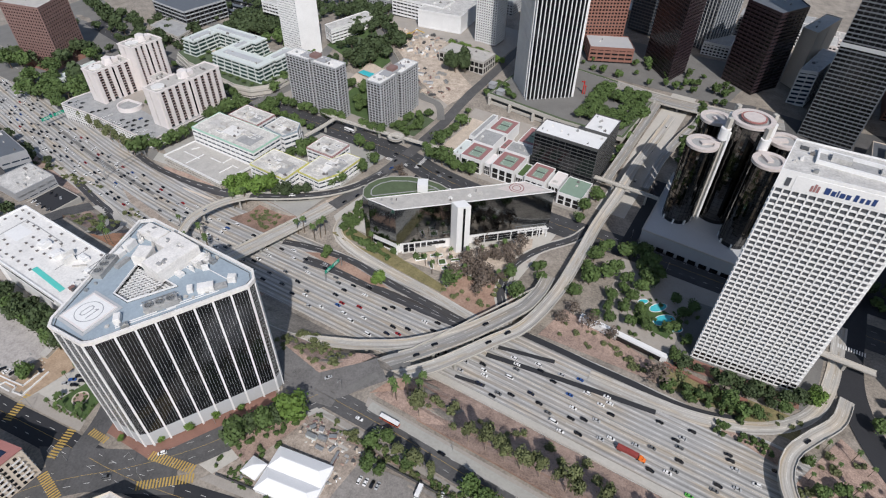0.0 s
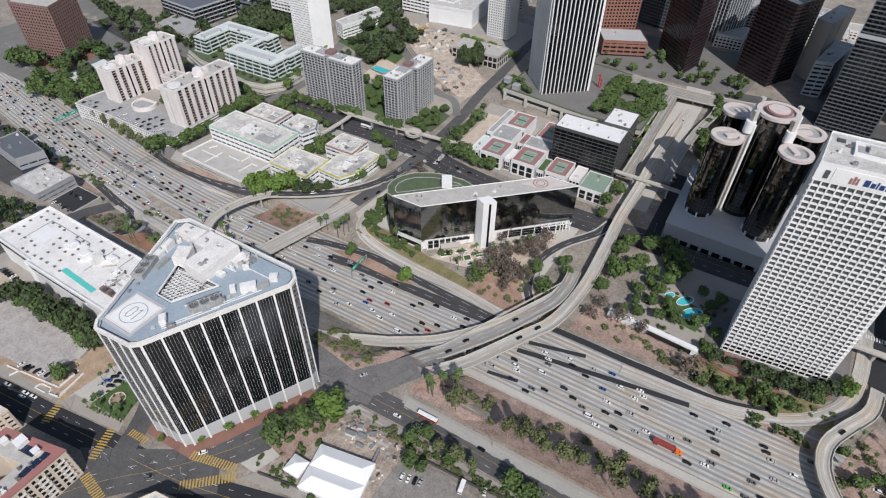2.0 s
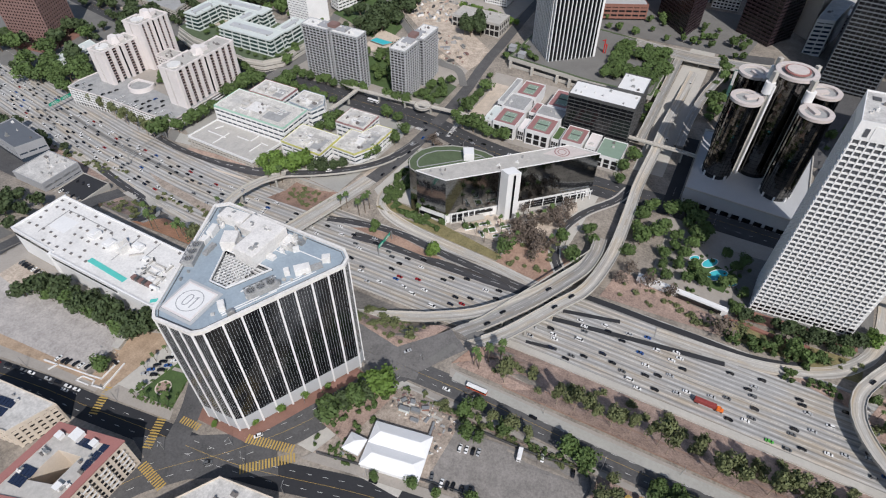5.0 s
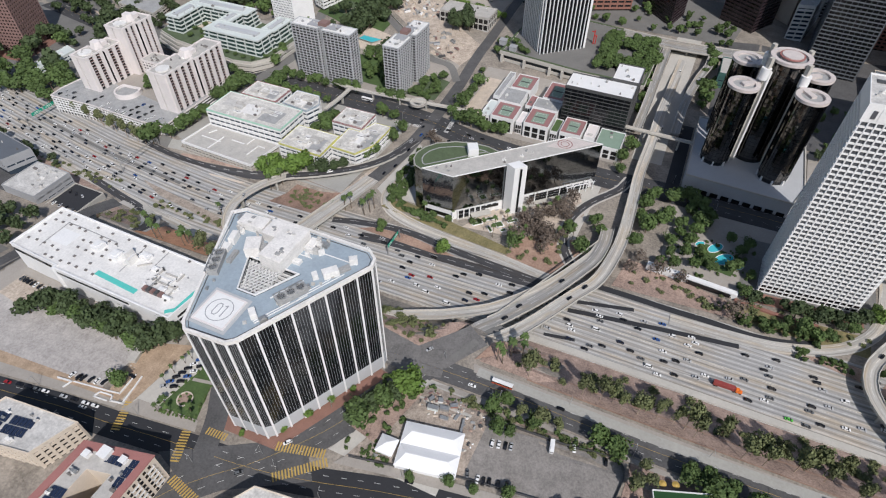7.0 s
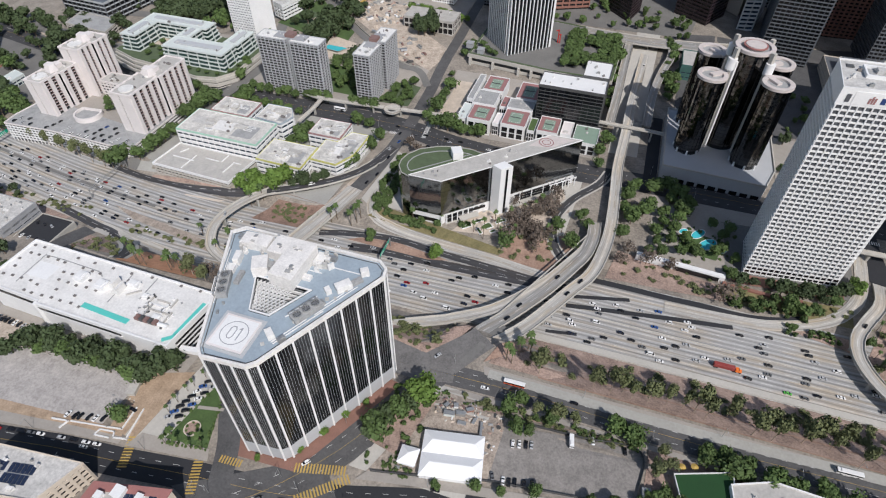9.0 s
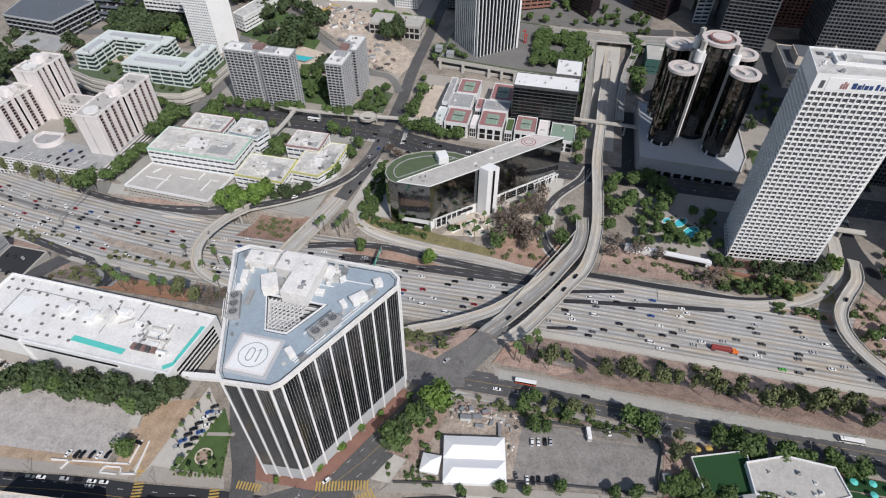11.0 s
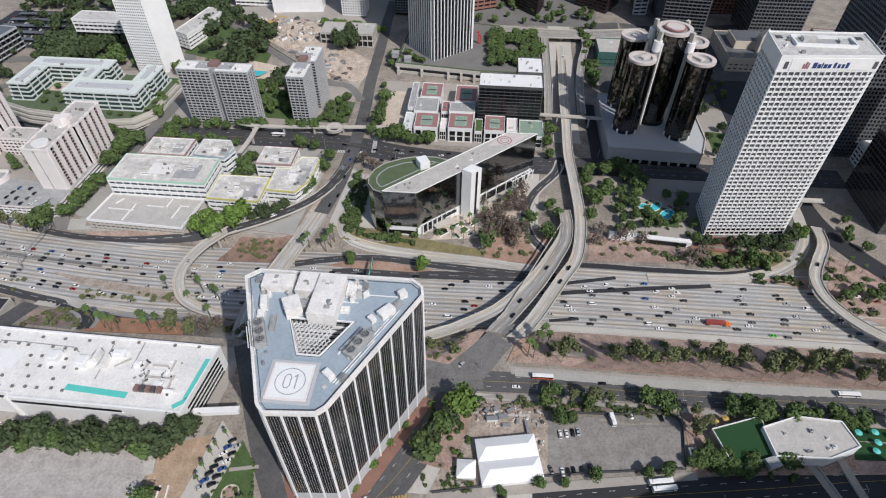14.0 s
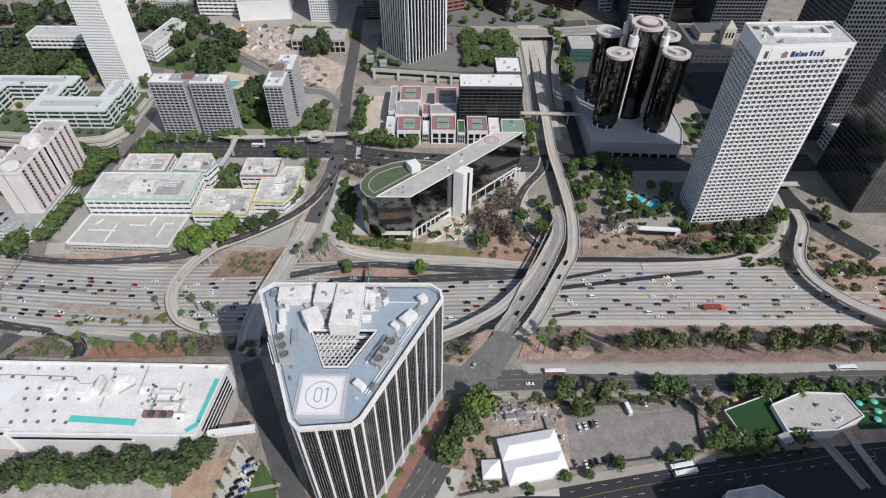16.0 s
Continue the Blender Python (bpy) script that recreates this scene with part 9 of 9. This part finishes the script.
gc.matrix_basis = pose(44, 192, z_freeway(44) + 0.12)


# ---- road paint, signs and small things ----
def zebra(name, x0, y0, x1, y1, width, mat, label, lift=0.34, gap=1.6, bar=0.8):
    """A crossing: bars along the way, each as long as the crossing is wide."""
    root = thing(name, label, "crossing", at=(0, 0, 0), kind="structure")
    L = math.hypot(x1 - x0, y1 - y0)
    d = ((x1 - x0) / L, (y1 - y0) / L)
    ang = math.degrees(math.atan2(d[1], d[0]))
    for i in range(int(L / gap)):
        x, y = x0 + d[0] * gap * (i + 0.5), y0 + d[1] * gap * (i + 0.5)
        part("painted_bar", box(x, y, land(x, y) + lift, bar, width, 0.04, ang), mat, root)
    return root


zebra("yellow_crossing", -208, 52, -181, 59, 5, M_YELLOW, "yellow striped pedestrian crossing")
zebra("yellow_crossing", -200, 37, -178, 56, 5, M_YELLOW, "yellow striped pedestrian crossing")
zebra("yellow_crossing", -257, 41, -250, 22, 5, M_YELLOW, "yellow striped pedestrian crossing")
zebra("yellow_crossing", -247, 44, -234, 45, 4, M_YELLOW, "yellow striped pedestrian crossing", 0.5)
zebra("yellow_crossing", -297, 40, -291, 22, 5, M_YELLOW, "yellow striped pedestrian crossing")
zebra("yellow_crossing", -246, 16, -226, 12, 5, M_YELLOW, "yellow striped pedestrian crossing", 0.4)
zebra("white_crossing", -290, 378, -264, 378, 4, M_PAINT, "white striped pedestrian crossing", 0.5)
zebra("white_crossing", -258, 404, -256, 378, 4, M_PAINT, "white striped pedestrian crossing", 0.5)
zebra("white_crossing", 104, 352, 122, 352, 4, M_PAINT, "white striped pedestrian crossing", 0.65)
zebra("white_crossing", -300, 152, -288, 150, 5, M_PAINT, "white striped pedestrian crossing", 2.8)


def dashes(name, pts, offset, lift, label, step=9.0, mat=None, solid=False):
    bm = bmesh.new()
    line = sides(smooth_line(pts, 3.0), 1)
    for i in range(0, len(line) - 1, 1 if solid else 3):
        (p, l0, _), (q, l1, _) = line[i], line[i + 1]
        a, b = p[:2] + l0 * offset, q[:2] + l1 * offset
        za, zb = land(*a) + lift, land(*b) + lift
        vs = [bm.verts.new((*(c + s * l0 * 0.08), z)) for c, z, s in ((a, za, 1), (a, za, -1), (b, zb, -1), (b, zb, 1))]
        bm.faces.new(vs)
    bm.normal_update()
    if sum(f.normal.z for f in bm.faces) < 0:
        bmesh.ops.reverse_faces(bm, faces=bm.faces)
    return tagged(part(name, bm, mat or M_PAINT), label, "road marking", kind="structure")


for pts, w, lift in ((FRONT, 14, 0.28), (DIAGONAL, 19, 0.3), (LOWER, 15, 0.33), (FIG, 26, 0.4)):
    dashes("centre_line", pts, 0.0, lift, "double yellow centre line", mat=M_YELLOW, solid=True)
    for o in (-w * 0.25, w * 0.25):
        dashes("lane_line", pts, o, lift, "white dashed lane line")


def lamp_proto():
    root = thing("street_lamp", "thin grey steel street lamp with a single arm", "street lamp", "street lamps")
    bm = bmesh.new()
    add_limb(bm, (0, 0, -0.5), (0, 0, 9.5), 0.14, 0.09, 6)
    add_limb(bm, (0, 0, 9.3), (0, 2.4, 9.9), 0.08, 0.06, 6)
    part("pole", bm, M_METAL, root)
    part("lamp_head", box(0, 2.7, 9.8, 0.35, 0.9, 0.18), M_GREYROOF, root)
    return root


LAMP = lamp_proto()
for line, w, lift in ((FRONT, 14, 0.2), (DIAGONAL, 19, 0.2), (LOWER, 15, 0.2), (FIG, 26, 0.3)):
    pts = sides(smooth_line(line, 4.0), 1)
    for i in range(4, len(pts) - 2, 9):
        q, left, run = pts[i]
        sgn = 1 if i % 2 else -1
        x, y = q[0] + left[0] * sgn * (w / 2 + 1), q[1] + left[1] * sgn * (w / 2 + 1)
        if -520 < x < 150:
            copy_thing(LAMP, pose(x, y, land(x, y) + lift, 0, 0, math.degrees(math.atan2(left[1], left[0])) + (90 if sgn > 0 else -90)))


def gantry(x, y0, y1, panels):
    z = z_freeway(x)
    root = thing("sign_gantry", "steel gantry with green direction signs over the freeway", "sign gantry", "sign gantries", (x, 0, z))
    for y in (y0, y1):
        part("post", box(0, y, 0, 0.6, 0.6, 8.5), M_METAL, root)
    bm = box(0, (y0 + y1) / 2, 7.6, 0.3, y1 - y0, 0.3)
    add_box(bm, 0, (y0 + y1) / 2, 8.9, 0.3, y1 - y0, 0.3)
    n = int((y1 - y0) / 2)
    for i in range(n):
        add_box(bm, 0, y0 + (i + 0.5) * (y1 - y0) / n, 7.6, 0.15, 0.15, 1.4)
    part("truss", bm, M_METAL, root)
    for y, w in panels:
        p = part("sign_panel", box(0.4, y, 6.9, 0.2, w, 3.2), M_SIGN, root, "green direction sign")
        bm = bmesh.new()
        for k, ww in enumerate((0.7, 0.5)):
            add_box(bm, 0.52, y, 7.7 + k * 1.1, 0.05, w * ww, 0.45)
        part("lettering_bar", bm, M_PAINT, p)
    return root


gantry(-232, 219, 238, ((222.5, 7), (231, 8)))
gantry(-648, 238, 275, ((251, 12), (264.5, 12)))
gantry(-500, 218, 262, ())
for x, y, r, s in ((-460, 560, 5, 1), (-430, 540, 4, 2), (-380, 560, 6, 3), (-360, 520, 4, 4), (-400, 600, 6, 5), (-340, 580, 5, 6), (-420, 580, 4, 7), (-370, 600, 5, 8), (-350, 505, 3.5, 9), (-330, 505, 4, 10)):
    rr = random.Random(s)
    heap = thing("rubble_heap", "heap of pale rubble on the building site", "rubble", "site rubble", (x, y, land(x, y) + 0.2))
    bm = bmesh.new()
    for k in range(9):
        a, d, h = rr.uniform(0, 6.28), rr.uniform(0, r), rr.uniform(0.6, 2.2)
        add_prism(bm, circle(d * math.cos(a), d * math.sin(a), h * 1.5, 7), -0.3, h, circle(d * math.cos(a), d * math.sin(a), h * 0.5, 7))
    part("rubble_pile", bm, M_SAND, heap)

for protos in [*PROTO.values(), *FAR.values(), [PALM, LAMP], [c for c, w in CARS]]:
    for ob in protos:
        for o in (*ob.children_recursive, ob):
            bpy.data.objects.remove(o)
